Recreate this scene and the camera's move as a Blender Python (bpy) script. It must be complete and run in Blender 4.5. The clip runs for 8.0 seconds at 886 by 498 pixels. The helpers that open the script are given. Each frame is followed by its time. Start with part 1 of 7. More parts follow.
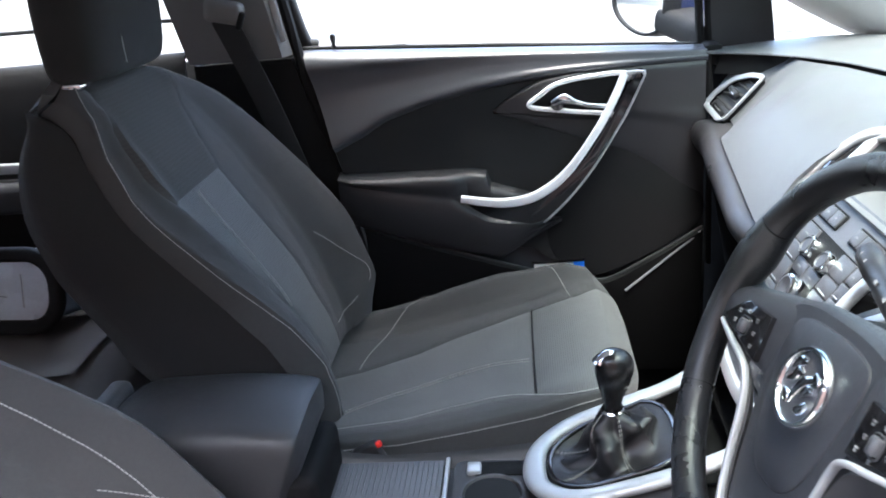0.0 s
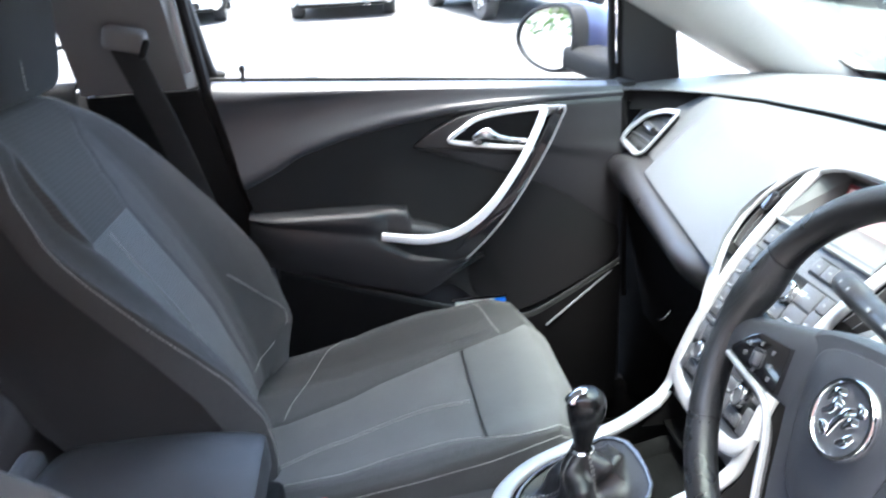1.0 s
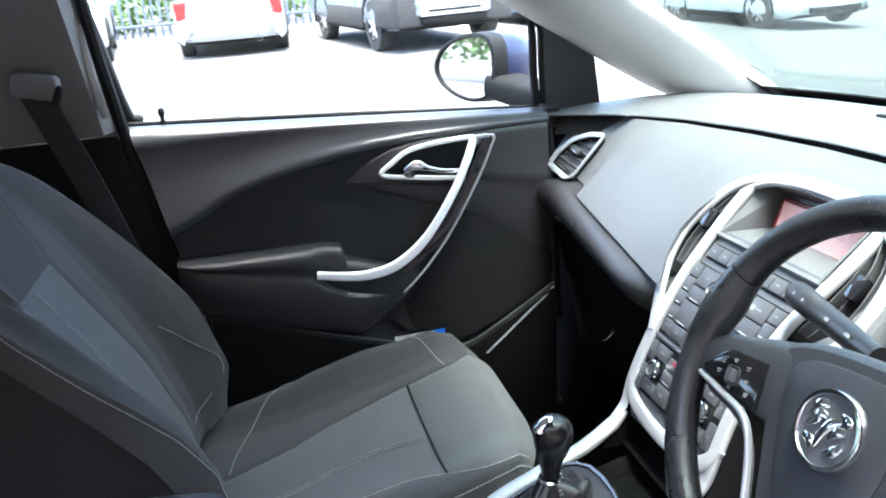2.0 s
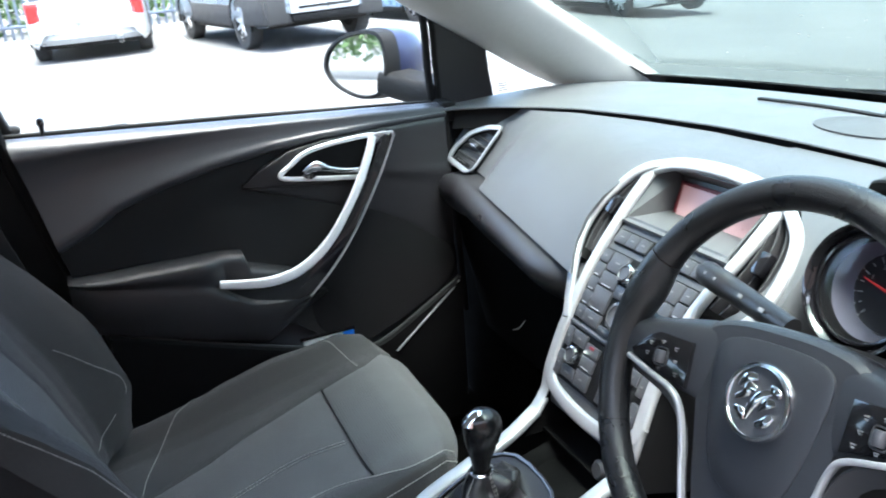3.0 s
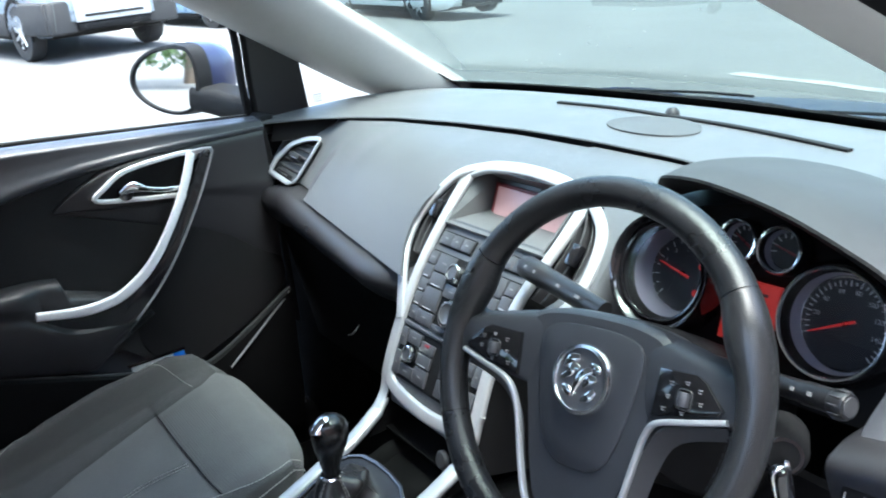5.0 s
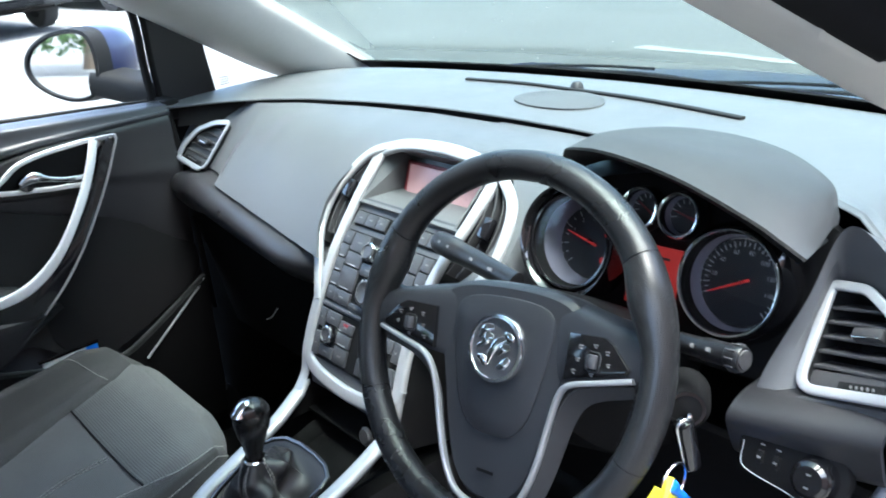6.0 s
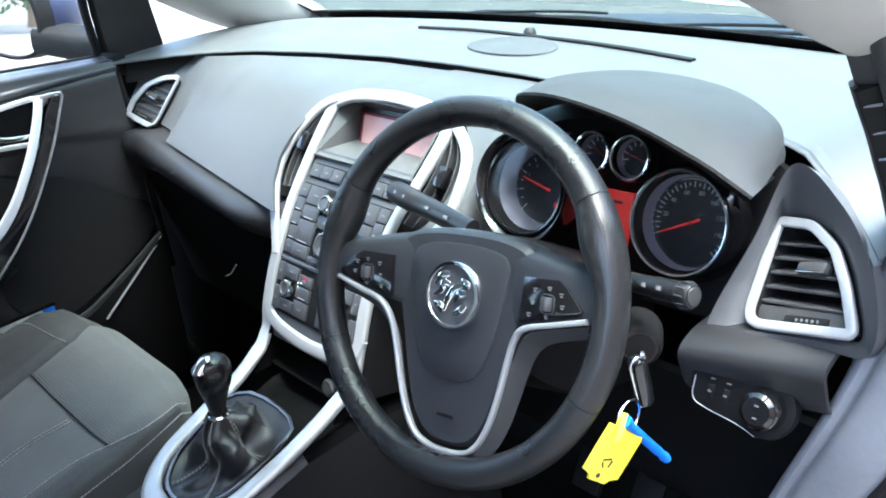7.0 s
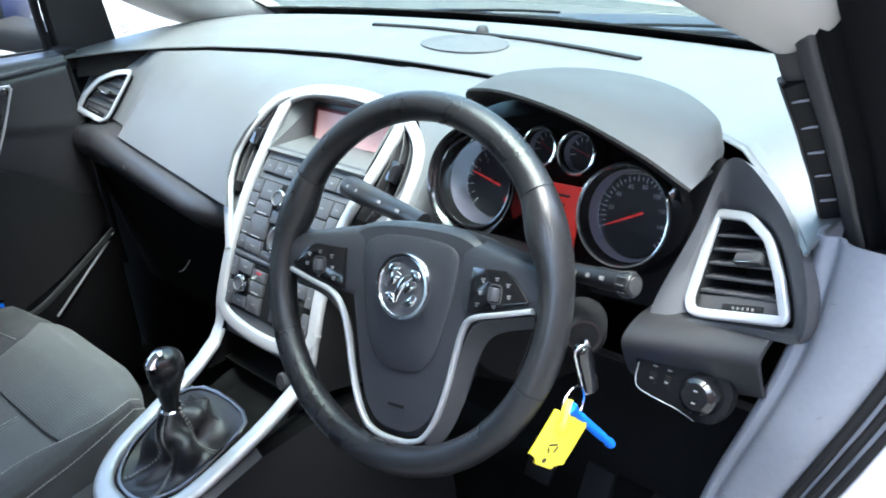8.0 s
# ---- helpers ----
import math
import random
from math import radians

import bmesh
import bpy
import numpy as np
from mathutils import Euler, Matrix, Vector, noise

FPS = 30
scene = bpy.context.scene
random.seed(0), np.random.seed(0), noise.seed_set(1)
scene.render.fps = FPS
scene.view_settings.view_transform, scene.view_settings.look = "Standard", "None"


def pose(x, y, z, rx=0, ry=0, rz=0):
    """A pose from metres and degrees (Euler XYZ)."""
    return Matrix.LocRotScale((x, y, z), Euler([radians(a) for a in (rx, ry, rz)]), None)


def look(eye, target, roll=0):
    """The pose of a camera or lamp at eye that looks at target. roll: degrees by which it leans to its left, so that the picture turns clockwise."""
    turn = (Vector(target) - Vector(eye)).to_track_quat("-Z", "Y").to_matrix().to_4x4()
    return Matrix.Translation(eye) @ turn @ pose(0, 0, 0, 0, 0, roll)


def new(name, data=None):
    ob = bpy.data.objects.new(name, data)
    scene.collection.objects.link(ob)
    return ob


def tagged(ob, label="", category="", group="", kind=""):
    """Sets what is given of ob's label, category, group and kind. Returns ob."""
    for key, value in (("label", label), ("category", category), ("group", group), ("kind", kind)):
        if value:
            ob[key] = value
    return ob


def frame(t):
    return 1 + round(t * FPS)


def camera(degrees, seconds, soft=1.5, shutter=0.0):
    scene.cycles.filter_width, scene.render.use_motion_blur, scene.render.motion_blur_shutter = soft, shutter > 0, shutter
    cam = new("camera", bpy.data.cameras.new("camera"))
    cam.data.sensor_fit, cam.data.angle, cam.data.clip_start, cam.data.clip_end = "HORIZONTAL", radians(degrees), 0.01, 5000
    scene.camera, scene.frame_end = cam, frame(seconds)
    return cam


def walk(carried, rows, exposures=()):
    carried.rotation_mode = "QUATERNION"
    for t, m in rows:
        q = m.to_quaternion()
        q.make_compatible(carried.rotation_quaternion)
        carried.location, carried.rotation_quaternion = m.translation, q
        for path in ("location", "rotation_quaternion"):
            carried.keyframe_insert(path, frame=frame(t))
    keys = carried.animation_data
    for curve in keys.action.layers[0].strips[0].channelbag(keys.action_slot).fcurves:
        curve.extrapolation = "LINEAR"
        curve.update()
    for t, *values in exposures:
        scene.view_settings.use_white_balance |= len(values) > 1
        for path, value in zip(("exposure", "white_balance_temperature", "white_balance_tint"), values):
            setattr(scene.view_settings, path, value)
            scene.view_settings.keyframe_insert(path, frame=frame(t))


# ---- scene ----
EXPOSURES = [(0.0, 4.27, 6200.0, 4.0), (0.5, 4.71, 6180.0, 4.0), (1.0, 4.84, 6150.0, 3.0), (2.5, 4.08, 6050.0, 0.0), (3.5, 3.9, 5950.0, -1.0), (4.5, 3.8, 5850.0, -2.0), (6.0, 3.77, 5850.0, -2.0), (6.5, 4.04, 5850.0, -2.0), (8.0, 4.12, 5850.0, -2.0)]
cam = camera(55.26, 8.0, 1.8, 0.5)
# seconds, eye, yaw, pitch, roll
PATH = [
    (0.0, 0.9586, -0.2018, 1.2879, 96.457, -20.874, -5.573),
    (0.5, 0.9166, -0.2746, 1.2689, 92.187, -20.905, -4.054),
    (1.0, 0.9057, -0.3420, 1.2829, 85.451, -19.217, -3.334),
    (1.2, 0.9015, -0.3499, 1.2846, 83.324, -18.013, -3.268),
    (2.3, 0.8724, -0.4154, 1.2927, 76.361, -18.272, -5.083),
    (2.5, 0.8683, -0.4232, 1.2940, 74.452, -18.485, -5.078),
    (3.0, 0.8596, -0.4366, 1.2970, 70.269, -18.827, -5.711),
    (3.5, 0.8662, -0.4469, 1.3061, 66.634, -18.758, -6.257),
    (4.0, 0.8701, -0.4535, 1.3112, 63.379, -18.868, -6.273),
    (4.5, 0.8772, -0.4640, 1.3166, 60.371, -19.248, -5.787),
    (6.0, 0.8994, -0.4723, 1.3196, 51.601, -21.763, -6.057),
    (6.5, 0.9038, -0.4686, 1.3171, 50.414, -24.103, -6.788),
    (7.0, 0.9076, -0.4687, 1.3151, 49.327, -25.191, -6.901),
    (7.5, 0.9126, -0.4701, 1.3115, 48.017, -25.472, -6.520),
    (8.0, 0.9254, -0.4741, 1.3147, 46.303, -25.552, -5.709),
]
walk(cam, [(t, pose(x, y, z, 90 + pitch, 0, yaw) @ pose(0, 0, 0, 0, 0, roll)) for t, x, y, z, yaw, pitch, roll in PATH], EXPOSURES)
# end of the walk

# ---------------------------------------------------------------- light
world = bpy.data.worlds.new("sky")
scene.world = world
world.use_nodes = True
wn = world.node_tree.nodes
sky = wn.new("ShaderNodeTexSky")
sky.sky_type = "NISHITA"
sky.sun_disc = False
sky.sun_elevation = radians(78)
sky.sun_rotation = radians(82)
sky.dust_density = 5.0
sky.air_density = 0.7
world.node_tree.links.new(sky.outputs[0], wn["Background"].inputs[0])
wn["Background"].inputs[1].default_value = 0.15
sun_data = bpy.data.lights.new("sun", "SUN")
sun_data.energy, sun_data.angle, sun_data.color = 0.8, radians(30), (1.0, 0.985, 0.965)
sun = new("sun", sun_data)
# a veiled sun, nearly overhead
sun.matrix_world = look((0, 0, 0), (-0.20, -0.03, -0.975))


# ---------------------------------------------------------------- materials
def node_mat(name):
    m = bpy.data.materials.new(name)
    m.use_nodes = True
    nt = m.node_tree
    return m, nt, nt.nodes["Principled BSDF"]


def mat(name, base, rough=0.5, metal=0.0, vary=0.12, scale=9.0, grain=0.0, grain_scale=900.0, rough_vary=0.1, coat=0.0, spec=0.5, sheen=0.0):
    """A surface with colour that wanders at two scales, uneven gloss and a fine relief."""
    m, nt, b = node_mat(name)
    link = nt.links.new
    co = nt.nodes.new("ShaderNodeTexCoord")
    n1 = nt.nodes.new("ShaderNodeTexNoise")
    n1.inputs["Scale"].default_value, n1.inputs["Detail"].default_value = scale, 6
    n2 = nt.nodes.new("ShaderNodeTexNoise")
    n2.inputs["Scale"].default_value, n2.inputs["Detail"].default_value = scale * 22, 3
    link(co.outputs["Object"], n1.inputs["Vector"])
    link(co.outputs["Object"], n2.inputs["Vector"])
    mix = nt.nodes.new("ShaderNodeMath")
    mix.operation = "MULTIPLY_ADD"
    mix.inputs[1].default_value = 0.4
    link(n2.outputs["Fac"], mix.inputs[0])
    link(n1.outputs["Fac"], mix.inputs[2])
    ramp = nt.nodes.new("ShaderNodeMapRange")
    ramp.inputs["From Min"].default_value, ramp.inputs["From Max"].default_value = 0.4, 1.0
    ramp.inputs["To Min"].default_value, ramp.inputs["To Max"].default_value = 1 - vary, 1 + vary
    link(mix.outputs[0], ramp.inputs["Value"])
    col = nt.nodes.new("ShaderNodeVectorMath")
    col.operation = "SCALE"
    col.inputs[0].default_value = base
    link(ramp.outputs[0], col.inputs["Scale"])
    link(col.outputs[0], b.inputs["Base Color"])
    rr = nt.nodes.new("ShaderNodeMapRange")
    rr.inputs["From Min"].default_value, rr.inputs["From Max"].default_value = 0.3, 0.7
    rr.inputs["To Min"].default_value, rr.inputs["To Max"].default_value = max(0.02, rough - rough_vary), min(1, rough + rough_vary)
    link(n1.outputs["Fac"], rr.inputs["Value"])
    link(rr.outputs[0], b.inputs["Roughness"])
    b.inputs["Metallic"].default_value = metal
    b.inputs["Specular IOR Level"].default_value = spec
    b.inputs["Coat Weight"].default_value = coat
    b.inputs["Coat Roughness"].default_value = 0.06
    if sheen:
        b.inputs["Sheen Weight"].default_value = sheen
        b.inputs["Sheen Roughness"].default_value = 0.5
    if grain:
        g = nt.nodes.new("ShaderNodeTexNoise")
        g.inputs["Scale"].default_value, g.inputs["Detail"].default_value = grain_scale, 3
        link(co.outputs["Object"], g.inputs["Vector"])
        bump = nt.nodes.new("ShaderNodeBump")
        bump.inputs["Strength"].default_value, bump.inputs["Distance"].default_value = grain, 0.001
        link(g.outputs["Fac"], bump.inputs["Height"])
        link(bump.outputs[0], b.inputs["Normal"])
    return m


def woven(name, base, axis, pitch, depth=0.6, light=1.5):
    """Cloth with fine ribs across one axis and a cross thread."""
    m = mat(name, base, 0.9, vary=0.15, scale=14, sheen=0.08, spec=0.15)
    nt, b = m.node_tree, m.node_tree.nodes["Principled BSDF"]
    link = nt.links.new
    co = nt.nodes.new("ShaderNodeTexCoord")
    sep = nt.nodes.new("ShaderNodeSeparateXYZ")
    link(co.outputs["Object"], sep.inputs[0])
    waves = []
    for ax, p in ((axis, pitch), ({"X": "Y", "Y": "X", "Z": "X"}[axis], pitch * 0.6)):
        f = nt.nodes.new("ShaderNodeMath")
        f.operation = "MULTIPLY"
        f.inputs[1].default_value = 2 * math.pi / p
        link(sep.outputs[ax], f.inputs[0])
        s = nt.nodes.new("ShaderNodeMath")
        s.operation = "SINE"
        link(f.outputs[0], s.inputs[0])
        waves.append(s)
    h = nt.nodes.new("ShaderNodeMath")
    h.operation = "MULTIPLY_ADD"
    h.inputs[1].default_value = 0.35
    link(waves[1].outputs[0], h.inputs[0])
    link(waves[0].outputs[0], h.inputs[2])
    bump = nt.nodes.new("ShaderNodeBump")
    bump.inputs["Strength"].default_value, bump.inputs["Distance"].default_value = depth, 0.0012
    link(h.outputs[0], bump.inputs["Height"])
    link(bump.outputs[0], b.inputs["Normal"])
    # threads on the crests are paler than the ground of the cloth
    old = b.inputs["Base Color"].links[0].from_socket
    r = nt.nodes.new("ShaderNodeMapRange")
    r.inputs["From Min"].default_value, r.inputs["From Max"].default_value = -1.2, 1.2
    r.inputs["To Min"].default_value, r.inputs["To Max"].default_value = 2 - light, light
    link(h.outputs[0], r.inputs["Value"])
    v = nt.nodes.new("ShaderNodeVectorMath")
    v.operation = "SCALE"
    link(old, v.inputs[0])
    link(r.outputs[0], v.inputs["Scale"])
    link(v.outputs[0], b.inputs["Base Color"])
    return m


def glass(name, tint, gloss=1.0):
    """A thin pane: clear with a tint, and a mirror-like surface by the angle."""
    m = bpy.data.materials.new(name)
    m.use_nodes = True
    nt = m.node_tree
    nt.nodes.remove(nt.nodes["Principled BSDF"])
    t = nt.nodes.new("ShaderNodeBsdfTransparent")
    t.inputs[0].default_value = (*tint, 1)
    g = nt.nodes.new("ShaderNodeBsdfGlossy")
    g.inputs["Roughness"].default_value = 0.01
    fr = nt.nodes.new("ShaderNodeLayerWeight")
    fr.inputs["Blend"].default_value = 0.5
    p5 = nt.nodes.new("ShaderNodeMath")
    p5.operation = "POWER"
    p5.inputs[1].default_value = 5.0
    nt.links.new(fr.outputs["Facing"], p5.inputs[0])
    k = nt.nodes.new("ShaderNodeMath")
    k.operation = "MULTIPLY_ADD"
    k.inputs[1].default_value, k.inputs[2].default_value = 0.94 * gloss, 0.05 * gloss
    nt.links.new(p5.outputs[0], k.inputs[0])
    mx = nt.nodes.new("ShaderNodeMixShader")
    nt.links.new(k.outputs[0], mx.inputs[0])
    nt.links.new(t.outputs[0], mx.inputs[1])
    nt.links.new(g.outputs[0], mx.inputs[2])
    nt.links.new(mx.outputs[0], nt.nodes["Material Output"].inputs[0])
    return m


def glow(name, colour, strength):
    m, nt, b = node_mat(name)
    b.inputs["Base Color"].default_value = (*[c * 0.3 for c in colour], 1)
    b.inputs["Emission Color"].default_value = (*colour, 1)
    b.inputs["Emission Strength"].default_value = strength
    b.inputs["Roughness"].default_value = 0.4
    return m


M = {
    "dash": mat("dash soft plastic", (0.066, 0.069, 0.074), 0.42, grain=0.45, grain_scale=1100, vary=0.1, scale=5, spec=0.5),
    "dash_top": mat("dash top soft plastic", (0.070, 0.073, 0.076), 0.42, grain=0.28, grain_scale=1000, vary=0.1, scale=5, spec=0.5),
    "hood": mat("gauge hood soft plastic", (0.038, 0.040, 0.043), 0.56, grain=0.25, grain_scale=1100, vary=0.1, scale=5, spec=0.15),
    "fascia": mat("dark grey fascia plastic", (0.056, 0.058, 0.064), 0.42, grain=0.4, grain_scale=1100, vary=0.1, scale=5),
    "trim": mat("dark grained plastic", (0.032, 0.032, 0.034), 0.42, grain=0.4, grain_scale=1200, vary=0.15, spec=0.4),
    "door_trim": mat("grained door plastic", (0.044, 0.047, 0.054), 0.32, grain=0.3, grain_scale=1200, vary=0.06, rough_vary=0.02, spec=0.5),
    "key_cap": mat("button plastic", (0.040, 0.041, 0.046), 0.42, grain=0.2, grain_scale=1500, vary=0.1),
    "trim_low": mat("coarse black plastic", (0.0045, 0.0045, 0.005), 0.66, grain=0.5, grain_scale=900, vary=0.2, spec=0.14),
    "gloss": mat("piano black plastic", (0.006, 0.006, 0.007), 0.12, vary=0.1, rough_vary=0.04, coat=0.5),
    "silver": mat("satin silver paint", (0.40, 0.41, 0.42), 0.42, metal=0.5, vary=0.05, grain=0.06, grain_scale=2500),
    "spoke_silver": mat("dull silver paint", (0.36, 0.37, 0.38), 0.4, metal=0.5, vary=0.06, grain=0.06, grain_scale=2500),
    "speck": mat("dried dirt", (0.16, 0.165, 0.155), 0.8, vary=0.2, scale=40),
    "chrome": mat("chrome", (0.78, 0.79, 0.80), 0.1, metal=1.0, vary=0.03, rough_vary=0.05),
    "leather": mat("black wheel leather", (0.0095, 0.0098, 0.0110), 0.30, grain=0.5, grain_scale=700, vary=0.2, scale=16, rough_vary=0.08, spec=0.48),
    "cover": mat("grey slatted cover", (0.075, 0.075, 0.080), 0.42, grain=0.3, grain_scale=1100, vary=0.1),
    "boot": mat("soft black leather", (0.009, 0.009, 0.010), 0.36, grain=0.6, grain_scale=600, vary=0.25, scale=20),
    "airbag": mat("grey black wheel cover", (0.0205, 0.0222, 0.0265), 0.40, grain=0.5, grain_scale=1100, vary=0.1, spec=0.35),
    "mesh": mat("fine speaker mesh", (0.045, 0.047, 0.050), 0.6, grain=0.8, grain_scale=1600, vary=0.1),
    "roll": mat("soft black roll plastic", (0.020, 0.020, 0.022), 0.36, grain=0.35, grain_scale=1200, vary=0.12, spec=0.5),
    "field": mat("shade-darkened door plastic", (0.019, 0.0195, 0.0215), 0.38, grain=0.4, grain_scale=1200, vary=0.12, spec=0.5),
    "flank": mat("coarse shade-black plastic", (0.010, 0.010, 0.011), 0.7, grain=0.5, grain_scale=900, vary=0.15, spec=0.15),
    "pod": mat("dark grey pod plastic", (0.046, 0.048, 0.053), 0.44, grain=0.4, grain_scale=1100, vary=0.1, scale=5),
    "stalk": mat("black stalk plastic", (0.007, 0.007, 0.008), 0.38, grain=0.2, grain_scale=1100, vary=0.12),
    # paler copy of silver, the lit door handle's brightness put into its colour
    "silver_lit": mat("lit satin silver paint", (0.88, 0.89, 0.90), 0.34, metal=0.10, vary=0.04, grain=0.05, grain_scale=2500),
    "cloth": mat("charcoal seat cloth", (0.053, 0.052, 0.0518), 0.92, grain=0.8, grain_scale=1500, vary=0.15, scale=10, sheen=0.15, spec=0.2),
    "cloth_dark": mat("black seat cloth", (0.0215, 0.0210, 0.0210), 0.92, grain=0.8, grain_scale=1500, vary=0.15, scale=10, sheen=0.06, spec=0.2),
    "weave": woven("ribbed grey seat cloth", (0.113, 0.111, 0.110), "Y", 0.0036, 0.35, 1.12),
    "weave_fine": woven("fine grey seat cloth", (0.116, 0.113, 0.112), "X", 0.004, 0.4, 1.18),
    "weave_back": woven("ribbed backrest cloth", (0.052, 0.0485, 0.046), "Z", 0.006, 0.15, 1.06),
    "stitch": mat("grey thread", (0.30, 0.295, 0.28), 0.8, vary=0.25, scale=200),
    "polished": mat("worn polished leather", (0.007, 0.007, 0.0075), 0.22, vary=0.2, scale=30, grain=0.3, grain_scale=500, rough_vary=0.08),
    "thread_dark": mat("dark thread", (0.16, 0.16, 0.15), 0.8, vary=0.25, scale=200),
    "door_cloth": mat("black door cloth", (0.021, 0.021, 0.0215), 0.95, grain=0.9, grain_scale=1300, vary=0.2, sheen=0.2, spec=0.2),
    "pillar": mat("pale shaded pillar trim", (0.42, 0.42, 0.40), 0.6, grain=0.3, grain_scale=1200, vary=0.06, scale=4),
    # darker copy of the pillar trim, shade put into its colour
    "pillar_shaded": mat("shaded pillar trim", (0.16, 0.16, 0.158), 0.6, grain=0.3, grain_scale=1200, vary=0.06, scale=4, spec=0.3),
    "lining": mat("pale roof lining", (0.45, 0.44, 0.42), 0.95, grain=0.6, grain_scale=900, vary=0.05),
    "rubber": mat("black rubber", (0.005, 0.005, 0.0055), 0.7, vary=0.2, grain=0.3, grain_scale=500, spec=0.25),
    # carpet also stands in for shade on glove box, dash end and cubby
    "carpet": mat("black carpet and deep shade", (0.005, 0.005, 0.005), 1.0, grain=1.0, grain_scale=500, vary=0.4, scale=30, spec=0.02),
    "belt": mat("black seat belt webbing", (0.014, 0.014, 0.015), 0.8, grain=0.6, grain_scale=1500, vary=0.15),
    "paint_blue": mat("dark blue car paint", (0.006, 0.010, 0.040), 0.32, vary=0.08, rough_vary=0.05, coat=0.25, spec=0.35),
    "flock": mat("black flocked frame", (0.005, 0.005, 0.0055), 0.95, vary=0.3, spec=0.12),
    "ends": mat("grey door shut trim", (0.150, 0.156, 0.180), 0.45, grain=0.35, grain_scale=900, vary=0.18, scale=7, spec=0.5),
    "red": mat("red plastic", (0.6, 0.02, 0.015), 0.35, vary=0.05),
    "yellow": mat("yellow plastic tag", (0.58, 0.50, 0.03), 0.4, vary=0.05),
    "blue": mat("blue plastic tag", (0.02, 0.16, 0.72), 0.35, vary=0.05),
    "mark": mat("pale printed marks", (0.13, 0.13, 0.13), 0.5, vary=0.1),
    "numeral": mat("pale gauge print", (0.34, 0.34, 0.35), 0.5, vary=0.08),
    "sill_glare": mat("pale sill glare", (0.72, 0.72, 0.76), 0.22, vary=0.06, rough_vary=0.03, coat=1.0),
    "paper": mat("white paper", (0.7, 0.7, 0.7), 0.6, vary=0.05),
    "ink": mat("black ink", (0.01, 0.01, 0.01), 0.6, vary=0.1),
    "dial": mat("dark gauge face", (0.010, 0.011, 0.014), 0.45, vary=0.1),
    "dial_ring": mat("pale gauge surround", (0.175, 0.172, 0.215), 0.45, metal=0.1, vary=0.05),
    "screen": glow("red lit display", (1.0, 0.06, 0.05), 0.015),
    "needle": glow("red lit needle", (1.0, 0.05, 0.05), 0.019),
    "dim_red": mat("unlit dark red", (0.16, 0.012, 0.02), 0.5, vary=0.1),
    "glass": glass("clear side glass", (0.93, 0.95, 0.94)),
    "windscreen": glass("green tinted windscreen", (0.37, 0.46, 0.43), 1.0),
    "lens": glass("gauge lens", (0.95, 0.95, 0.96), 0.7),
    "mirror": mat("mirror glass", (0.85, 0.86, 0.86), 0.015, metal=1.0, vary=0.01, rough_vary=0.01),
}


# ---------------------------------------------------------------- shaping helpers
def V(*a):
    return Vector(a)


def top_of(ob):
    while ob.parent:
        ob = ob.parent
    return ob


def thing(name, label, category, at=(0, 0, 0), group="", kind="", m=None):
    ob = new(name)
    ob.matrix_basis = m if m else pose(*at)
    ob.empty_display_size = 0.05
    return tagged(ob, label, category, group, kind)


def part(name, bm, material, parent=None, label="", local=False, sharp=38, data=None):
    """Links a bmesh as one mesh object. Its points are in the world unless local."""
    if data is None:
        if parent and not local:
            bm.transform(top_of(parent).matrix_basis.inverted())
        bmesh.ops.recalc_face_normals(bm, faces=bm.faces)
        for f in bm.faces:
            f.smooth = True
        cut = radians(sharp)
        for e in bm.edges:
            if len(e.link_faces) == 2:
                e.smooth = e.calc_face_angle(0) < cut
        data = bpy.data.meshes.new(name)
        bm.to_mesh(data)
        bm.free()
        data.materials.append(M[material] if isinstance(material, str) else material)
    ob = new(name, data)
    ob.parent = parent
    return tagged(ob, label)


def structure(name, bm, material, label, category):
    return tagged(part(name, bm, material), label, category, "", "structure")


def spline(pts, n, closed=False):
    """n points, evenly by index, on a smooth curve through the given ones."""
    p = np.array(pts, float)
    k = len(p)
    out = []
    for i in range(n):
        u = i * (k if closed else k - 1) / (n if closed else n - 1)
        a = min(int(u), k - 1 if closed else k - 2)
        t = u - a
        if closed:
            q = [p[(a + j) % k] for j in (-1, 0, 1, 2)]
        else:
            q = [p[a - 1] if a > 0 else 2 * p[0] - p[1], p[a], p[a + 1], p[a + 2] if a + 2 < k else 2 * p[-1] - p[-2]]
        out.append(0.5 * (2 * q[1] + (q[2] - q[0]) * t + (2 * q[0] - 5 * q[1] + 4 * q[2] - q[3]) * t * t + (3 * q[1] - q[0] - 3 * q[2] + q[3]) * t ** 3))
    return np.array(out)


def net(rows, bm=None, close_u=False, close_v=False, caps=False):
    """A sheet of quads over rows of points."""
    bm = bm or bmesh.new()
    vs = [[bm.verts.new(p) for p in row] for row in rows]
    nu, nv = len(vs), len(vs[0])
    for i in range(nu if close_u else nu - 1):
        for j in range(nv if close_v else nv - 1):
            a, b, c, d = vs[i][j], vs[i][(j + 1) % nv], vs[(i + 1) % nu][(j + 1) % nv], vs[(i + 1) % nu][j]
            try:
                bm.faces.new((a, b, c, d))
            except ValueError:
                pass
    if caps:
        bm.faces.new(vs[0][::-1])
        bm.faces.new(vs[-1])
    return bm


def smooth_net(ctrl, nu, nv, close_u=False, close_v=False):
    rows = [spline(r, nv, close_v) for r in ctrl]
    cols = [spline([r[j] for r in rows], nu, close_u) for j in range(nv)]
    return [[cols[j][i] for j in range(nv)] for i in range(nu)]


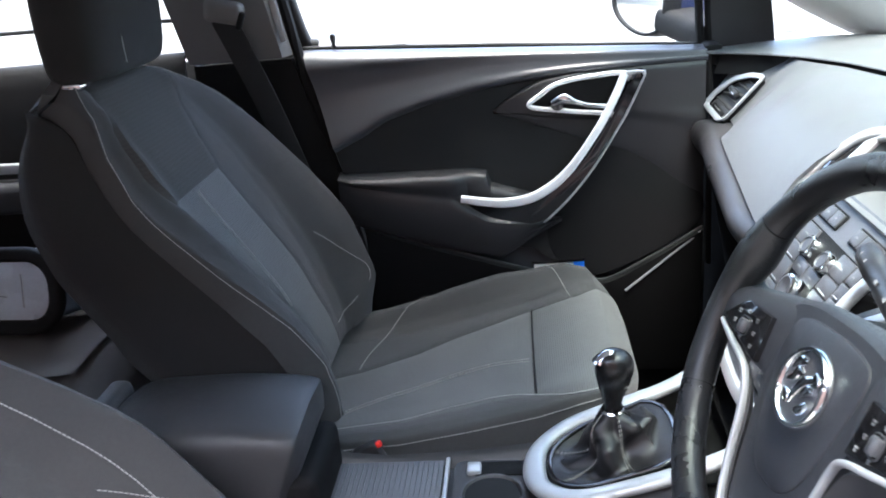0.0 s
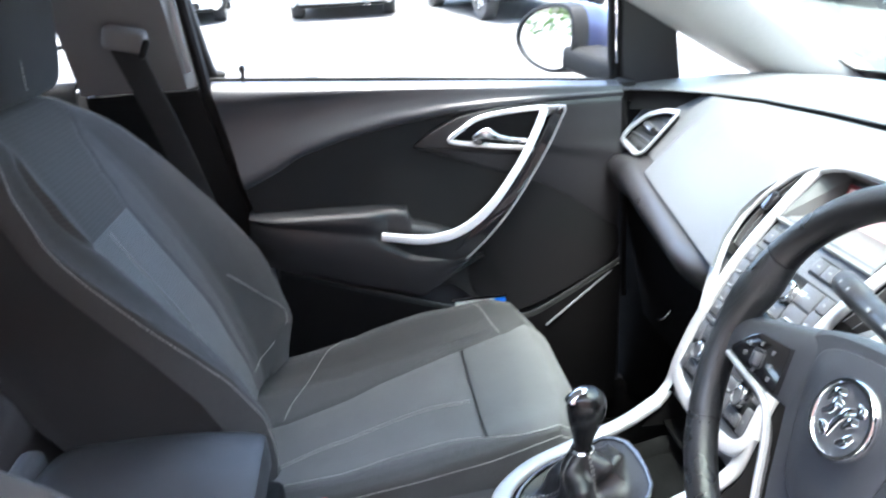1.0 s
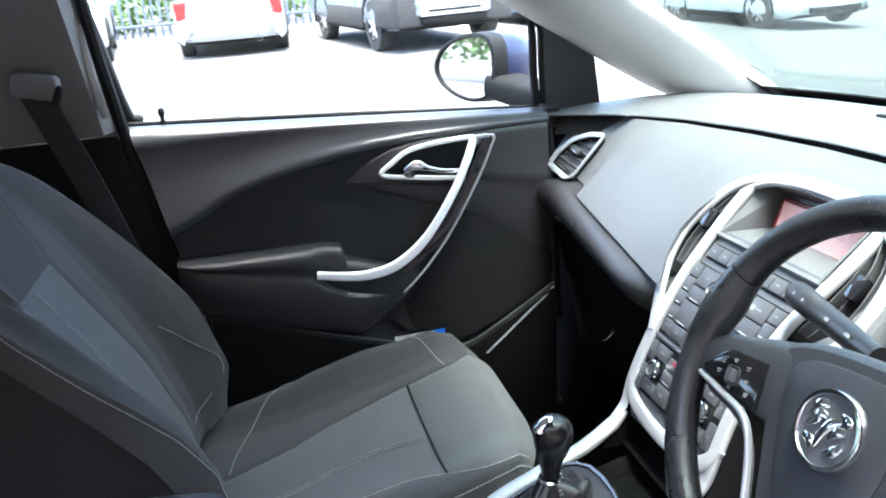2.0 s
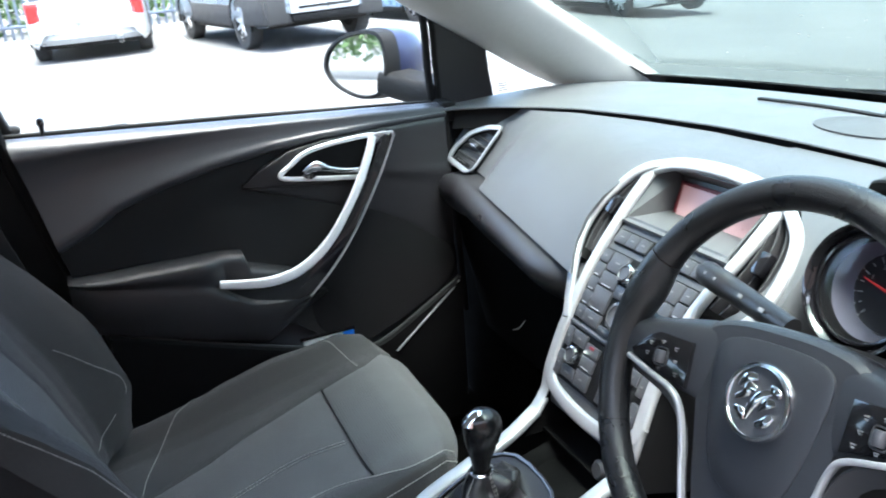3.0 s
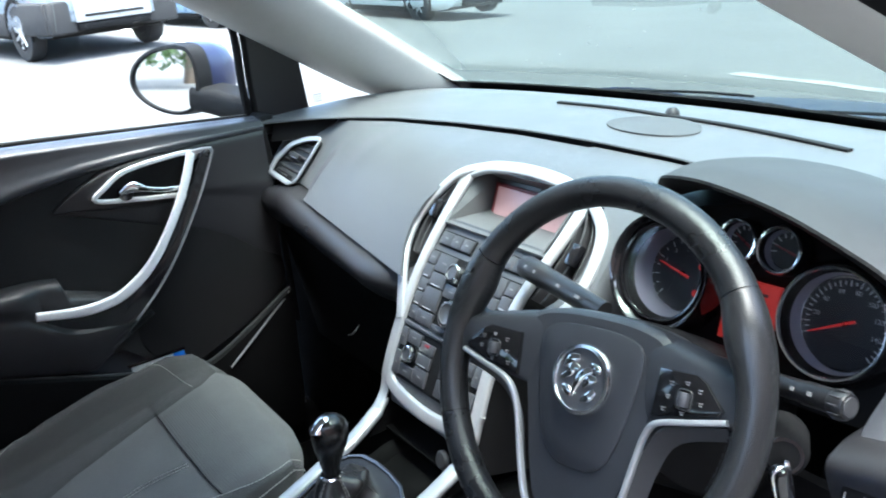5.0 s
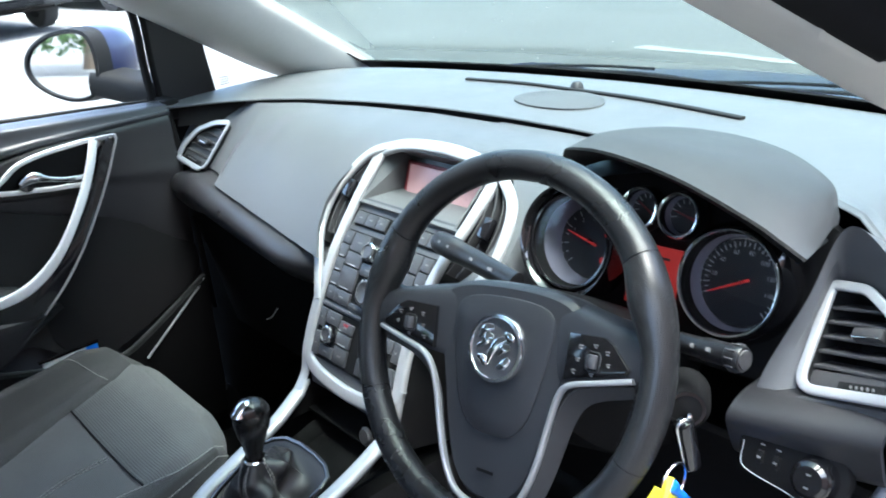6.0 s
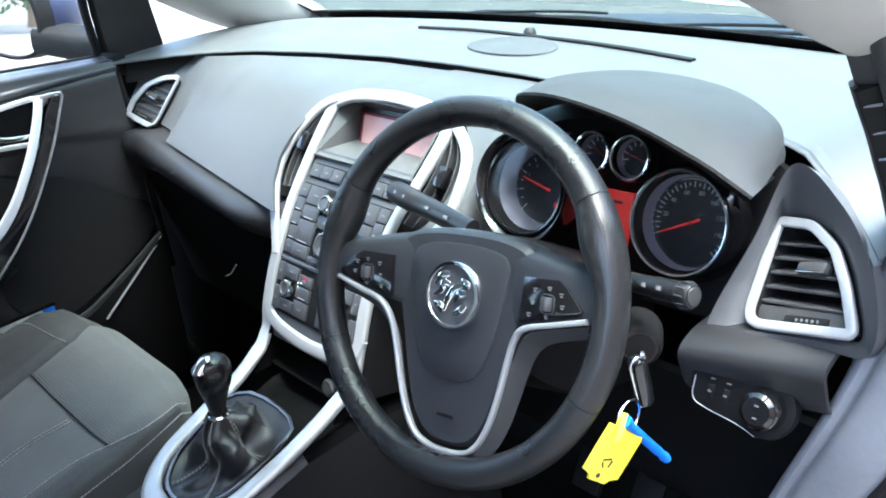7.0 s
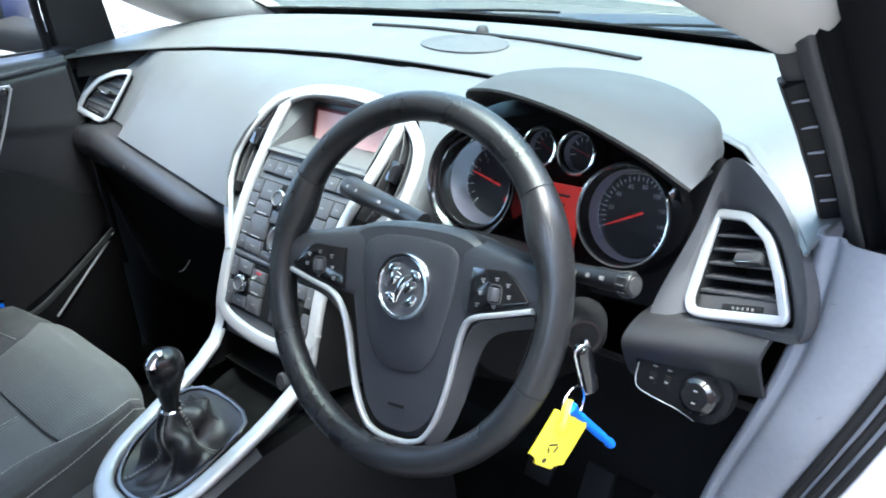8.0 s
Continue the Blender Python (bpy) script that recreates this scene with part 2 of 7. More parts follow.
def shell(bm, thickness):
    """Gives a sheet its thickness, behind its faces."""
    bmesh.ops.recalc_face_normals(bm, faces=bm.faces)
    bmesh.ops.solidify(bm, geom=bm.faces[:], thickness=thickness)
    return bm


def sweep(path, section, ups, closed=False, bm=None, scale=None):
    """A bar with a closed flat section (side, up) along a path; ups: up direction for each point, or one for all."""
    p = [Vector(q) for q in path]
    n = len(p)
    rows = []
    for i in range(n):
        a, b = (p[(i - 1) % n], p[(i + 1) % n]) if closed else (p[max(i - 1, 0)], p[min(i + 1, n - 1)])
        t = (b - a).normalized()
        up = Vector(ups[i] if len(ups) == n and not isinstance(ups[0], (int, float)) else ups)
        side = t.cross(up).normalized()
        up = side.cross(t).normalized()
        k = scale[i] if scale is not None else 1.0
        kx, ky = k if isinstance(k, (tuple, list, np.ndarray)) else (k, k)
        rows.append([p[i] + side * s * kx + up * u * ky for s, u in section])
    return net(rows, bm, close_u=closed, close_v=True, caps=not closed)


def round_section(w, h, r=None, n=3):
    """A rounded rectangle, w by h."""
    r = min(w, h) * 0.35 if r is None else r
    out = []
    for cx, cy, a0 in ((w / 2 - r, h / 2 - r, 0), (r - w / 2, h / 2 - r, 90), (r - w / 2, r - h / 2, 180), (w / 2 - r, r - h / 2, 270)):
        for k in range(n + 1):
            a = radians(a0 + 90 * k / n)
            out.append((cx + r * math.cos(a), cy + r * math.sin(a)))
    return out


def ring_section(r, n=12, squash=1.0):
    return [(r * math.cos(2 * math.pi * k / n), squash * r * math.sin(2 * math.pi * k / n)) for k in range(n)]


def tube(path, r, closed=False, n=10, bm=None, up=(0.0123, 0.021, 1.0), scale=None):
    return sweep(path, ring_section(r, n), up, closed, bm, scale)


def slab(outline, depth, frame_m=None, bevel=0.0, bm=None, seg=2):
    """A flat piece: an outline (u, v) in a plane, that reaches depth below it."""
    own = bmesh.new()
    top = [own.verts.new((u, v, 0)) for u, v in outline]
    low = [own.verts.new((u, v, -depth)) for u, v in outline]
    n = len(top)
    own.faces.new(top)
    own.faces.new(low[::-1])
    for i in range(n):
        own.faces.new((top[i], low[i], low[(i + 1) % n], top[(i + 1) % n]))
    if bevel:
        edges = [e for e in own.edges if all(abs(v.co.z) < 1e-9 for v in e.verts)]
        bmesh.ops.bevel(own, geom=edges, offset=bevel, segments=seg, profile=0.5, affect="EDGES")
    if frame_m:
        own.transform(frame_m)
    if bm is None:
        return own
    tmp = bpy.data.meshes.new("tmp")
    own.to_mesh(tmp)
    own.free()
    bm.from_mesh(tmp)
    bpy.data.meshes.remove(tmp)
    return bm


def plane_m(at, u, n):
    """A frame with its x along u and its z along n."""
    n = Vector(n).normalized()
    u = Vector(u)
    u = (u - n * u.dot(n)).normalized()
    v = n.cross(u)
    m = Matrix((u, v, n)).transposed().to_4x4()
    m.translation = Vector(at)
    return m


def box(sx, sy, sz, m=None, bevel=0.004, seg=2, bm=None):
    """A box with rounded edges, centred."""
    own = bmesh.new()
    bmesh.ops.create_cube(own, size=1)
    own.transform(Matrix.Diagonal((sx, sy, sz, 1)))
    if bevel:
        bmesh.ops.bevel(own, geom=own.edges[:], offset=min(bevel, 0.45 * min(sx, sy, sz)), segments=seg, profile=0.5, affect="EDGES")
    if m:
        own.transform(m)
    if bm is None:
        return own
    tmp = bpy.data.meshes.new("tmp")
    own.to_mesh(tmp)
    own.free()
    bm.from_mesh(tmp)
    bpy.data.meshes.remove(tmp)
    return bm


def lathe(profile, m=None, n=32, bm=None, close=False):
    """A body of turning round z from (radius, height) pairs."""
    own = bmesh.new()
    rows = [[(r * math.cos(2 * math.pi * k / n), r * math.sin(2 * math.pi * k / n), h) for k in range(n)] for r, h in profile]
    net(rows, own, close_u=close, close_v=True)
    bmesh.ops.remove_doubles(own, verts=own.verts, dist=1e-6)
    if m:
        own.transform(m)
    if bm is None:
        return own
    tmp = bpy.data.meshes.new("tmp")
    own.to_mesh(tmp)
    own.free()
    bm.from_mesh(tmp)
    bpy.data.meshes.remove(tmp)
    return bm


def stitches(path, ups, r=0.0008, length=0.0046, gap=0.0012, lift=0.0):
    """A row of short raised threads along a line."""
    bm = bmesh.new()
    p = np.array(path, float)
    d = np.r_[0, np.cumsum(np.linalg.norm(np.diff(p, axis=0), axis=1))]
    s = 0.0
    up = Vector(ups)
    while s + length < d[-1]:
        a, b = (Vector([np.interp(q, d, p[:, k]) for k in range(3)]) for q in (s, s + length))
        a, b = a + up * lift, b + up * lift
        sweep([a, (a + b) / 2 + up * r * 0.5, b], ring_section(r, 5), up, bm=bm)
        s += length + gap
    return bm


def rounded(pts, r=0.25, n=5):
    """A closed line through points in space with its corners rounded off; r: share of the shorter side."""
    p = [np.array(q, float) for q in pts]
    out = []
    for i in range(len(p)):
        a, b, c = p[i - 1], p[i], p[(i + 1) % len(p)]
        d = r * min(np.linalg.norm(a - b), np.linalg.norm(c - b))
        s, e = b + (a - b) / np.linalg.norm(a - b) * d, b + (c - b) / np.linalg.norm(c - b) * d
        for k in range(n + 1):
            t = k / n
            out.append((1 - t) ** 2 * s + 2 * t * (1 - t) * b + t * t * e)
    return np.array(out)


def interp(x, table):
    return float(np.interp(x, [t[0] for t in table], [t[1] for t in table]))


# ---------------------------------------------------------------- ground and car shell
def ground_z(x, y=0.0):
    """The car park is level under the car, rises gently towards the far bays and falls off ahead."""
    return 0.0315 * max(0.0, min(43.5, -x - 1.5)) - 0.058 * max(0.0, min(27.0, y - 3.0))


def make_ground():
    xs = [-400, -120, -60, -45] + [-44 + i for i in range(0, 47)] + [6, 12, 30, 120, 400]
    ys = [-400, -120, -40, -20, -10, -5, 0, 3, 5, 7, 9, 12, 16, 20, 30, 40, 120, 400]
    return net([[(x, y, ground_z(x, y)) for y in ys] for x in xs])


M["tarmac"] = mat("worn dry tarmac", (0.098, 0.096, 0.095), 0.9, vary=0.28, scale=0.6, grain=0.8, grain_scale=90, spec=0.3)
M["faint_line"] = mat("worn pale road paint", (0.24, 0.24, 0.23), 0.8, vary=0.35, scale=5, grain=0.4, grain_scale=120)
M["line"] = mat("worn white road paint", (0.62, 0.61, 0.58), 0.75, vary=0.3, scale=6, grain=0.4, grain_scale=120)
structure("ground", make_ground(), "tarmac", "pale worn tarmac of a car park", "ground")

# floor pan, sills and bulkhead of the car
structure("floor", box(1.46, 2.6, 0.05, pose(0, -0.65, 0.275), 0.01), "carpet", "black carpeted car floor", "car floor")
structure("bulkhead", net([[(x, 0.66, 0.98), (x, 0.62, 0.60), (x, 0.50, 0.31)] for x in (-0.74, 0.0, 0.74)]), "carpet", "black carpeted bulkhead under the dashboard", "bulkhead")
for sx, lab in ((-1, "black sill trim beside the passenger floor"), (1, "black sill trim beside the driver floor")):
    structure("sill", box(0.10, 2.5, 0.14, pose(sx * 0.74, -0.6, 0.33), 0.03, 3), "trim_low", lab, "sill")


def roof_rows(z_add, inset):
    rows = []
    for y, z, w in ((0.02, 1.375, 0.56), (-0.35, 1.445, 0.585), (-0.9, 1.46, 0.59), (-1.5, 1.43, 0.57), (-1.95, 1.36, 0.53)):
        rows.append([(w * u * inset, y, z + z_add - 0.05 * abs(u) ** 3) for u in (-1, -0.8, -0.5, 0, 0.5, 0.8, 1)])
    return rows


structure("headlining", shell(net(roof_rows(-0.03, 1.0)), 0.012), "lining", "pale grey fabric roof lining", "roof lining")
structure("roof", shell(net(roof_rows(0.0, 1.06)), 0.004), "paint_blue", "dark blue painted car roof", "car roof")

for sx in (-1, 1):
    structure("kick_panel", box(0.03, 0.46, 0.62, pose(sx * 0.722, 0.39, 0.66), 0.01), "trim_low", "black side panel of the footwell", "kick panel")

# rear of the cabin: tailgate and rear quarter panels, closed round the load space
structure("rear_wall", box(1.3, 0.06, 0.75, pose(0, -2.0, 0.70), 0.02), "trim_low", "black rear load space panel", "rear panel")
for sx in (-1, 1):
    structure("rear_quarter", box(0.07, 0.55, 0.85, pose(sx * 0.68, -1.75, 0.75), 0.02), "trim_low", "black rear quarter trim", "rear quarter")
    structure("rear_pillar", net([[(sx * 0.70, -1.35 - 0.3, 1.10), (sx * 0.58, -1.45, 1.40)], [(sx * 0.70, -2.0, 1.05), (sx * 0.55, -1.95, 1.34)]]), "pillar", "pale rear pillar trim", "pillar")

# pillar between the left-hand doors: upper trim with shade put into its grey, black lower trim
def b_pillar(sx):
    up = [[(sx * (0.685 - 0.12 * k), y0 - 0.02 * k + w, 1.075 + 0.32 * k) for w, y0 in ((-0.02, -0.845), (-0.008, -0.845), (0.18, -0.845), (0.195, -0.845))] for k in (0, 0.33, 0.66, 1.0)]
    for r in up:
        r[0] = (r[0][0] + sx * 0.05, r[0][1], r[0][2])
        r[3] = (r[3][0] + sx * 0.05, r[3][1], r[3][2])
    structure("pillar_trim", shell(net(up), 0.004), "pillar_shaded", "upper pillar trim with a belt slot, shade put into its grey", "pillar")
    low = [[(sx * x, y if y < -0.8 else interp(z, ((0.35, -0.50), (0.60, -0.525), (0.73, -0.547), (0.86, -0.576), (0.965, -0.598), (1.09, -0.640))) - 0.012, z) for x, y in ((0.74, -0.85), (0.672, -0.84), (0.676, -0.665), (0.71, -0.65))] for z in (1.073, 0.85, 0.6, 0.38)]
    structure("pillar_base", shell(net(low), 0.004), "trim_low", "black lower pillar trim", "pillar")


b_pillar(-1)
structure("pillar_backing", box(0.012, 0.50, 0.72, pose(-0.752, -0.68, 0.715), 0.003), "rubber", "black body panel behind the pillar trim", "pillar")

# door seal and bright edge along the left pillar
seal_path = spline([(-0.645, -0.66, 1.40), (-0.665, -0.645, 1.20), (-0.685, -0.63, 1.07), (-0.69, -0.60, 0.90), (-0.69, -0.56, 0.70), (-0.70, -0.52, 0.45)], 30)
structure("door_seal", tube(seal_path, 0.011, n=8), "rubber", "black rubber door seal along the pillar", "door seal")
edge_path = [(p[0] + 0.004, p[1] - 0.02, p[2]) for p in seal_path[:11]]
structure("pillar_edge", sweep(edge_path, round_section(0.012, 0.006), (1, 0, 0)), "silver", "pale edge of the pillar trim", "pillar")


# ---- windscreen pillars
def a_pillar():
    """Pale rounded trim from the dash corner up to the roof. Each row runs from the windscreen edge over to the side window edge."""
    rows = []
    for k in np.linspace(0, 1, 9):
        a = V(-0.7317, 0.6597, 1.003).lerp(V(-0.480, 0.055, 1.346), k)
        b = V(-0.778, 0.462, 1.006).lerp(V(-0.655, -0.030, 1.300), k)
        foot = max(0.0, 1 - k / 0.22) ** 2
        b = b + V(0.0, 0.040 * foot, -0.004 * foot)
        across = (b - a).normalized()
        out = across.cross(V(0.25, -0.60, 0.34)).normalized()
        if out.x < 0:
            out = -out
        d = (b - a).length
        row = [a + V(-0.02, 0.04, 0.0)]
        row += [a.lerp(b, f) + out * (0.20 * d * math.sin(math.pi * f) ** 0.8) for f in (0.0, 0.12, 0.28, 0.46, 0.64, 0.82, 0.94, 1.0)]
        row.append(b + V(-0.03, 0.02, 0.0))
        rows.append(row)
    return shell(net(smooth_net(rows, 24, 30)), 0.004)


structure("windscreen_pillar", a_pillar(), "pillar", "pale grey trim of the windscreen pillar, passenger side", "pillar")


def driver_pillar():
    """The driver's pillar stands nearer: its inner edge and its rear edge both climb to the roof."""
    rows, seal = [], []
    for t in np.linspace(-0.014, 0.30, 16):
        s = V(0.68, 0.09, 1.169) + V(-0.4255, -1, 0.638) * t
        r = V(0.72, -0.051, 1.233) + V(-0.40, -1, 0.625) * (t + 0.012)
        rs_ = r
        if t < 0:
            # the foot of the trim runs in behind the window frame
            r = r.lerp(s + V(0.035, 0.03, 0.0), min(1.0, -t / 0.015))
        mid_ = s.lerp(r, 0.5) + V(-0.010, -0.010, -0.004)
        rows.append([s + V(0.05, 0.10, 0.01), s + V(0.006, 0.02, 0.004), s, s.lerp(mid_, 0.5) + V(-0.003, -0.004, 0), mid_, mid_.lerp(r, 0.5) + V(-0.002, -0.005, 0), r, r + V(0.02, 0.03, 0.01)])
        r = rs_
        if t > -0.015:
            seal.append([r + V(-0.002, 0.012, 0.0), r + V(0.002, -0.006, 0.004), r + V(0.014, -0.014, 0.012), r + V(0.024, -0.004, 0.018), r + V(0.034, -0.016, 0.026), r + V(0.06, -0.010, 0.045), r + V(0.12, 0.0, 0.07)])
    return shell(net(smooth_net(rows, 24, 30)), 0.004), shell(net(smooth_net(seal, 20, 24)), 0.004)


trim_bm, seal_bm = driver_pillar()
structure("windscreen_pillar", trim_bm, "pillar", "pale grey trim of the windscreen pillar, driver side", "pillar")
structure("door_seal", seal_bm, "flock", "black rubber seal round the open driver doorway", "door seal")

# windscreen and its black border
def screen_rows(inset, lift=0.0):
    rows = []
    for k in (0, 0.33, 0.66, 1.0):
        row = []
        for u in np.linspace(-1, 1, 13):
            w = 0.765 - 0.205 * k - inset
            y = 0.765 - 0.74 * k - 0.075 * u * u + lift * 0.5
            z = 0.985 + 0.415 * k - 0.008 * u * u + lift
            row.append((w * u, y, z))
        rows.append(row)
    return rows


ws = structure("windscreen", net(smooth_net(screen_rows(0.0, 0.014), 10, 30)), "windscreen", "green tinted windscreen with specks of dirt", "windscreen")
ws.visible_shadow = False
# dried specks of dirt on the glass
speck_at, rng = smooth_net(screen_rows(0.0, 0.011), 40, 60), np.random.RandomState(8)
specks = bmesh.new()
for k in range(55):
    i_, j_ = rng.randint(4, 26), rng.randint(4, 56)
    p_ = np.array(speck_at[i_][j_])
    p_ = p_ + (np.array(speck_at[i_ + 1][j_]) - p_) * rng.uniform(0, 1) + (np.array(speck_at[i_][j_ + 1]) - p_) * rng.uniform(0, 1)
    d_ = rng.uniform(0.0007, 0.0022)
    box(d_ * rng.uniform(1, 2.2), d_, 0.0006, pose(p_[0], p_[1], p_[2], -29, 0, rng.uniform(-25, 25)), 0, bm=specks)
tagged(part("dirt_specks", specks, "speck"), "pale dried dirt specks on the windscreen glass", "dirt", "", "stuff")
border = [p for p in smooth_net(screen_rows(0.0, 0.004), 40, 40)]
structure("windscreen_edge", shell(net(border[:5]), 0.003), "rubber", "black lower border of the windscreen", "window border")
structure("windscreen_edge", shell(net([r[:2] for r in border]), 0.003), "rubber", "black side border of the windscreen", "window border")
structure("windscreen_edge", shell(net([r[-2:] for r in border]), 0.003), "rubber", "black side border of the windscreen", "window border")

# bonnet and wings ahead of the windscreen
def bonnet():
    rows = []
    for y, z, w in ((0.74, 0.965, 0.74), (0.95, 0.955, 0.76), (1.25, 0.915, 0.76), (1.55, 0.84, 0.70), (1.70, 0.76, 0.64), (1.76, 0.62, 0.6)):
        rows.append([(w * u, y - 0.04 * u * u, z - 0.05 * abs(u) ** 3 + 0.006 * math.cos(3 * u)) for u in np.linspace(-1, 1, 9)])
    return shell(net(smooth_net(rows, 24, 24)), 0.004)


bon = thing("car_bonnet", "dark blue painted bonnet ahead of the windscreen", "bonnet", (0, 0.74, 0.9))
part("panel", bonnet(), "paint_blue", bon)
for sx in (-1, 1):
    part("washer_jet", box(0.03, 0.022, 0.010, pose(sx * 0.30, 0.86, 0.968), 0.004), "rubber", bon, "small black washer jet")
    wing = [[(sx * (0.765 + 0.13 * u), y, z - 0.30 * u * u) for u in (0, 0.35, 0.7, 1.0)] for y, z in ((0.45, 0.99), (0.74, 0.955), (1.25, 0.90), (1.6, 0.80))]
    part("wing", shell(net(smooth_net(wing, 12, 10)), 0.004), "paint_blue", bon, "dark blue front wing")
for x0, x1 in ((-0.42, 0.10), (0.06, 0.56)):
    wi = thing("wiper", "black windscreen wiper lying at the foot of the glass", "wiper", (x0, 0.79, 0.99), "wipers")
    pts = [(x0 + (x1 - x0) * k, 0.80 + 0.05 * math.sin(3 * k) - 0.07 * ((x0 + (x1 - x0) * k) / 0.75) ** 2, 0.990 + 0.006 * k) for k in np.linspace(0, 1, 12)]
    part("blade", sweep(pts, round_section(0.008, 0.006), (0, 0, 1)), "rubber", wi)
    part("arm", sweep([(p[0], p[1] + 0.02, p[2] + 0.006) for p in pts[:8]], round_section(0.007, 0.005), (0, 0, 1)), "trim_low", wi)

# quarter window, passenger side
for sx in (-1, 1):
    qw = structure("quarter_window", net([[(sx * 0.800, 0.27, 1.0), (sx * 0.735, 0.255, 1.19)], [(sx * 0.80, 0.50, 0.99), (sx * 0.735, 0.262, 1.195)]]), "glass", "small triangular quarter window", "quarter window")
    qw.visible_shadow = False
bars = thing("glass_mark", "small printed mark on the quarter window glass", "glass marking", (-0.795, 0.30, 1.03))
for k, (w, dz) in enumerate(((0.030, 0.018), (0.034, 0.010), (0.026, 0.002), (0.034, -0.006))):
    part("printed_bar", box(0.0006, w * 0.7, 0.0016, pose(-0.7905 + 0.0003 * k, 0.325, 1.026 + dz * 0.6), 0), "trim", bars)


# ---------------------------------------------------------------- dashboard
CREASE = ((0, 0.375), (0.15, 0.372), (0.30, 0.35), (0.45, 0.312), (0.53, 0.272), (0.60, 0.218), (0.64, 0.165), (0.672, 0.118))
FOOT = ((0, 0.095), (0.14, 0.10), (0.45, 0.125), (0.60, 0.14), (0.672, 0.105))


def crease(x):
    if x > 0.45:
        return interp(x, ((0.45, 0.318), (0.53, 0.290), (0.573, 0.266), (0.616, 0.233), (0.664, 0.178), (0.703, 0.118), (0.718, 0.110)))
    return interp(abs(x), CREASE)


def face_row(x, top=1.0190, n=15):
    """The dash front from below the crease to the gap over the knee roll."""
    y0, y1 = crease(x) - 0.004, interp(abs(x), FOOT)
    z1 = 0.856 + 0.062 * (abs(x) / 0.66)
    out = []
    for k in np.linspace(0, 1, n):
        bulge = interp(abs(x), ((0, 0.055), (0.2, 0.053), (0.4, 0.036), (0.50, 0.012), (0.55, -0.008), (0.60, -0.022), (0.64, -0.016), (0.67, 0.0))) * math.sin(math.pi * k)
        out.append((x, y0 + (y1 - y0) * k - bulge * (0.10 if bulge > 0 else 0.35), top + (z1 - top) * k + bulge * 0.9))
    return out


dash = thing("dashboard", "dark grey soft plastic dashboard with a silver centre frame", "dashboard", (0, 0.4, 0.8))
xs = spline([(x,) for x in (-0.69, -0.672, -0.64, -0.6, -0.53, -0.45, -0.3, -0.15, 0, 0.15, 0.3, 0.45, 0.53, 0.6, 0.64, 0.672, 0.688, 0.700)], 68)[:, 0]
top_rows = []
for x in xs:
    yc, a = crease(x), min(1.0, abs(x) / 0.69)
    yb = 0.745 - 0.06 * a * a
    zc = 1.030 - 0.004 * a - 0.022 * min(1.0, max(0.0, (x - 0.580) / 0.06))
    th = 0.4 if x < 0.5 else 0.15
    row = [(x, yc + 0.030, zc - 0.014 * th), (x, yc + 0.010, zc - 0.012 * th), (x, yc + 0.001, zc - 0.008 * th), (x, yc + 0.002, zc - 0.003 * th), (x, yc + 0.010, zc)]
    for k in np.linspace(0.15, 1, 8):
        row.append((x, yc + 0.012 + (yb - yc - 0.012) * k, zc + 0.010 * math.sin(math.pi * k) - 0.030 * k ** 3))
    top_rows.append(row)
part("upper_pad", shell(net(top_rows), 0.003), "dash_top", dash, "grained pad under the windscreen")
# the panel stops at the silver arcs of the centre stack
ARC = ((0.0, 0.0), (0.34, 0.0), (0.4, 0.078), (0.46, 0.111), (0.52, 0.13), (0.6, 0.146), (0.7, 0.157), (0.8, 0.16), (0.9, 0.149), (1.0, 0.121))
ARC_R = ((0.0, 0.0), (0.34, 0.0), (0.4, 0.092), (0.46, 0.132), (0.52, 0.155), (0.6, 0.175), (0.7, 0.185), (0.8, 0.187), (0.9, 0.175), (1.0, 0.137))
LIM_R = ((0.0, 0.31), (0.36, 0.30), (0.44, 0.245), (0.52, 0.220), (0.70, 0.214), (1.0, 0.214))


def face_pt(x, k):
    row = face_row(x, n=31)
    a = min(int(k * 30), 29)
    p = V(*row[a]).lerp(V(*row[a + 1]), k * 30 - a)
    if x < -0.50:
        # the panel falls back to the plane of the end vent
        yv = 0.217 + 0.880 * (p.z - 0.975) + 0.53 * (x + 0.588) + 0.004
        d = yv - 0.55 * max(0.0, x + 0.585) - p.y
        p.y += 0.5 * (d + math.sqrt(d * d + 0.012 ** 2)) * min(1.0, (-0.50 - x) / 0.04)
    return p


ks = np.linspace(0, 1, 31)
part("front_panel", shell(net([[face_pt(-0.672 + (0.672 - interp(k, ARC)) * f, k) for f in np.linspace(0, 1, 46)] for k in ks]), 0.005), "dash", dash, "smooth grey panel before the passenger")
part("front_panel", shell(net([[face_pt(interp(k, ARC_R) + (interp(k, LIM_R) - interp(k, ARC_R)) * f, k) + V(0, interp(k, ((0, 0.005), (0.36, 0.005), (0.5, 0.022), (1, 0.026))), interp(k, ((0, -0.004), (0.5, 0.0)))) for f in np.linspace(0, 1, 20)] + [face_pt(interp(k, LIM_R), k) + V(0.006, 0.035, 0), face_pt(interp(k, LIM_R), k) + V(0.010, 0.10, -0.01)] for k in ks]), 0.005), "dash", dash, "smooth grey panel beside the gauges")


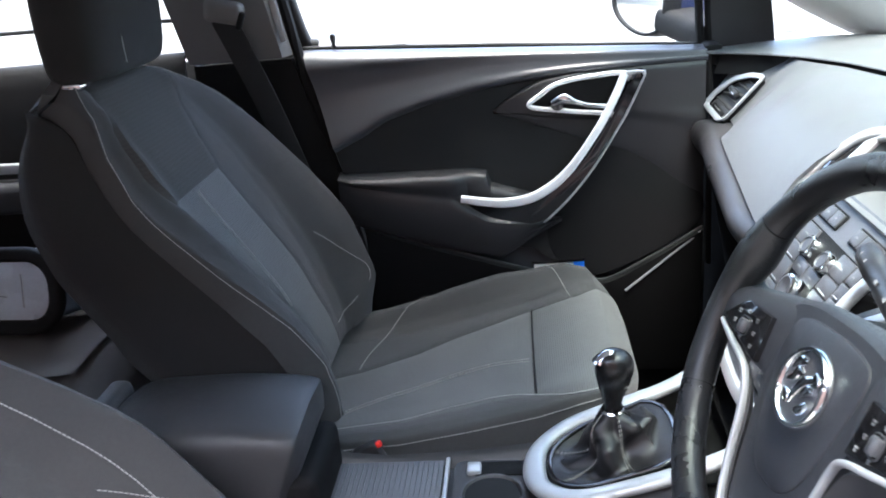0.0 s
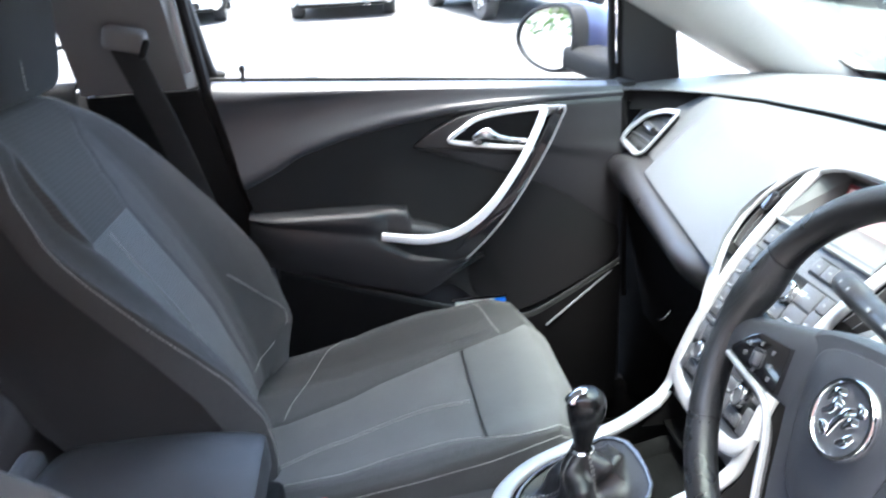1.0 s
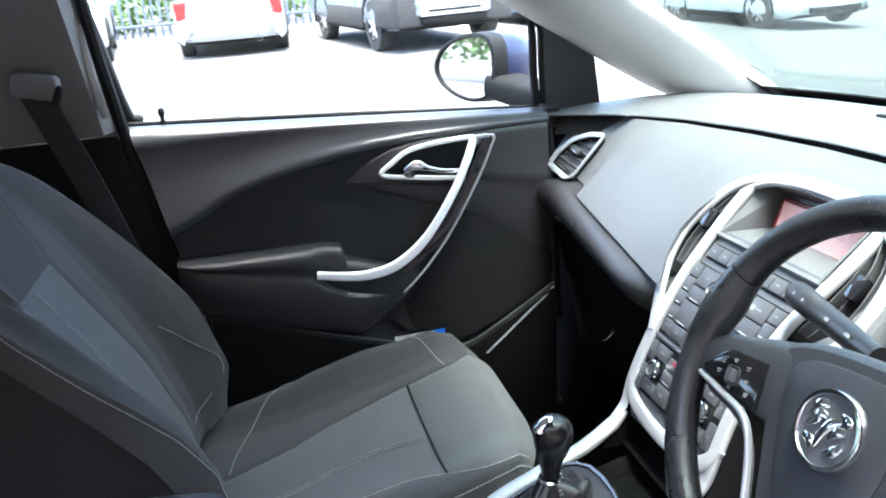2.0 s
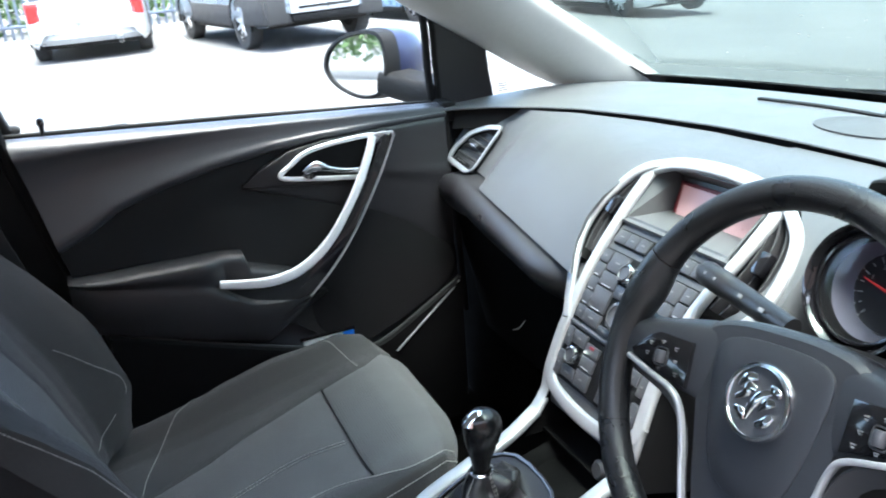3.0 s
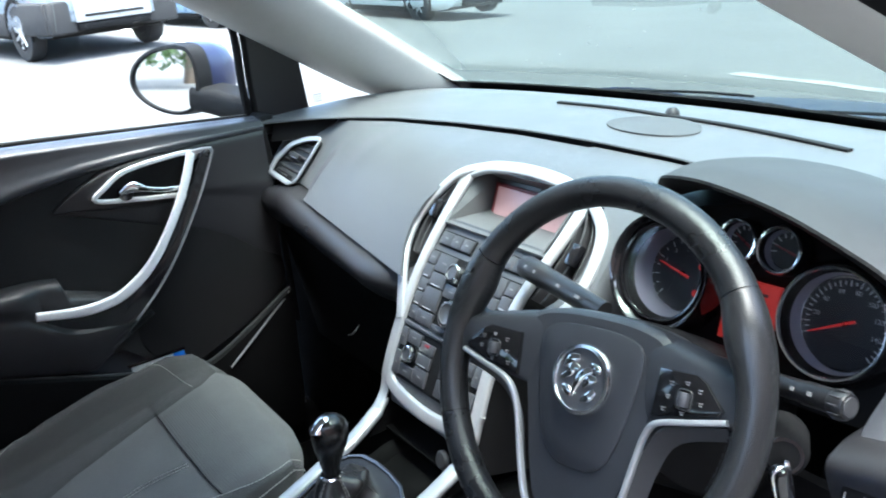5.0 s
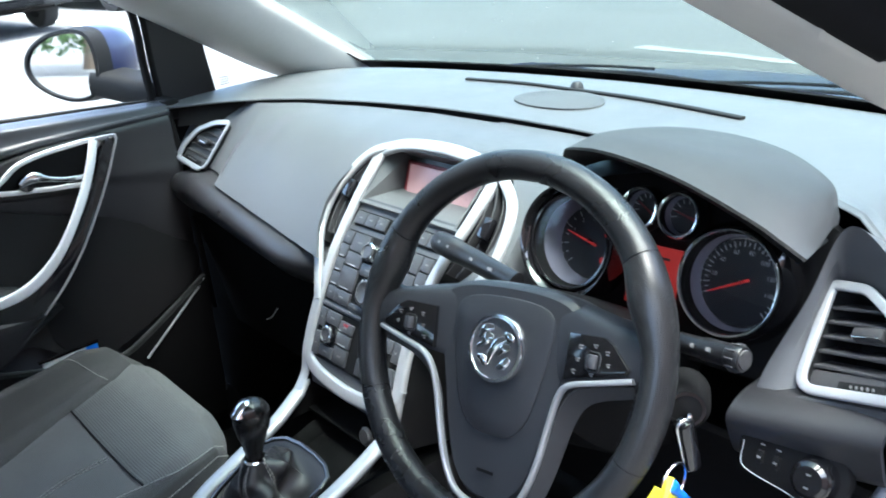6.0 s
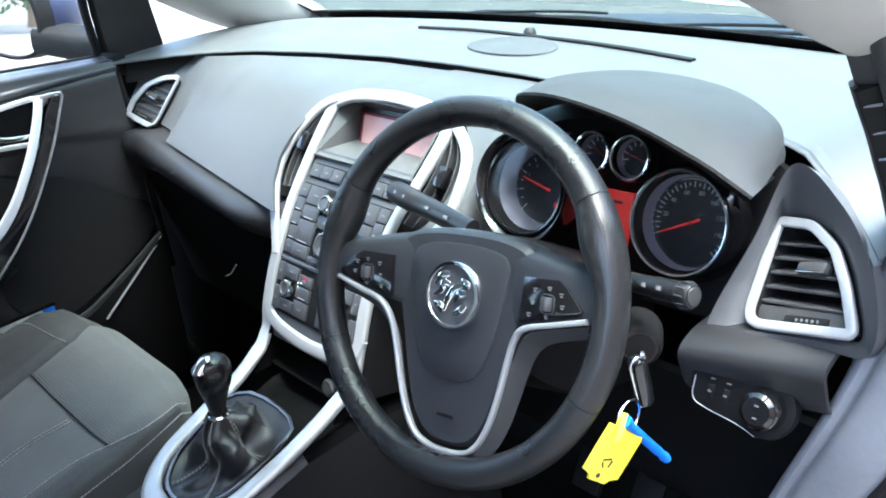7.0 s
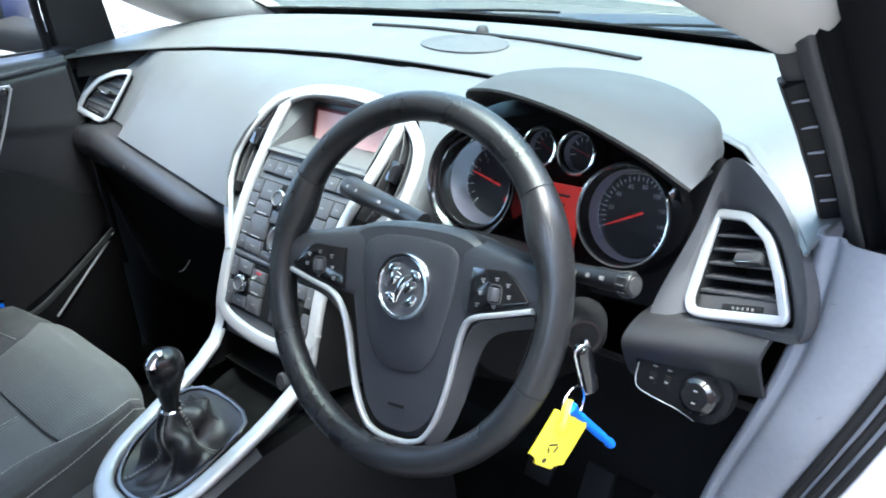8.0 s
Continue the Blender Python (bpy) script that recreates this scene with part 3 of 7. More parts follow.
# dark sheet put in as shade under the upper pad's edge, and the end beside the passenger door
part("gap_shade", net([[(x, crease(x) + 0.028, 1.026), (x, crease(x) + 0.016, 0.985)] for x in np.linspace(-0.66, 0.42, 60)]), "rubber", dash, "dark sheet that stands in for shade under the pad")
# dash end in carpet black, which carries the shade by the door
part("end_cap", shell(net([[(x, y, z) for z in (1.008, 0.95, 0.90, 0.80, 0.60, 0.36)] for x, y in ((-0.60, 0.27), (-0.66, 0.205), (-0.70, 0.165), (-0.735, 0.150))]), 0.004), "carpet", dash, "dash end, footwell shade put into its black")


def roll_row(x):
    """The padded roll under the passenger panel."""
    y1, z1 = interp(abs(x), FOOT), 0.856 + 0.062 * (abs(x) / 0.66)
    h = 0.076 + 0.038 * (abs(x) / 0.66)
    return [(x, y1 + 0.045, z1 - 0.006), (x, y1 + 0.010, z1 - 0.005), (x, y1 - 0.014, z1 - 0.010), (x, y1 - 0.027, z1 - 0.33 * h),
            (x, y1 - 0.014, z1 - 0.62 * h), (x, y1 + 0.015, z1 - 0.9 * h), (x, y1 + 0.06, z1 - 1.05 * h)]


rr = smooth_net([roll_row(x) for x in np.linspace(-0.672, -0.125, 15)], 40, 22)
for k, row in enumerate(rr[:7]):
    # the far end is rounded off against the door
    f = 1 - math.sqrt(1 - (1 - (k + 0.3) / 7) ** 2)
    c = np.mean(row[1:-1], axis=0)
    for j, q in enumerate(row):
        row[j] = q + (c + np.array((0, 0.05, 0.0)) - q) * 0.75 * f
for k, row in enumerate(rr[-9:]):
    for q in row:
        q[1] += 0.042 * (k / 8) ** 2
part("knee_roll", shell(net(rr), 0.004), "roll", dash, "soft black roll under the passenger panel")
# glove box lid, its footwell shade put into carpet black, and the dark lower panels
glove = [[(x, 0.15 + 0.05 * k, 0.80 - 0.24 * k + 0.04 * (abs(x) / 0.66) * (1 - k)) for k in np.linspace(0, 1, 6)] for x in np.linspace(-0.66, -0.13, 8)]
part("glove_box", shell(net(glove), 0.01), "carpet", dash, "glove box lid, footwell shade put into its black")
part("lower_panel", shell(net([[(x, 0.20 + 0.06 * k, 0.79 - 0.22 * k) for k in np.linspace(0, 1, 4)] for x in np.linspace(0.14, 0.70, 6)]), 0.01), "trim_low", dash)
part("glove_catch", sweep(spline([(-0.352, 0.112, 0.687), (-0.336, 0.115, 0.695), (-0.322, 0.122, 0.715)], 8), round_section(0.004, 0.004), (0, -1, 0)), "chrome", dash, "thin bright catch")

# windscreen slot, loudspeaker and sensor on the upper pad
slot = spline([(-0.231, 0.518, 1.0382), (-0.103, 0.528, 1.0388), (0.019, 0.522, 1.0392), (0.133, 0.5166, 1.0388), (0.233, 0.5033, 1.0382), (0.327, 0.4867, 1.0372)], 24)
part("demister_slot", sweep(slot, round_section(0.010, 0.004), (0, 0, 1)), "rubber", dash, "black slot along the glass")
spk = [(0.082 * math.cos(a) * (1 - 0.12 * math.sin(a)), 0.046 * math.sin(a)) for a in np.linspace(0, 2 * math.pi, 40)[:-1]]
part("loudspeaker_cover", slab(spk, 0.006, pose(0.032, 0.470, 1.0376, 2.2), 0.0008), "mesh", dash, "oval speaker mesh")
part("light_sensor", lathe([(0, 0.013), (0.006, 0.012), (0.010, 0.007), (0.011, 0)], pose(0.012, 0.532, 1.038), 16), "trim", dash, "small domed sensor")


# ---- air vents at the ends of the dash
def end_vent(sx):
    tl, bl, br = V(0.588, 0.217, 0.975), V(0.593, 0.150, 0.900), V(0.696, 0.129, 0.934)
    n = (bl - tl).cross(br - bl).normalized()
    if n.y > 0:
        n = -n
    u, w = (br - bl).normalized(), (tl - bl).normalized()
    flip = Matrix.Diagonal((sx, 1, 1, 1))
    c = (bl, br, V(0.676, 0.158, 0.958), V(0.653, 0.185, 0.977), V(0.624, 0.205, 0.984), tl)
    if sx < 0:
        c = (V(0.5865, 0.155, 0.902), V(0.655, 0.141, 0.925), V(0.655, 0.158, 0.9455), V(0.6407, 0.188, 0.971), V(0.611, 0.212, 0.982), V(0.580, 0.2274, 0.9825))
    c = [p + n * 0.006 for p in c]
    bl, br, tl = c[0], c[1], c[5]
    mid = sum(c, V(0, 0, 0)) / 6

    def add(name, bm, material, parent, label=""):
        bm.transform(flip)
        return part(name, bm, material, parent, label)

    path = rounded([mid + (p - mid) * 0.975 + n * 0.003 for p in c], 0.28 if sx < 0 else 0.20, 5)
    vent = add("end_vent", net([path + np.array(n) * -0.002, [mid + (V(*p) - mid) * 0.93 - n * 0.022 for p in path], [mid + (V(*p) - mid) * 0.85 - n * 0.05 for p in path], [mid + (V(*p) - mid) * 0.02 - n * 0.055 for p in path]], close_v=True), "rubber", dash, "air vent at the end of the dash")
    slim = [0.30 if sx < 0 and (k > 32 or k < 4) else 1.0 for k in range(len(path))]
    add("frame", sweep(path, round_section(0.0105 if sx < 0 else 0.0092, 0.006, 0.002), tuple(n), True, scale=[(k, 1.0) for k in slim]), "silver", vent, "satin silver vent frame")

    def edge_x(f):
        """Ends of a louvre at the height f between foot and top."""
        a = bl.lerp(tl, f)
        right = [br, c[2], c[3], c[4], tl]
        hs = [(p - bl).dot(w) - (a - bl).dot(w) for p in right]
        for p, q, h0, h1 in zip(right, right[1:], hs, hs[1:]):
            if h0 <= 0 <= h1 and h1 > h0:
                return a, p.lerp(q, -h0 / (h1 - h0))
        return a, br.lerp(c[2], f)

    for k in range(5):
        a, b = edge_x(0.30 + 0.135 * k)
        a, b = a.lerp(b, 0.06), b.lerp(a, 0.05)
        add("louvre", sweep([a - n * 0.012, b - n * 0.012], round_section(0.022, 0.0028), tuple((w + n * 0.55).normalized())), "trim", vent)
    g = mid + w * 0.004 - n * 0.001
    kn = add("louvre_knob", box(0.030, 0.012, 0.012, plane_m(g, u, n), 0.004), "trim", vent, "black louvre knob")
    add("knob_edge", box(0.026, 0.0016, 0.002, plane_m(g - w * 0.004 + n * 0.0062, u, n), 0.0006), "chrome", kn)
    a, b = edge_x(0.13)
    low = (a + b) / 2
    add("thumb_panel", box((b - a).length * 0.90, 0.024, 0.005, plane_m(low - n * 0.006, u, n), 0.002), "trim", vent)
    add("thumb_slot", box(0.044, 0.009, 0.004, plane_m(low + u * 0.004 - n * 0.0035, u, n), 0.002), "rubber", vent)
    for j in range(5):
        add("tick", box(0.0022, 0.0030, 0.004, plane_m(low + u * (-0.004 + 0.0052 * j) - n * 0.002, u, n), 0.001), "mark", vent)


end_vent(-1)
end_vent(1)

# ---- driver side: pod round the end vent, light switch panel
vent_in = [(0.592, 0.152, 0.901), (0.610, 0.148, 0.907), (0.640, 0.141, 0.917), (0.665, 0.136, 0.925), (0.695, 0.130, 0.934), (0.677, 0.158, 0.958), (0.654, 0.185, 0.977), (0.625, 0.204, 0.984), (0.588, 0.217, 0.975), (0.589, 0.185, 0.938)]
pod_out = [(0.556, 0.140, 0.893), (0.595, 0.132, 0.899), (0.640, 0.131, 0.909), (0.680, 0.124, 0.919), (0.704, 0.119, 0.927), (0.712, 0.112, 0.960), (0.698, 0.126, 1.000), (0.652, 0.178, 1.021), (0.597, 0.206, 1.038), (0.574, 0.188, 0.970)]
loops = [spline(vent_in, 72, True), spline(pod_out, 72, True)]
mid_l = loops[0] * 0.5 + loops[1] * 0.5 + np.array((0, -0.004, 0.003))
back_l = loops[1] * 0.97 + np.array((0.0195, 0.05, 0.005))
part("vent_pod", net([loops[0] + np.array((0, 0.02, -0.01)), loops[0], mid_l, loops[1], back_l], close_v=True), "pod", dash, "grey pod round the driver vent")
sw_ctrl = [[(x, 0.118 + dy, z + 0.030 * (x - 0.55) / 0.14) for dy, z in ((0.05, 0.893), (0.012, 0.893), (-0.012, 0.882), (-0.008, 0.860), (0.006, 0.832), (0.040, 0.812))] for x in (0.548, 0.60, 0.64, 0.665, 0.680)]
part("switch_panel", shell(net(smooth_net(sw_ctrl, 16, 20)), 0.005), "roll", dash, "grey panel with light switches")
sm = plane_m((0.611, 0.1055, 0.8545), (1, 0, 0.03), (0, -0.93, 0.36))
out = [(-0.046, 0.016), (0.005, 0.018), (0.024, 0.027), (0.043, 0.018), (0.048, -0.002), (0.038, -0.022), (0.020, -0.027), (-0.030, -0.017), (-0.045, -0.012)]
sp = part("light_switch", slab([tuple(p) for p in spline(out, 36, True)], 0.012, sm, 0.002), "trim_low", dash, "black light switch plate with a rotary knob")
part("bright_edge", sweep([sm @ V(x, y, 0.001) for x, y in spline([(-0.045, 0.008), (-0.044, -0.012), (-0.030, -0.018), (0.0, -0.022), (0.018, -0.027)], 20)], round_section(0.0009, 0.0009), (0, -1, 0)), "spoke_silver", sp)
part("rotary_knob", lathe([(0, 0.018), (0.012, 0.018), (0.0155, 0.015), (0.017, 0.004), (0.019, 0.0)], sm @ pose(0.022, 0, 0), 28), "gloss", sp)
part("knob_rim", lathe([(0.0160, 0.0146), (0.0172, 0.0125), (0.0160, 0.0105), (0.0150, 0.0125)], sm @ pose(0.022, 0, 0), 28, close=True), "gloss", sp)
for x, y in ((0.022, 0.005), (0.022, -0.006)):
    part("symbol", box(0.0036, 0.0014, 0.001, sm @ pose(x, y, 0.0182), 0), "mark", sp)
for x in (-0.028, -0.013):
    part("thumb_wheel", box(0.007, 0.012, 0.004, sm @ pose(x, -0.001, 0.001), 0.002), "trim_low", sp)
    part("symbol", box(0.0030, 0.0016, 0.001, sm @ pose(x, -0.001, 0.0038), 0), "mark", sp)
    part("symbol", box(0.0040, 0.0012, 0.001, sm @ pose(x, 0.010, 0.0006), 0), "mark", sp)

# ---- instrument cluster under its hood
hood_ctrl = [
    [(0.222, 0.262, 1.022), (0.226, 0.285, 1.031), (0.235, 0.315, 1.034), (0.243, 0.333, 1.016)],
    [(0.262, 0.222, 1.048), (0.266, 0.262, 1.053), (0.272, 0.345, 1.047), (0.280, 0.376, 1.016)],
    [(0.320, 0.168, 1.078), (0.328, 0.225, 1.083), (0.333, 0.355, 1.056), (0.336, 0.398, 1.016)],
    [(0.400, 0.134, 1.093), (0.405, 0.190, 1.095), (0.412, 0.340, 1.061), (0.416, 0.382, 1.016)],
    [(0.480, 0.128, 1.083), (0.485, 0.185, 1.088), (0.490, 0.305, 1.062), (0.495, 0.342, 1.016)],
    [(0.549, 0.130, 1.059), (0.554, 0.185, 1.066), (0.553, 0.258, 1.056), (0.543, 0.292, 1.020)],
    [(0.578, 0.134, 1.043), (0.577, 0.176, 1.048), (0.573, 0.224, 1.046), (0.564, 0.258, 1.026)],
    [(0.596, 0.138, 1.031), (0.589, 0.170, 1.028), (0.580, 0.210, 1.030), (0.570, 0.244, 1.022)],
]
hood = smooth_net(hood_ctrl, 40, 16)
part("cluster_hood", shell(net(hood), 0.0035), "hood", dash, "domed hood over the gauges")
lip = [r[0] for r in hood]
inner = [[p, (p[0] - 0.05 * (p[0] - 0.40), p[1] + 0.008, p[2] - 0.006), (0.40 + (p[0] - 0.40) * 0.90, 0.215, 0.965 + (p[2] - 0.965) * 0.80)] for p in lip]
part("hood_lining", shell(net(inner), 0.003), "trim_low", dash, "black inside of the hood")
cl = thing("instrument_cluster", "two round gauges and two small ones with red lighting", "gauge cluster", (0.40, 0.21, 0.95))
tilt_n = V(0.02, -0.94, 0.34).normalized()
cm = plane_m((0.405, 0.216, 0.950), (1, 0, 0.035), tilt_n)
back = spline([(-0.215, -0.065), (-0.21, 0.03), (-0.12, 0.078), (0.0, 0.098), (0.10, 0.09), (0.19, 0.045), (0.205, -0.02), (0.18, -0.085), (0.0, -0.095), (-0.15, -0.095)], 60, True)
part("backing", slab([tuple(p) for p in back], 0.02, cm @ pose(0, 0, -0.018), 0.002), "trim_low", cl)


def gauge(u, v, r, big, a0, a1, ang, n_num, label, nums):
    """A dial at the foot of a cone, with a bright ring, marks and a lit needle. a0 to a1: the scale's sweep in degrees, ang: needle."""
    deep, q = (0.012 if u < 0 else 0.002, 0.76 if u < 0 else 0.83) if big else (0.004, 0.78)
    gm = cm @ pose(u, v, 0.0)
    g = part("gauge", lathe([(0, 0.002 - deep), (r * q, 0.002 - deep), (r * q, -deep)], gm, 40), "dial", cl, label)
    h = 0.030 if big else 0.016
    part("cone", lathe([(r * q, 0.002 - deep), (r * (q + 0.05), 0.004 - deep), (r * 0.925, h * 0.50)], gm, 48), "dial_ring", g)
    part("cone_wall", lathe([(r * 0.925, h * 0.50), (r * 0.955, h * 0.56), (r - 0.0015, h)], gm, 48), "trim_low", g, "black wall of the gauge tube")
    dark = u < -0.1
    part("outer_ring", lathe([(r - 0.0022, h), (r - 0.0012, h + 0.0022), (r + 0.0008, h + 0.0026), (r + 0.0018, h + 0.001), (r + 0.0014, h - 0.001)], gm, 48), "gloss" if dark else "chrome", g, "black ring" if dark else "chrome ring")
    part("outer_wall", lathe([(r + 0.0015, h - 0.001), (r + 0.003, h - 0.006), (r + 0.003, 0.0)], gm, 48), "trim_low", g)
    if big:
        prof = [(r + 0.0035, h - 0.002), (r + 0.008, h + 0.008), (r + 0.0115, h + 0.010), (r + 0.013, h + 0.006), (r + 0.014, 0.0)] if u < 0 else [(r + 0.0035, h - 0.002), (r + 0.008, h - 0.012), (r + 0.010, 0.0)]
        part("outer_shade", lathe(prof, gm, 48), "gloss", g)
    part("inner_ring", lathe([(r * (q - 0.01), 0.0025 - deep), (r * q, 0.006 - deep), (r * (q + 0.03), 0.006 - deep), (r * (q + 0.04), 0.004 - deep)], gm, 40), "chrome", g)
    part("lens", lathe([(0, h - 0.002), (r - 0.002, h - 0.002)], gm, 40), "lens", g).visible_shadow = False
    bm = bmesh.new()
    for k in range(n_num):
        a = radians(a0 + (a1 - a0) * k / (n_num - 1))
        box(0.0012, 0.006 if k % 2 == 0 else 0.0035, 0.0006, gm @ pose(0, 0, 0.0026 - deep, 0, 0, math.degrees(a)) @ pose(0, r * (q - 0.09), 0), 0, bm=bm)
    part("scale", bm, "numeral", g)
    for k, txt in nums:
        a = radians(a0 + (a1 - a0) * k / (n_num - 1)) + math.pi / 2
        text_part("number", txt, 0.0065, gm @ pose(r * (q - 0.24) * math.cos(a), r * (q - 0.24) * math.sin(a), 0.0027 - deep), "numeral", g)
    nm = gm @ pose(0, 0, 0.006 - deep, 0, 0, ang)
    ln = r * (q - 0.12)
    part("needle", slab([(-0.0015, -0.01), (0.0015, -0.01), (0.0006, ln), (-0.0004, ln)], 0.001, nm), "needle" if big else "dim_red", g, "lit red needle" if big else "dark red needle")
    part("boss", lathe([(0, 0.003), (r * 0.05, 0.003), (r * 0.06, 0.0)], gm @ pose(0, 0, 0.003 - deep), 20), "gloss", g)
    return gm @ pose(0, 0, -deep), g


def text_part(name, body, size, m, material, parent, label=""):
    """Raised print with the built-in font, as a mesh."""
    cu = bpy.data.curves.new(name, "FONT")
    cu.body, cu.size, cu.align_x, cu.align_y, cu.extrude = body, size, "CENTER", "CENTER", 0.0001
    tmp = bpy.data.objects.new("tmp", cu)
    data = bpy.data.meshes.new_from_object(tmp)
    bpy.data.objects.remove(tmp)
    bpy.data.curves.remove(cu)
    data.transform(top_of(parent).matrix_basis.inverted() @ m)
    data.materials.append(M[material])
    return part(name, None, material, parent, label, data=data)


gm, g = gauge(-0.108, 0.004, 0.0530, True, 135, -135, 76, 17, "rev counter with a lit needle", ((4, "1"), (6, "2"), (8, "3")))
for x, y in ((0.022, 0.012), (0.020, -0.018)):
    part("warning_light", lathe([(0, 0.0014), (0.004, 0.0012), (0.004, 0)], gm @ pose(x, y, 0.002), 10), "needle", g, "red warning light")
gm, g = gauge(0.087, 0.0, 0.0515, True, 115, -135, 116, 33, "speedometer with a lit needle", ((4, "20"), (8, "40"), (12, "60"), (16, "80"), (20, "100"), (24, "120"), (28, "140")))
gauge(-0.034, 0.054, 0.0215, False, 100, -100, 60, 9, "small gauge", ())
gauge(0.014, 0.054, 0.0225, False, 100, -100, 75, 9, "small gauge", ())
part("red_display", slab([(-0.030, -0.038), (0.030, -0.038), (0.030, 0.028), (-0.030, 0.028)], 0.004, cm @ pose(-0.010, -0.010, 0.006), 0.001), "screen", cl, "red lit trip display")
for k, w in enumerate((0.016, 0.010, 0.014)):
    part("display_bar", box(w, 0.003, 0.0006, cm @ pose(0.0 - 0.002 * k, 0.006 - 0.010 * k, 0.0065), 0), "ink", cl)

# ---- driver end of the dash: slotted demister, shut trim, door seals and body edge
end = thing("door_opening_trim", "grey trim and black seals round the open driver door", "door opening", (0.70, 0.15, 0.6))
band_ctrl = []
for z, xl, xr, y0 in ((1.008, 0.694, 0.785, 0.155), (0.970, 0.692, 0.782, 0.146), (0.920, 0.688, 0.767, 0.138), (0.870, 0.676, 0.748, 0.130), (0.825, 0.661, 0.729, 0.124), (0.725, 0.626, 0.688, 0.120), (0.60, 0.596, 0.652, 0.118), (0.42, 0.572, 0.625, 0.118)):
    d = xr - xl
    band_ctrl.append([(xl + 0.004, y0 + 0.05, z - 0.004), (xl, y0 + 0.012, z), (xl + 0.10 * d, y0, z), (xl + 0.22 * d, y0 + 0.003, z), (xl + 0.32 * d, y0 - 0.006, z), (xl + 0.65 * d, y0 - 0.010, z), (xr, y0 - 0.004, z), (xr + 0.008, y0 + 0.02, z)])
part("shut_trim", shell(net(smooth_net(band_ctrl, 30, 30)), 0.004), "ends", end, "grey moulded trim with scuffs")
flange = [[(b[6][0] + o, b[6][1] + 0.004, b[6][2]) for o in (0.0, 0.012, 0.026, 0.040)] for b in band_ctrl]
part("flange", shell(net(smooth_net(flange, 30, 6)), 0.003), "ends", end, "grey flange between the seals")
for off, r_ in ((0.007, 0.0050), (0.020, 0.0042), (0.032, 0.0040)):
    pth = spline([(b[6][0] + off, b[6][1] + 0.001, b[6][2]) for b in band_ctrl], 40)
    part("seal", tube(pth, r_, n=8), "rubber", end, "black rubber door seal")
# the edge's bright reflection is put into its pale colour
body_rows = [[(b[6][0] + o, b[6][1] + dy, b[6][2]) for o, dy in ((0.036, 0.004), (0.044, -0.004), (0.070, -0.006), (0.10, 0.0), (0.16, 0.02))] for b in band_ctrl]
part("body_edge", shell(net(smooth_net(body_rows, 30, 14)), 0.003), "sill_glare", end, "body edge, sky glare put into its pale colour")
rng = np.random.RandomState(5)
for k in range(16):
    i_, j_ = rng.randint(4, 26), rng.randint(8, 24)
    p_ = smooth_net(band_ctrl, 30, 30)[i_][j_]
    part("scuff", box(rng.uniform(0.002, 0.006), 0.0006, 0.0006, pose(p_[0], p_[1] - 0.0006, p_[2], 0, rng.uniform(-40, 10)), 0), "mark", end)
# black frame of the quarter window beside the dash
edge_line = ((0.222, 0.968), (0.210, 0.987), (0.190, 1.015), (0.171, 1.046), (0.151, 1.073), (0.132, 1.100), (0.109, 1.128), (0.080, 1.165), (0.062, 1.190), (0.042, 1.215), (0.026, 1.236))
fr = []
for y, z in edge_line:
    x = 0.684
    fr.append([(x + 0.002, y + 0.030, z), (x, y + 0.004, z), (x + 0.003, y + 0.001, z), (x + 0.016, y + 0.004, z), (x + 0.019, y - 0.004, z), (x + 0.030, y - 0.004, z), (x + 0.034, y + 0.012, z),
               (x + 0.048, y + 0.020, z), (x + 0.052, y + 0.006, z), (x + 0.075, y + 0.004, z), (x + 0.080, y + 0.030, z), (x + 0.10, y + 0.035, z), (x + 0.13, y + 0.06, z)])
frs = smooth_net(fr, 40, 60)
part("window_frame", shell(net([r[:27] for r in frs]), 0.004), "trim", end, "dark grey frame of the quarter window")
part("seal_bed", shell(net([r[26:] for r in frs]), 0.004), "flock", end, "black seals beside the frame")
slot_p = spline([(0.692, y - 0.002, z) for y, z in edge_line[1:7] + ((0.094, 1.147),)], 60)
side = part("demister", sweep([(p[0] + 0.004, p[1] + 0.006, p[2]) for p in slot_p], round_section(0.026, 0.006), (0.4, -0.9, 0.2)), "rubber", end, "slotted side window demister")
part("slot_edge", sweep([(p[0] - 0.008, p[1] + 0.001, p[2]) for p in slot_p], round_section(0.005, 0.006), (0.4, -0.9, 0.2)), "trim", side)
for k in range(5):
    c = slot_p[14 + 9 * k]
    part("slot_bar", box(0.012, 0.0025, 0.0022, pose(c[0] + 0.002, c[1] - 0.0005, c[2], 0, -8, 25), 0.0008), "ends", side)


# ---------------------------------------------------------------- centre stack
PROFILE = spline([(0.262, 1.004), (0.240, 0.990), (0.186, 0.936), (0.132, 0.876), (0.085, 0.800), (0.055, 0.740), (0.046, 0.712), (0.044, 0.690)], 80)
_len = np.r_[0, np.cumsum(np.linalg.norm(np.diff(PROFILE, axis=0), axis=1))]
S_TOP = float(np.interp(-0.936, -PROFILE[:, 1], _len))


def stack_m(x, s, lift=0.0):
    """A frame on the stack's face at x, s metres below the screen's shelf: its x to the right, y up the face, z outwards."""
    a, b = (np.array([np.interp(q, _len, PROFILE[:, k]) for k in (0, 1)]) for q in (S_TOP + s - 0.004, S_TOP + s + 0.004))
    up = V(0, a[0] - b[0], a[1] - b[1]).normalized()
    n = V(1, 0, 0).cross(up)
    c = V(x, (a[0] + b[0]) / 2, (a[1] + b[1]) / 2) + n * lift
    m = Matrix((V(1, 0, 0), up, n)).transposed().to_4x4()
    m.translation = c
    return m


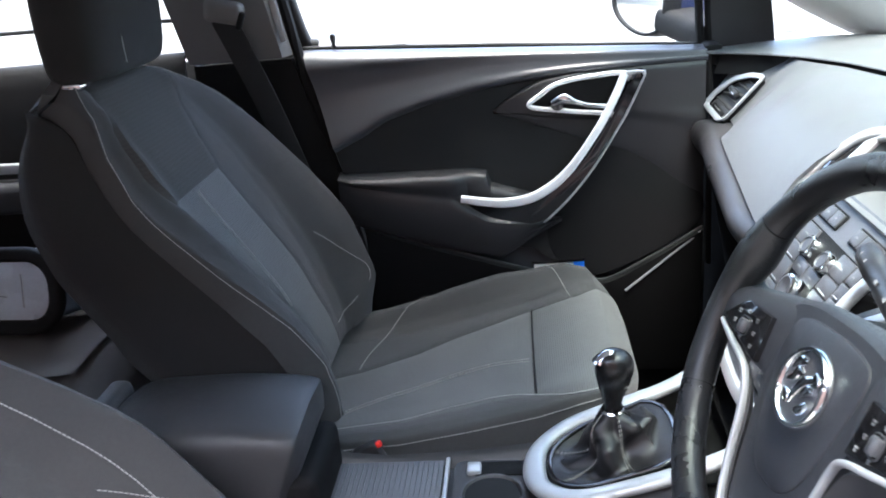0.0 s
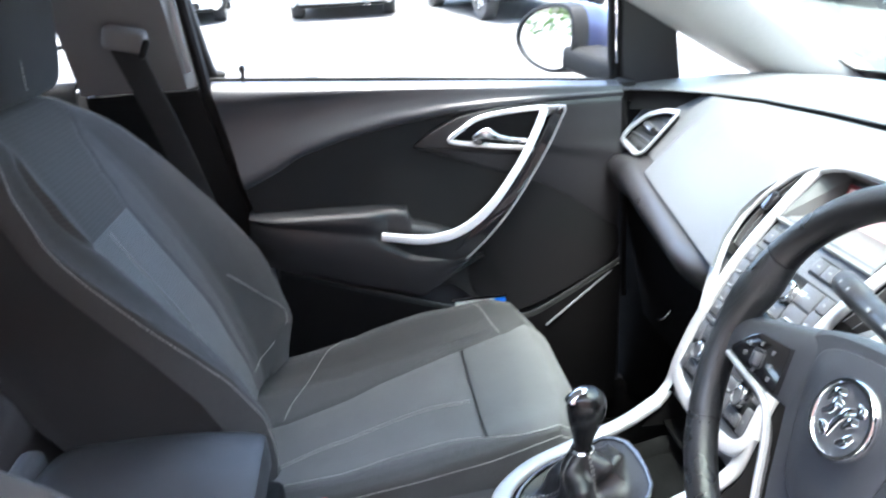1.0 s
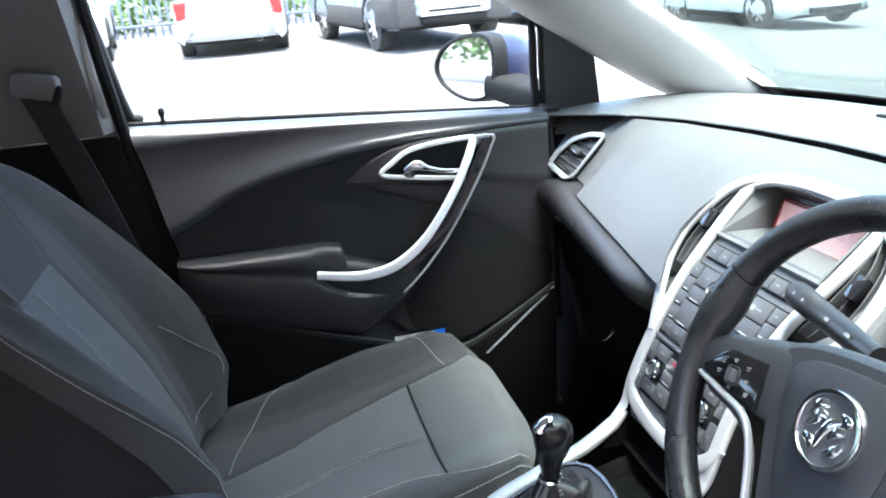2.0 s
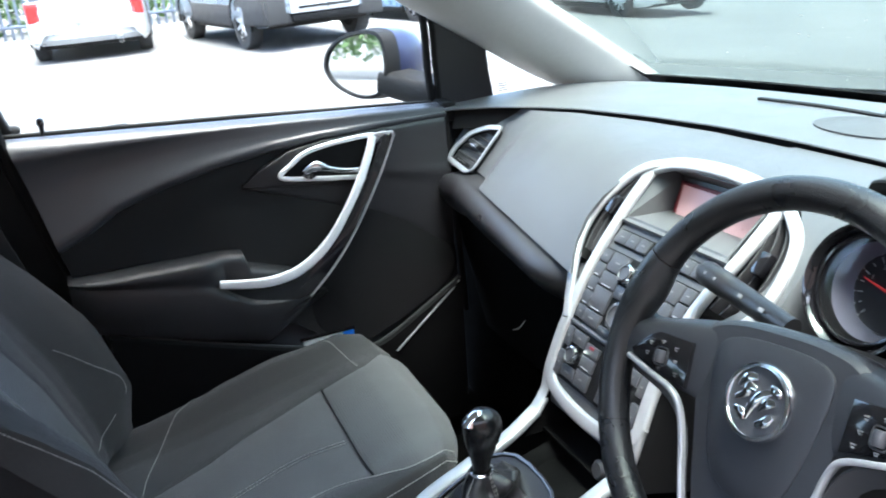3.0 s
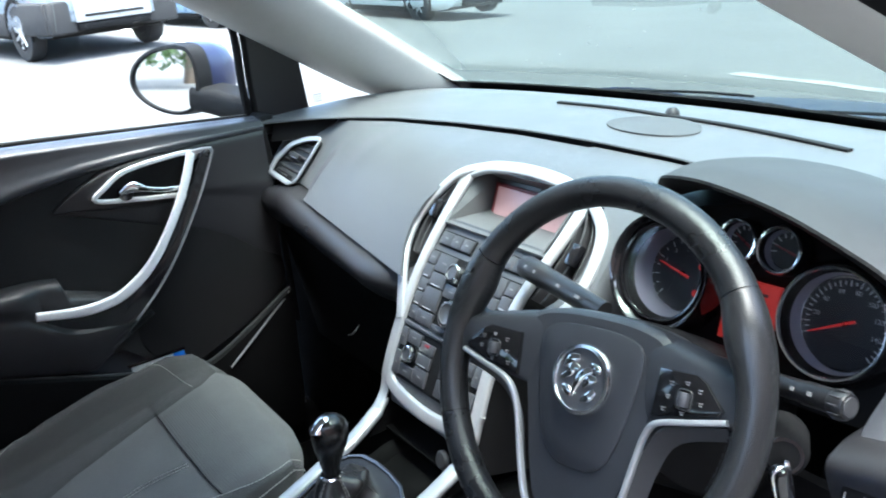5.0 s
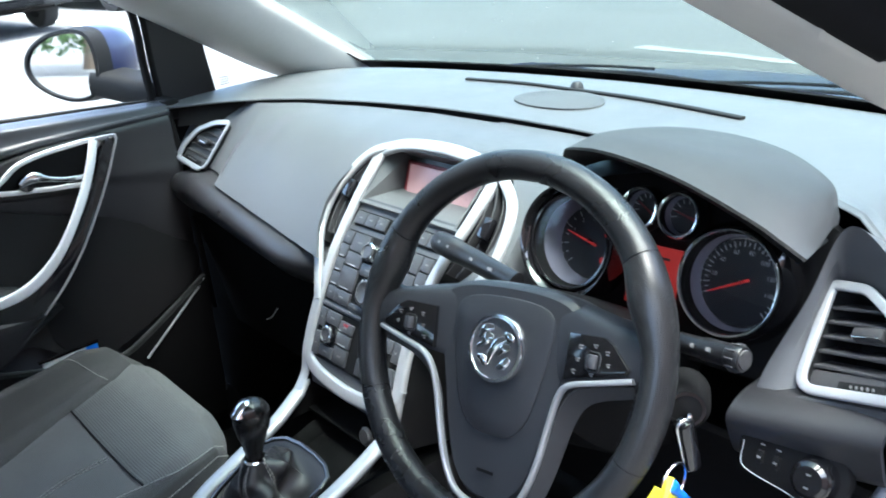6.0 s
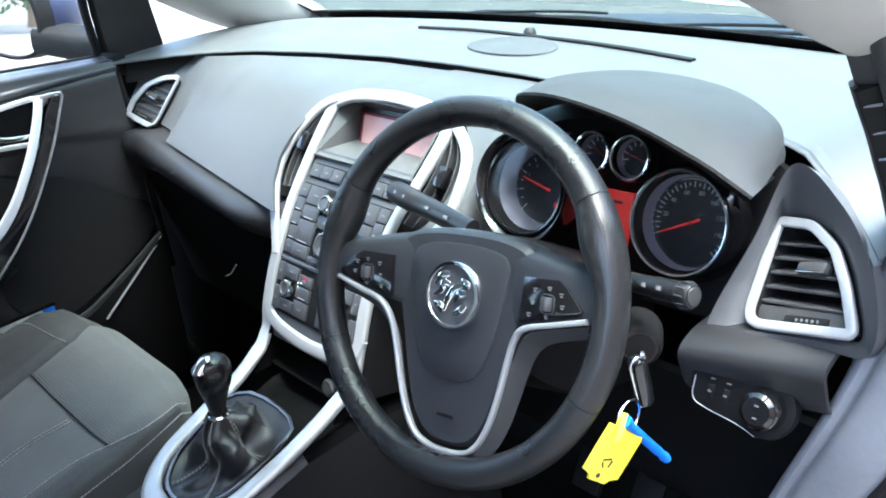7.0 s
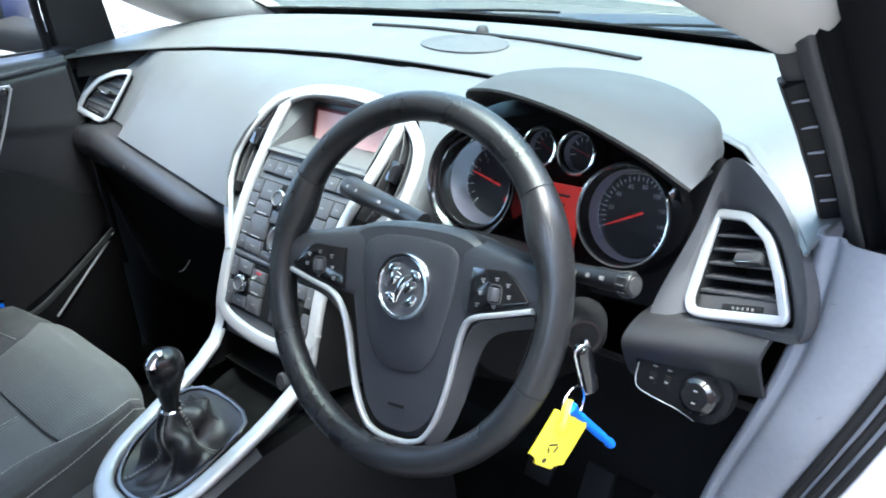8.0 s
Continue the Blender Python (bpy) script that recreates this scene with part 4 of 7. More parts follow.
stack = thing("centre_stack", "centre stack with grey buttons, knobs and a silver frame", "centre console", (0, 0.15, 0.7))
rows = []
for s in np.linspace(-0.002, 0.285, 24):
    rows.append([tuple(stack_m(x, s) @ V(0, 0, 0)) for x in np.linspace(-0.104, 0.104, 9)])
part("fascia", shell(net(rows), 0.006), "fascia", stack, "dark grey button panel")


def rail_up(p):
    return (0, -0.75, 0.66) if p[2] > 0.7 else (0, -0.35, 0.94)


for sx in (-1, 1):
    lean = ((-0.116, -0.113, -0.110, -0.112, -0.112, -0.107, -0.100), (0.133, 0.127, 0.110, 0.104, 0.105, 0.103, 0.100))[sx > 0]
    side = ((0.234, 0.991), (0.186, 0.944), (0.131, 0.880), (0.086, 0.803), (0.058, 0.742), (0.044, 0.705), (0.020, 0.680))
    path = spline([(x, y, z) for x, (y, z) in zip(lean, side)], 50)
    wid = [(1.0 - 0.25 * math.sin(math.pi * min(1, k / 25)), 1.0) for k in range(50)]
    part("silver_rail", sweep(path, round_section(0.021, 0.010, 0.004), [rail_up(p) for p in path], scale=wid), "silver", stack, "satin silver side rail")
    bow = ((-0.092, -0.124, -0.148, -0.166, -0.161, -0.138, -0.110), (0.112, 0.155, 0.188, 0.201, 0.195, 0.160, 0.106))[sx > 0]
    arc = spline([(x, y, z) for x, (y, z) in zip(bow, ((0.247, 1.003), (0.228, 0.994), (0.206, 0.972), (0.172, 0.935), (0.142, 0.901), (0.115, 0.868), (0.086, 0.808)))], 40)
    part("silver_arc", sweep(arc, round_section(0.015, 0.010, 0.004), [rail_up(p) for p in arc]), "silver", stack, "satin silver vent surround")
    # tall vent between rail and arc
    va = [np.array(p) for p in arc[4:31]]
    vb = spline(path[1:17], 27)
    well = [[a, a + (b - a) * 0.15 + np.array((0, 0.03, -0.025)), a + (b - a) * 0.85 + np.array((0, 0.03, -0.025)), b] for a, b in zip(va, vb)]
    part("vent_well", net(well), "rubber", stack)
    for f in (0.30, 0.55, 0.8):
        p3 = [a + (b - a) * f + np.array((0, 0.008, -0.006)) for a, b in zip(va[2:-2], vb[2:-2])]
        part("louvre", sweep(p3, round_section(0.002, 0.016), (0, -0.7, 0.7)), "trim", stack)
    mid = (va[13] + vb[13]) / 2
    part("louvre_knob", box(0.016, 0.030, 0.014, plane_m(mid, (1, 0, 0), (0, -0.74, 0.67)), 0.004), "gloss", stack)
    # side cheek of the stack below the passenger roll
    cheek = [[(sx * 0.112, p[1] + 0.004, p[2] - 0.004), (sx * 0.118, p[1] + 0.02, p[2] - 0.01), (sx * 0.120, p[1] + 0.20, p[2] - 0.06)] for p in path[10:]]
    part("cheek", shell(net(cheek), 0.003), "trim_low", stack)
# silver bridge over the screen and under the buttons
br = spline([(-0.116, 0.236, 0.993), (-0.075, 0.249, 1.005), (0.006, 0.253, 1.0105), (0.085, 0.249, 1.006), (0.133, 0.236, 0.993)], 24)
part("silver_bridge", sweep(br, round_section(0.020, 0.010, 0.004), (0, -0.62, 0.78)), "silver", stack, "satin silver band over the screen")
br = spline([(-0.108, 0.062, 0.752), (-0.100, 0.052, 0.732), (-0.075, 0.046, 0.718), (0, 0.043, 0.711), (0.075, 0.046, 0.718), (0.100, 0.052, 0.732), (0.108, 0.062, 0.752)], 32)
part("silver_band", sweep(br, round_section(0.020, 0.010, 0.004), (0, -0.9, 0.4)), "silver", stack, "satin silver band under the buttons")
# recess with the screen
rec = [[(-0.108, 0.176, 0.932), (-0.098, 0.258, 0.932), (-0.094, 0.276, 0.982), (-0.104, 0.246, 1.004)], [(0.118, 0.176, 0.932), (0.100, 0.258, 0.932), (0.100, 0.276, 0.982), (0.118, 0.246, 1.004)]]
part("screen_shelf", shell(net(rec), 0.003), "dash_top", stack, "grey recess round the screen")
for sx in (-1, 1):
    part("recess_side", shell(net([[(sx * 0.108, 0.176, 0.932), (sx * 0.097, 0.262, 0.932)], [(sx * 0.118, 0.246, 1.002), (sx * 0.097, 0.278, 0.985)]]), 0.003), "dash_top", stack)
scm = plane_m((0.004, 0.255, 0.953), (1, 0, 0), (0, -0.94, 0.34))
part("screen_bezel", slab([(-0.094, -0.025), (0.094, -0.025), (0.094, 0.026), (-0.094, 0.026)], 0.006, scm, 0.002), "dim_red", stack, "red edge of the display")
M["display"] = mat("washed out display", (0.40, 0.28, 0.29), 0.3, vary=0.06)
M["display"].node_tree.nodes["Principled BSDF"].inputs["Emission Color"].default_value = (1.0, 0.45, 0.42, 1)
M["display"].node_tree.nodes["Principled BSDF"].inputs["Emission Strength"].default_value = 0.014
part("display", slab([(-0.084, -0.022), (0.086, -0.022), (0.086, 0.021), (-0.084, 0.021)], 0.002, scm @ pose(0, 0, 0.003), 0.0008), "display", stack, "pale red lit display")


def button(x, s, w, h, bright=False, mark=True):
    m = stack_m(x, s, 0.0)
    b = part("button", box(w, h, 0.008, m @ pose(0, 0, 0.001), 0.0016), "key_cap", stack)
    if bright:
        part("bright_edge", box(w * 0.55, 0.0018, 0.002, m @ pose(0, -h / 2 + 0.0022, 0.0046), 0.0007), "silver", b)
    elif mark:
        part("print", box(w * 0.26, 0.0022, 0.0006, m @ pose(0, 0, 0.0052), 0), "mark", b)


def knob(x, s, r, h):
    m = stack_m(x, s, 0.0)
    k = part("knob", lathe([(0, h - 0.002), (r * 0.62, h - 0.0015), (r * 0.72, h), (r * 0.86, h - 0.001), (r * 0.95, h * 0.4), (r, 0)], m, 28), "key_cap", stack)
    part("knob_ring", lathe([(r * 0.86, h - 0.001), (r * 0.98, h * 0.85), (r * 1.04, h * 0.3), (r * 1.08, 0.0)], m, 28), "chrome", k)


def bed(s0, s1, x0, x1, name="button_bed"):
    """A dark field behind a block of keys, that follows the face."""
    rows = [[tuple(stack_m(x, s_, 0.0012) @ V(0, 0, 0)) for x in np.linspace(x0, x1, 5)] for s_ in np.linspace(s0, s1, 9)]
    part(name, shell(net(rows), 0.002), "trim_low", stack, "dark joints between the keys")


bed(0.050, 0.158, -0.1005, 0.1005)
bed(0.168, 0.242, -0.096, 0.096)
for sx in (-1, 1):
    part("button_strip", box(0.076, 0.024, 0.004, stack_m(sx * 0.058, 0.030, 0.0008), 0.002), "trim_low", stack)
    for k in range(3):
        button(sx * 0.058 + (k - 1) * 0.0245, 0.030, 0.0235, 0.019)
    for k in range(5):
        button(sx * (0.0895 - 0.0012 * k), 0.062 + 0.0208 * k, 0.0200, 0.0196, k in (1, 2, 3))
    for s_, h_, edge in ((0.0655, 0.0270, False), (0.0905, 0.0205, True), (0.1185, 0.0330, True), (0.1465, 0.0195, False)):
        button(sx * 0.0580, s_, 0.0385, h_, edge)
    for s_, h_ in ((0.0980, 0.018), (0.1530, 0.010)):
        button(sx * 0.0190, s_, 0.0365, h_)
    knob(sx * 0.0265, 0.073, 0.0135, 0.014)
    button(sx * 0.088, 0.183, 0.0150, 0.027)
    button(sx * 0.088, 0.222, 0.0150, 0.034)
    button(sx * 0.062, 0.179, 0.0330, 0.018)
    button(sx * 0.062, 0.228, 0.0330, 0.016)
    button(sx * 0.028, 0.184, 0.0320, 0.015)
    button(sx * 0.028, 0.202, 0.0320, 0.018, True)
    button(sx * 0.028, 0.225, 0.0320, 0.024)
    knob(sx * 0.062, 0.203, 0.0125, 0.013)
knob(0.0, 0.126, 0.0200, 0.016)
part("hazard", box(0.010, 0.004, 0.002, stack_m(-0.028, 0.180, 0.0052), 0.0006), "dim_red", stack, "small red lamp on a key")
part("divider", box(0.196, 0.005, 0.006, stack_m(0, 0.163, 0.002), 0.0015), "fascia", stack)

# ---------------------------------------------------------------- tunnel console with cubby, gear lever and armrest
con = thing("tunnel_console", "dark grey console between the seats with a silver gear surround", "console", (0.02, -0.3, 0.3))
CX = 0.012


def con_row(y, z, wl, wr, drop):
    return [(-wl - 0.02, y, 0.30), (-wl - 0.012, y, z - drop), (-wl, y, z - 0.012), (-wl + 0.012, y, z), (-wl + 0.022, y, z - 0.004), (-wl + 0.03, y, z - 0.016),
            (wr - 0.03, y, z - 0.016), (wr - 0.022, y, z - 0.004), (wr - 0.012, y, z), (wr, y, z - 0.012), (wr + 0.012, y, z - drop), (wr + 0.02, y, 0.30)]


rows = [con_row(y, z, 0.072, 0.105, 0.10) for y, z in ((-0.95, 0.60), (-0.70, 0.60), (-0.53, 0.612), (-0.48, 0.590), (-0.42, 0.584), (-0.30, 0.588), (-0.215, 0.598), (-0.15, 0.610))]
rows += [con_row(y, z, w, w + 0.024, 0.12) for y, z, w in ((-0.05, 0.630, 0.080), (0.02, 0.640, 0.090), (0.08, 0.64, 0.095), (0.25, 0.62, 0.10))]
part("body", shell(net([r[2:10] for r in rows[:9]]), 0.004), "roll", con, "grained console body")
# front end of the body, blackened to stand for shade under the stack
part("cubby_floor", shell(net([r[2:10] for r in rows[8:]]), 0.004), "carpet", con, "cubby floor under the stack, shade put into its black")
# flanks are darker than the body: their shade is put into the colour
for cut in (slice(0, 3), slice(9, 12)):
    part("flank", shell(net([r[cut] for r in rows]), 0.004), "flank", con, "console flank, shade put into its black")
# floor of the cubby below the stack, with its shade put into carpet black
part("cubby", shell(net([[(x, 0.03, 0.652), (x, 0.14, 0.655), (x, 0.16, 0.70), (x, 0.06, 0.708)] for x in (-0.10, 0.10)]), 0.003), "carpet", con, "open cubby, shade put into its black")
for x in (-0.098, 0.098):
    part("cubby_side", shell(net([[(x, 0.0, 0.648), (x, 0.045, 0.712)], [(x, 0.14, 0.65), (x, 0.16, 0.71)]]), 0.003), "carpet", con)
part("socket_cap", lathe([(0, 0.006), (0.010, 0.006), (0.013, 0.003), (0.013, 0)], plane_m((0.052, 0.034, 0.668), (1, 0, 0), (0, -0.95, 0.3)), 20), "trim", con, "round socket cap")
# ribbed sliding cover and cup holder
for k in range(22):
    part("cover_slat", box(0.125, 0.0071, 0.006, pose(0.022, -0.496 + 0.0072 * k, 0.583, 0), 0.0005, 1), "cover", con)
part("cover_edge", box(0.128, 0.006, 0.008, pose(0.022, -0.336, 0.587), 0.002), "silver", con, "pale edge of the sliding cover")
cup_m = pose(0.047, -0.272, 0.584)
part("cup_tray", slab([tuple(p) for p in round_section(0.115, 0.100, 0.012)], 0.004, pose(0.026, -0.275, 0.5905), 0.001), "trim", con)
part("cup_holder", lathe([(0.043, 0.010), (0.040, 0.010), (0.037, 0.0072), (0.036, 0.004)], cup_m, 36), "trim", con, "round cup holder")
part("cup_well", lathe([(0.036, 0.0085), (0.0, 0.0083)], cup_m, 36), "rubber", con)
part("brake_switch", box(0.024, 0.020, 0.008, pose(-0.008, -0.298, 0.594), 0.003), "silver", con, "small pale brake switch")
part("switch_well", box(0.030, 0.070, 0.003, pose(-0.010, -0.262, 0.5915), 0.001), "trim_low", con)

# silver gear surround
gs = spline([(0.1005, 0.022, 0.682), (0.101, -0.030, 0.660), (0.103, -0.10, 0.640), (0.094, -0.165, 0.620), (0.060, -0.205, 0.608), (0.012, -0.216, 0.604),
             (-0.034, -0.205, 0.608), (-0.066, -0.165, 0.620), (-0.077, -0.10, 0.640), (-0.088, -0.030, 0.660), (-0.1005, 0.022, 0.682)], 90)
w = [(1.15 + 0.45 * math.exp(-((k - 45) / 9) ** 2), 1.0) for k in range(90)]
part("gear_surround", sweep(gs, round_section(0.020, 0.014, 0.006), (0, -0.29, 0.957), scale=w), "silver", con, "satin silver gear surround")
bf = [(CX + (p[0] - CX) * 0.80, -0.085 + (p[1] + 0.085) * 0.84, p[2] + 0.004) for p in gs]
bf = [p for p in bf if p[1] < -0.062]
frame_path = spline(bf + [(-0.052, -0.048, 0.659), (-0.028, -0.038, 0.663), (0.012, -0.035, 0.664), (0.050, -0.037, 0.663), (0.076, -0.046, 0.660)], 80, True)
part("boot_frame", sweep(frame_path, round_section(0.007, 0.006, 0.002), (0, -0.29, 0.957), True), "gloss", con, "thin black boot frame")

lever = thing("gear_lever", "black gear lever with a chrome top and a stitched leather boot", "gear lever", (0.012, -0.12, 0.62))
base_ring = np.array(frame_path)
neck = V(0.014, -0.112, 0.692)
rows = []
for k, f in enumerate(np.linspace(0, 1, 30)):
    row = []
    for j in range(80):
        p = base_ring[j]
        a = math.atan2(p[1] - neck.y, p[0] - neck.x)
        q = np.array((neck.x + 0.015 * math.cos(a), neck.y + 0.015 * math.sin(a), neck.z))
        # the hide lies slack round the edge and climbs the lever in a bellied column
        g = 1 - (1 - f) ** 1.5 + 0.10 * math.sin(2 * math.pi * f) * (f > 0.5)
        h = max(0.0, (f - 0.20) / 0.80) ** 1.25
        swing = 5.5 * f + 0.9 * math.sin(2 * a)
        fold = math.sin(math.pi * f) * (0.0100 * math.sin(3 * a + swing) + 0.0045 * math.sin(5 * a - 1.7 * swing + 0.8))
        sag = -0.010 * math.sin(math.pi * min(1.0, f / 0.55)) * (0.6 + 0.4 * math.sin(2 * a + 1.0))
        r = p + (q - p) * np.array((g, g, h)) + np.array((math.cos(a), math.sin(a), 0.55)) * fold
        r[2] = min(r[2] + sag, neck.z + 0.001)
        row.append(r)
    rows.append(row)
part("boot", net(rows, close_v=True), "boot", lever, "creased black leather boot")
for j0 in (4, 24, 44, 62):
    for dj in (0, 1.2):
        j = int(j0 + dj)
        line = [rows[i][j % 80] + np.array((0, 0, 0.001)) for i in range(0, 30)]
        part("seam", stitches(line, (0, -0.2, 1), 0.0008, 0.0035, 0.002, 0.0006), "thread_dark", lever)
lm = plane_m(neck, (1, 0, 0), V(0.16, -0.02, 1.0)) @ Matrix.Scale(0.88, 4)
part("collar", lathe([(0.0145, -0.006), (0.0165, -0.004), (0.0165, 0.004), (0.0145, 0.006)], lm, 28), "chrome", lever, "chrome collar")
kb = []
for h, rx, ry, oy in ((0.004, 0.0125, 0.0125, 0), (0.018, 0.0135, 0.014, 0), (0.036, 0.0165, 0.018, 0.001), (0.058, 0.0225, 0.0245, 0.003), (0.078, 0.0245, 0.0275, 0.004), (0.094, 0.0215, 0.0245, 0.004), (0.104, 0.0135, 0.0155, 0.003), (0.1075, 0.003, 0.003, 0.003)):
    kb.append([tuple(lm @ V(rx * math.cos(a), oy + ry * math.sin(a), h)) for a in np.linspace(0, 2 * math.pi, 29)[:-1]])
part("knob", net(smooth_net(kb, 26, 28, close_v=True), close_v=True, caps=True), "polished", lever, "black leather gear knob")
cap = []
for f in np.linspace(0.05, 1, 8):
    cap.append([tuple(lm @ V(0.0155 * f * math.cos(a), -0.004 + 0.0225 * f * math.sin(a), 0.1092 - 0.0140 * f * f - 0.003 * f * max(0, -math.sin(a)))) for a in np.linspace(0, 2 * math.pi, 25)[:-1]])
part("knob_cap", shell(net(cap, close_v=True), 0.002), "chrome", lever, "bright gear pattern plate")

arm = thing("armrest", "dark padded armrest on the console between the seats", "armrest", (0.015, -0.62, 0.6))
rows = []
for y, z, wv, back in ((-0.500, 0.690, 0.70, 0.030), (-0.503, 0.712, 0.90, 0.038), (-0.515, 0.724, 0.98, 0.036), (-0.59, 0.732, 1.0, 0.010), (-0.68, 0.732, 1.0, 0.0), (-0.75, 0.728, 0.97, 0.0), (-0.785, 0.71, 0.7, 0.0)):
    lo = 0.612
    sec = [(-0.080, lo, 1.0), (-0.090, lo + (z - lo) * 0.5, 0.5), (-0.084, z - 0.014, 0.1), (-0.05, z - 0.003, 0), (0, z, 0), (0.05, z - 0.003, 0), (0.084, z - 0.014, 0.1), (0.090, lo + (z - lo) * 0.5, 0.5), (0.080, lo, 1.0), (0, lo - 0.004, 1.0)]
    rows.append([(CX + a * wv, y - back * k, b) for a, b, k in sec])
part("lid", net(smooth_net(rows, 24, 40, close_v=True), close_v=True, caps=True), "trim", arm, "dark grey padded lid")
part("base", box(0.15, 0.30, 0.09, pose(CX, -0.64, 0.605), 0.015, 3), "trim_low", arm)
part("rear_cap", box(0.14, 0.034, 0.036, pose(CX, -0.792, 0.712), 0.012, 3), "cover", arm, "pale grey rear edge of the armrest")

# belt buckle beside the passenger seat
bk = thing("belt_buckle", "black seat belt buckle with a red release", "seat belt buckle", (-0.105, -0.455, 0.53))
part("housing", box(0.022, 0.045, 0.05, pose(-0.108, -0.462, 0.545, 25), 0.006), "trim", bk)
part("release", box(0.010, 0.011, 0.009, pose(-0.106, -0.448, 0.572, 25), 0.003), "red", bk, "red release button")

# ---------------------------------------------------------------- steering wheel
WM = plane_m((0.369, 0.003, 0.933), (0.99679, 0.08010, 0), (0.0725, -0.90214, 0.42531)) @ pose(0, 0, 0, 0, 0, 6)
sw = thing("steering_wheel", "black leather steering wheel with silver spokes and a round chrome badge", "steering wheel", m=WM)


def rim_arc(a0, a1, fat=0.0, n=60):
    rows = []
    for a in np.linspace(radians(a0), radians(a1), n):
        deg = math.degrees(a)
        b = fat * (math.exp(-((deg - 22) / 11) ** 2) + math.exp(-((deg - 158) / 11) ** 2))
        r = 0.0149 + b * 0.0042
        c = 0.1714 - b * 0.0042
        ctr, e = V(c * math.cos(a), c * math.sin(a), 0.004), V(math.cos(a), math.sin(a), 0)
        row = []
        for k in range(18):
            t = 2 * math.pi * k / 18
            row.append(ctr + e * (r * math.cos(t)) + V(0, 0, 1) * (r * 1.06 * math.sin(t)))
        rows.append(row)
    return net(rows, close_v=True, caps=True)


# perforated leather of the grips
M["perforated"] = mat("perforated wheel leather", (0.0095, 0.0098, 0.0110), 0.34, vary=0.2, scale=16, spec=0.5)
nt = M["perforated"].node_tree
vo = nt.nodes.new("ShaderNodeTexVoronoi")
vo.inputs["Scale"].default_value = 560
vo.inputs["Randomness"].default_value = 0.15
cr = nt.nodes.new("ShaderNodeMapRange")
cr.inputs["From Min"].default_value, cr.inputs["From Max"].default_value = 0.18, 0.32
bp = nt.nodes.new("ShaderNodeBump")
bp.inputs["Strength"].default_value, bp.inputs["Distance"].default_value = 0.9, 0.001
tc = nt.nodes.new("ShaderNodeTexCoord")
nt.links.new(tc.outputs["Object"], vo.inputs["Vector"])
nt.links.new(vo.outputs["Distance"], cr.inputs["Value"])
nt.links.new(cr.outputs[0], bp.inputs["Height"])
nt.links.new(bp.outputs[0], nt.nodes["Principled BSDF"].inputs["Normal"])
for a0, a1, m_, lab in ((34.4, 145.6, "leather", "smooth leather of the upper rim"), (146, 205, "perforated", "perforated leather grip"), (205.4, 334.6, "leather", "smooth leather of the lower rim"), (-25, 34, "perforated", "perforated leather grip")):
    part("rim", rim_arc(a0, a1, 1.0), m_, sw, lab, local=True)
for a in (34.2, 145.8, 205.2, 334.8):
    m_ = pose(0.1714 * math.cos(radians(a)), 0.1714 * math.sin(radians(a)), 0.004, 90, 0, a)
    part("rim_joint", lathe([(0.0135, -0.001), (0.0148, -0.001), (0.0148, 0.001), (0.0135, 0.001)], m_, 20), "rubber", sw, local=True)
# inner seam threads
for a0, a1 in ((148, 203), (-23, 32), (36, 60), (120, 144)):
    pth = [(0.1553 * math.cos(radians(a)), 0.1553 * math.sin(radians(a)), 0.008) for a in np.linspace(a0, a1, 40)]
    part("rim_thread", stitches(pth, (0, 0, 1), 0.0006, 0.0035, 0.0025), "leather", sw, local=True)

hub_o = [(0.0, 0.060), (0.045, 0.058), (0.076, 0.050), (0.087, 0.034), (0.081, 0.0), (0.069, -0.048), (0.058, -0.092), (0.044, -0.130), (0.024, -0.149), (0.0, -0.153)]
hub_full = hub_o + [(-x, y) for x, y in hub_o[-2:0:-1]]
hub_line = spline(hub_full, 72, True)


def hub_rows(levels):
    rows = []
    for s, z in levels:
        rows.append([(x * s, -0.045 + (y + 0.045) * s, z - 0.05 * max(0, -y - 0.02) * 0.35) for x, y in hub_line])
    return rows


part("cover", net(hub_rows(((0.97, -0.050), (1.0, -0.022), (0.985, -0.010), (0.94, -0.005), (0.80, -0.004), (0.5, -0.003), (0.2, -0.0025), (0.02, -0.0025))), close_v=True), "airbag", sw, "grained grey airbag cover", local=True)
in_o = [(0, 0.046), (0.035, 0.044), (0.056, 0.036), (0.060, 0.015), (0.052, -0.030), (0.040, -0.068), (0.022, -0.085), (0, -0.088)]
in_full = spline(in_o + [(-x, y) for x, y in in_o[-2:0:-1]], 64, True)


def cover_z(y):
    return -0.0040 - 0.05 * max(0, -y - 0.02) * 0.35


part("centre_pad", net([[(x * s, y * s - 0.02 * (1 - s), cover_z(y) + dz) for x, y in in_full] for s, dz in ((1.0, -0.003), (0.985, 0.0015), (0.95, 0.003), (0.6, 0.004), (0.02, 0.0045))], close_v=True), "airbag", sw, "raised centre pad with a fine groove", local=True)
part("bottom_print", box(0.020, 0.003, 0.0006, pose(0.0, -0.122, -0.0045, -1), 0), "trim_low", sw, "faint lettering bar", local=True)
bz = 0.0030
part("badge_plate", lathe([(0, 0.001), (0.030, 0.001), (0.0335, -0.002)], pose(0, -0.004, bz - 0.001), 40), "pod", sw, "dark disc of the badge", local=True)
part("badge_ring", lathe([(0.0275, 0.001), (0.0290, 0.0035), (0.0320, 0.0035), (0.0338, 0.0005), (0.0338, -0.002), (0.0275, -0.001)], pose(0, -0.004, bz), 48, close=True), "chrome", sw, "chrome ring", local=True)
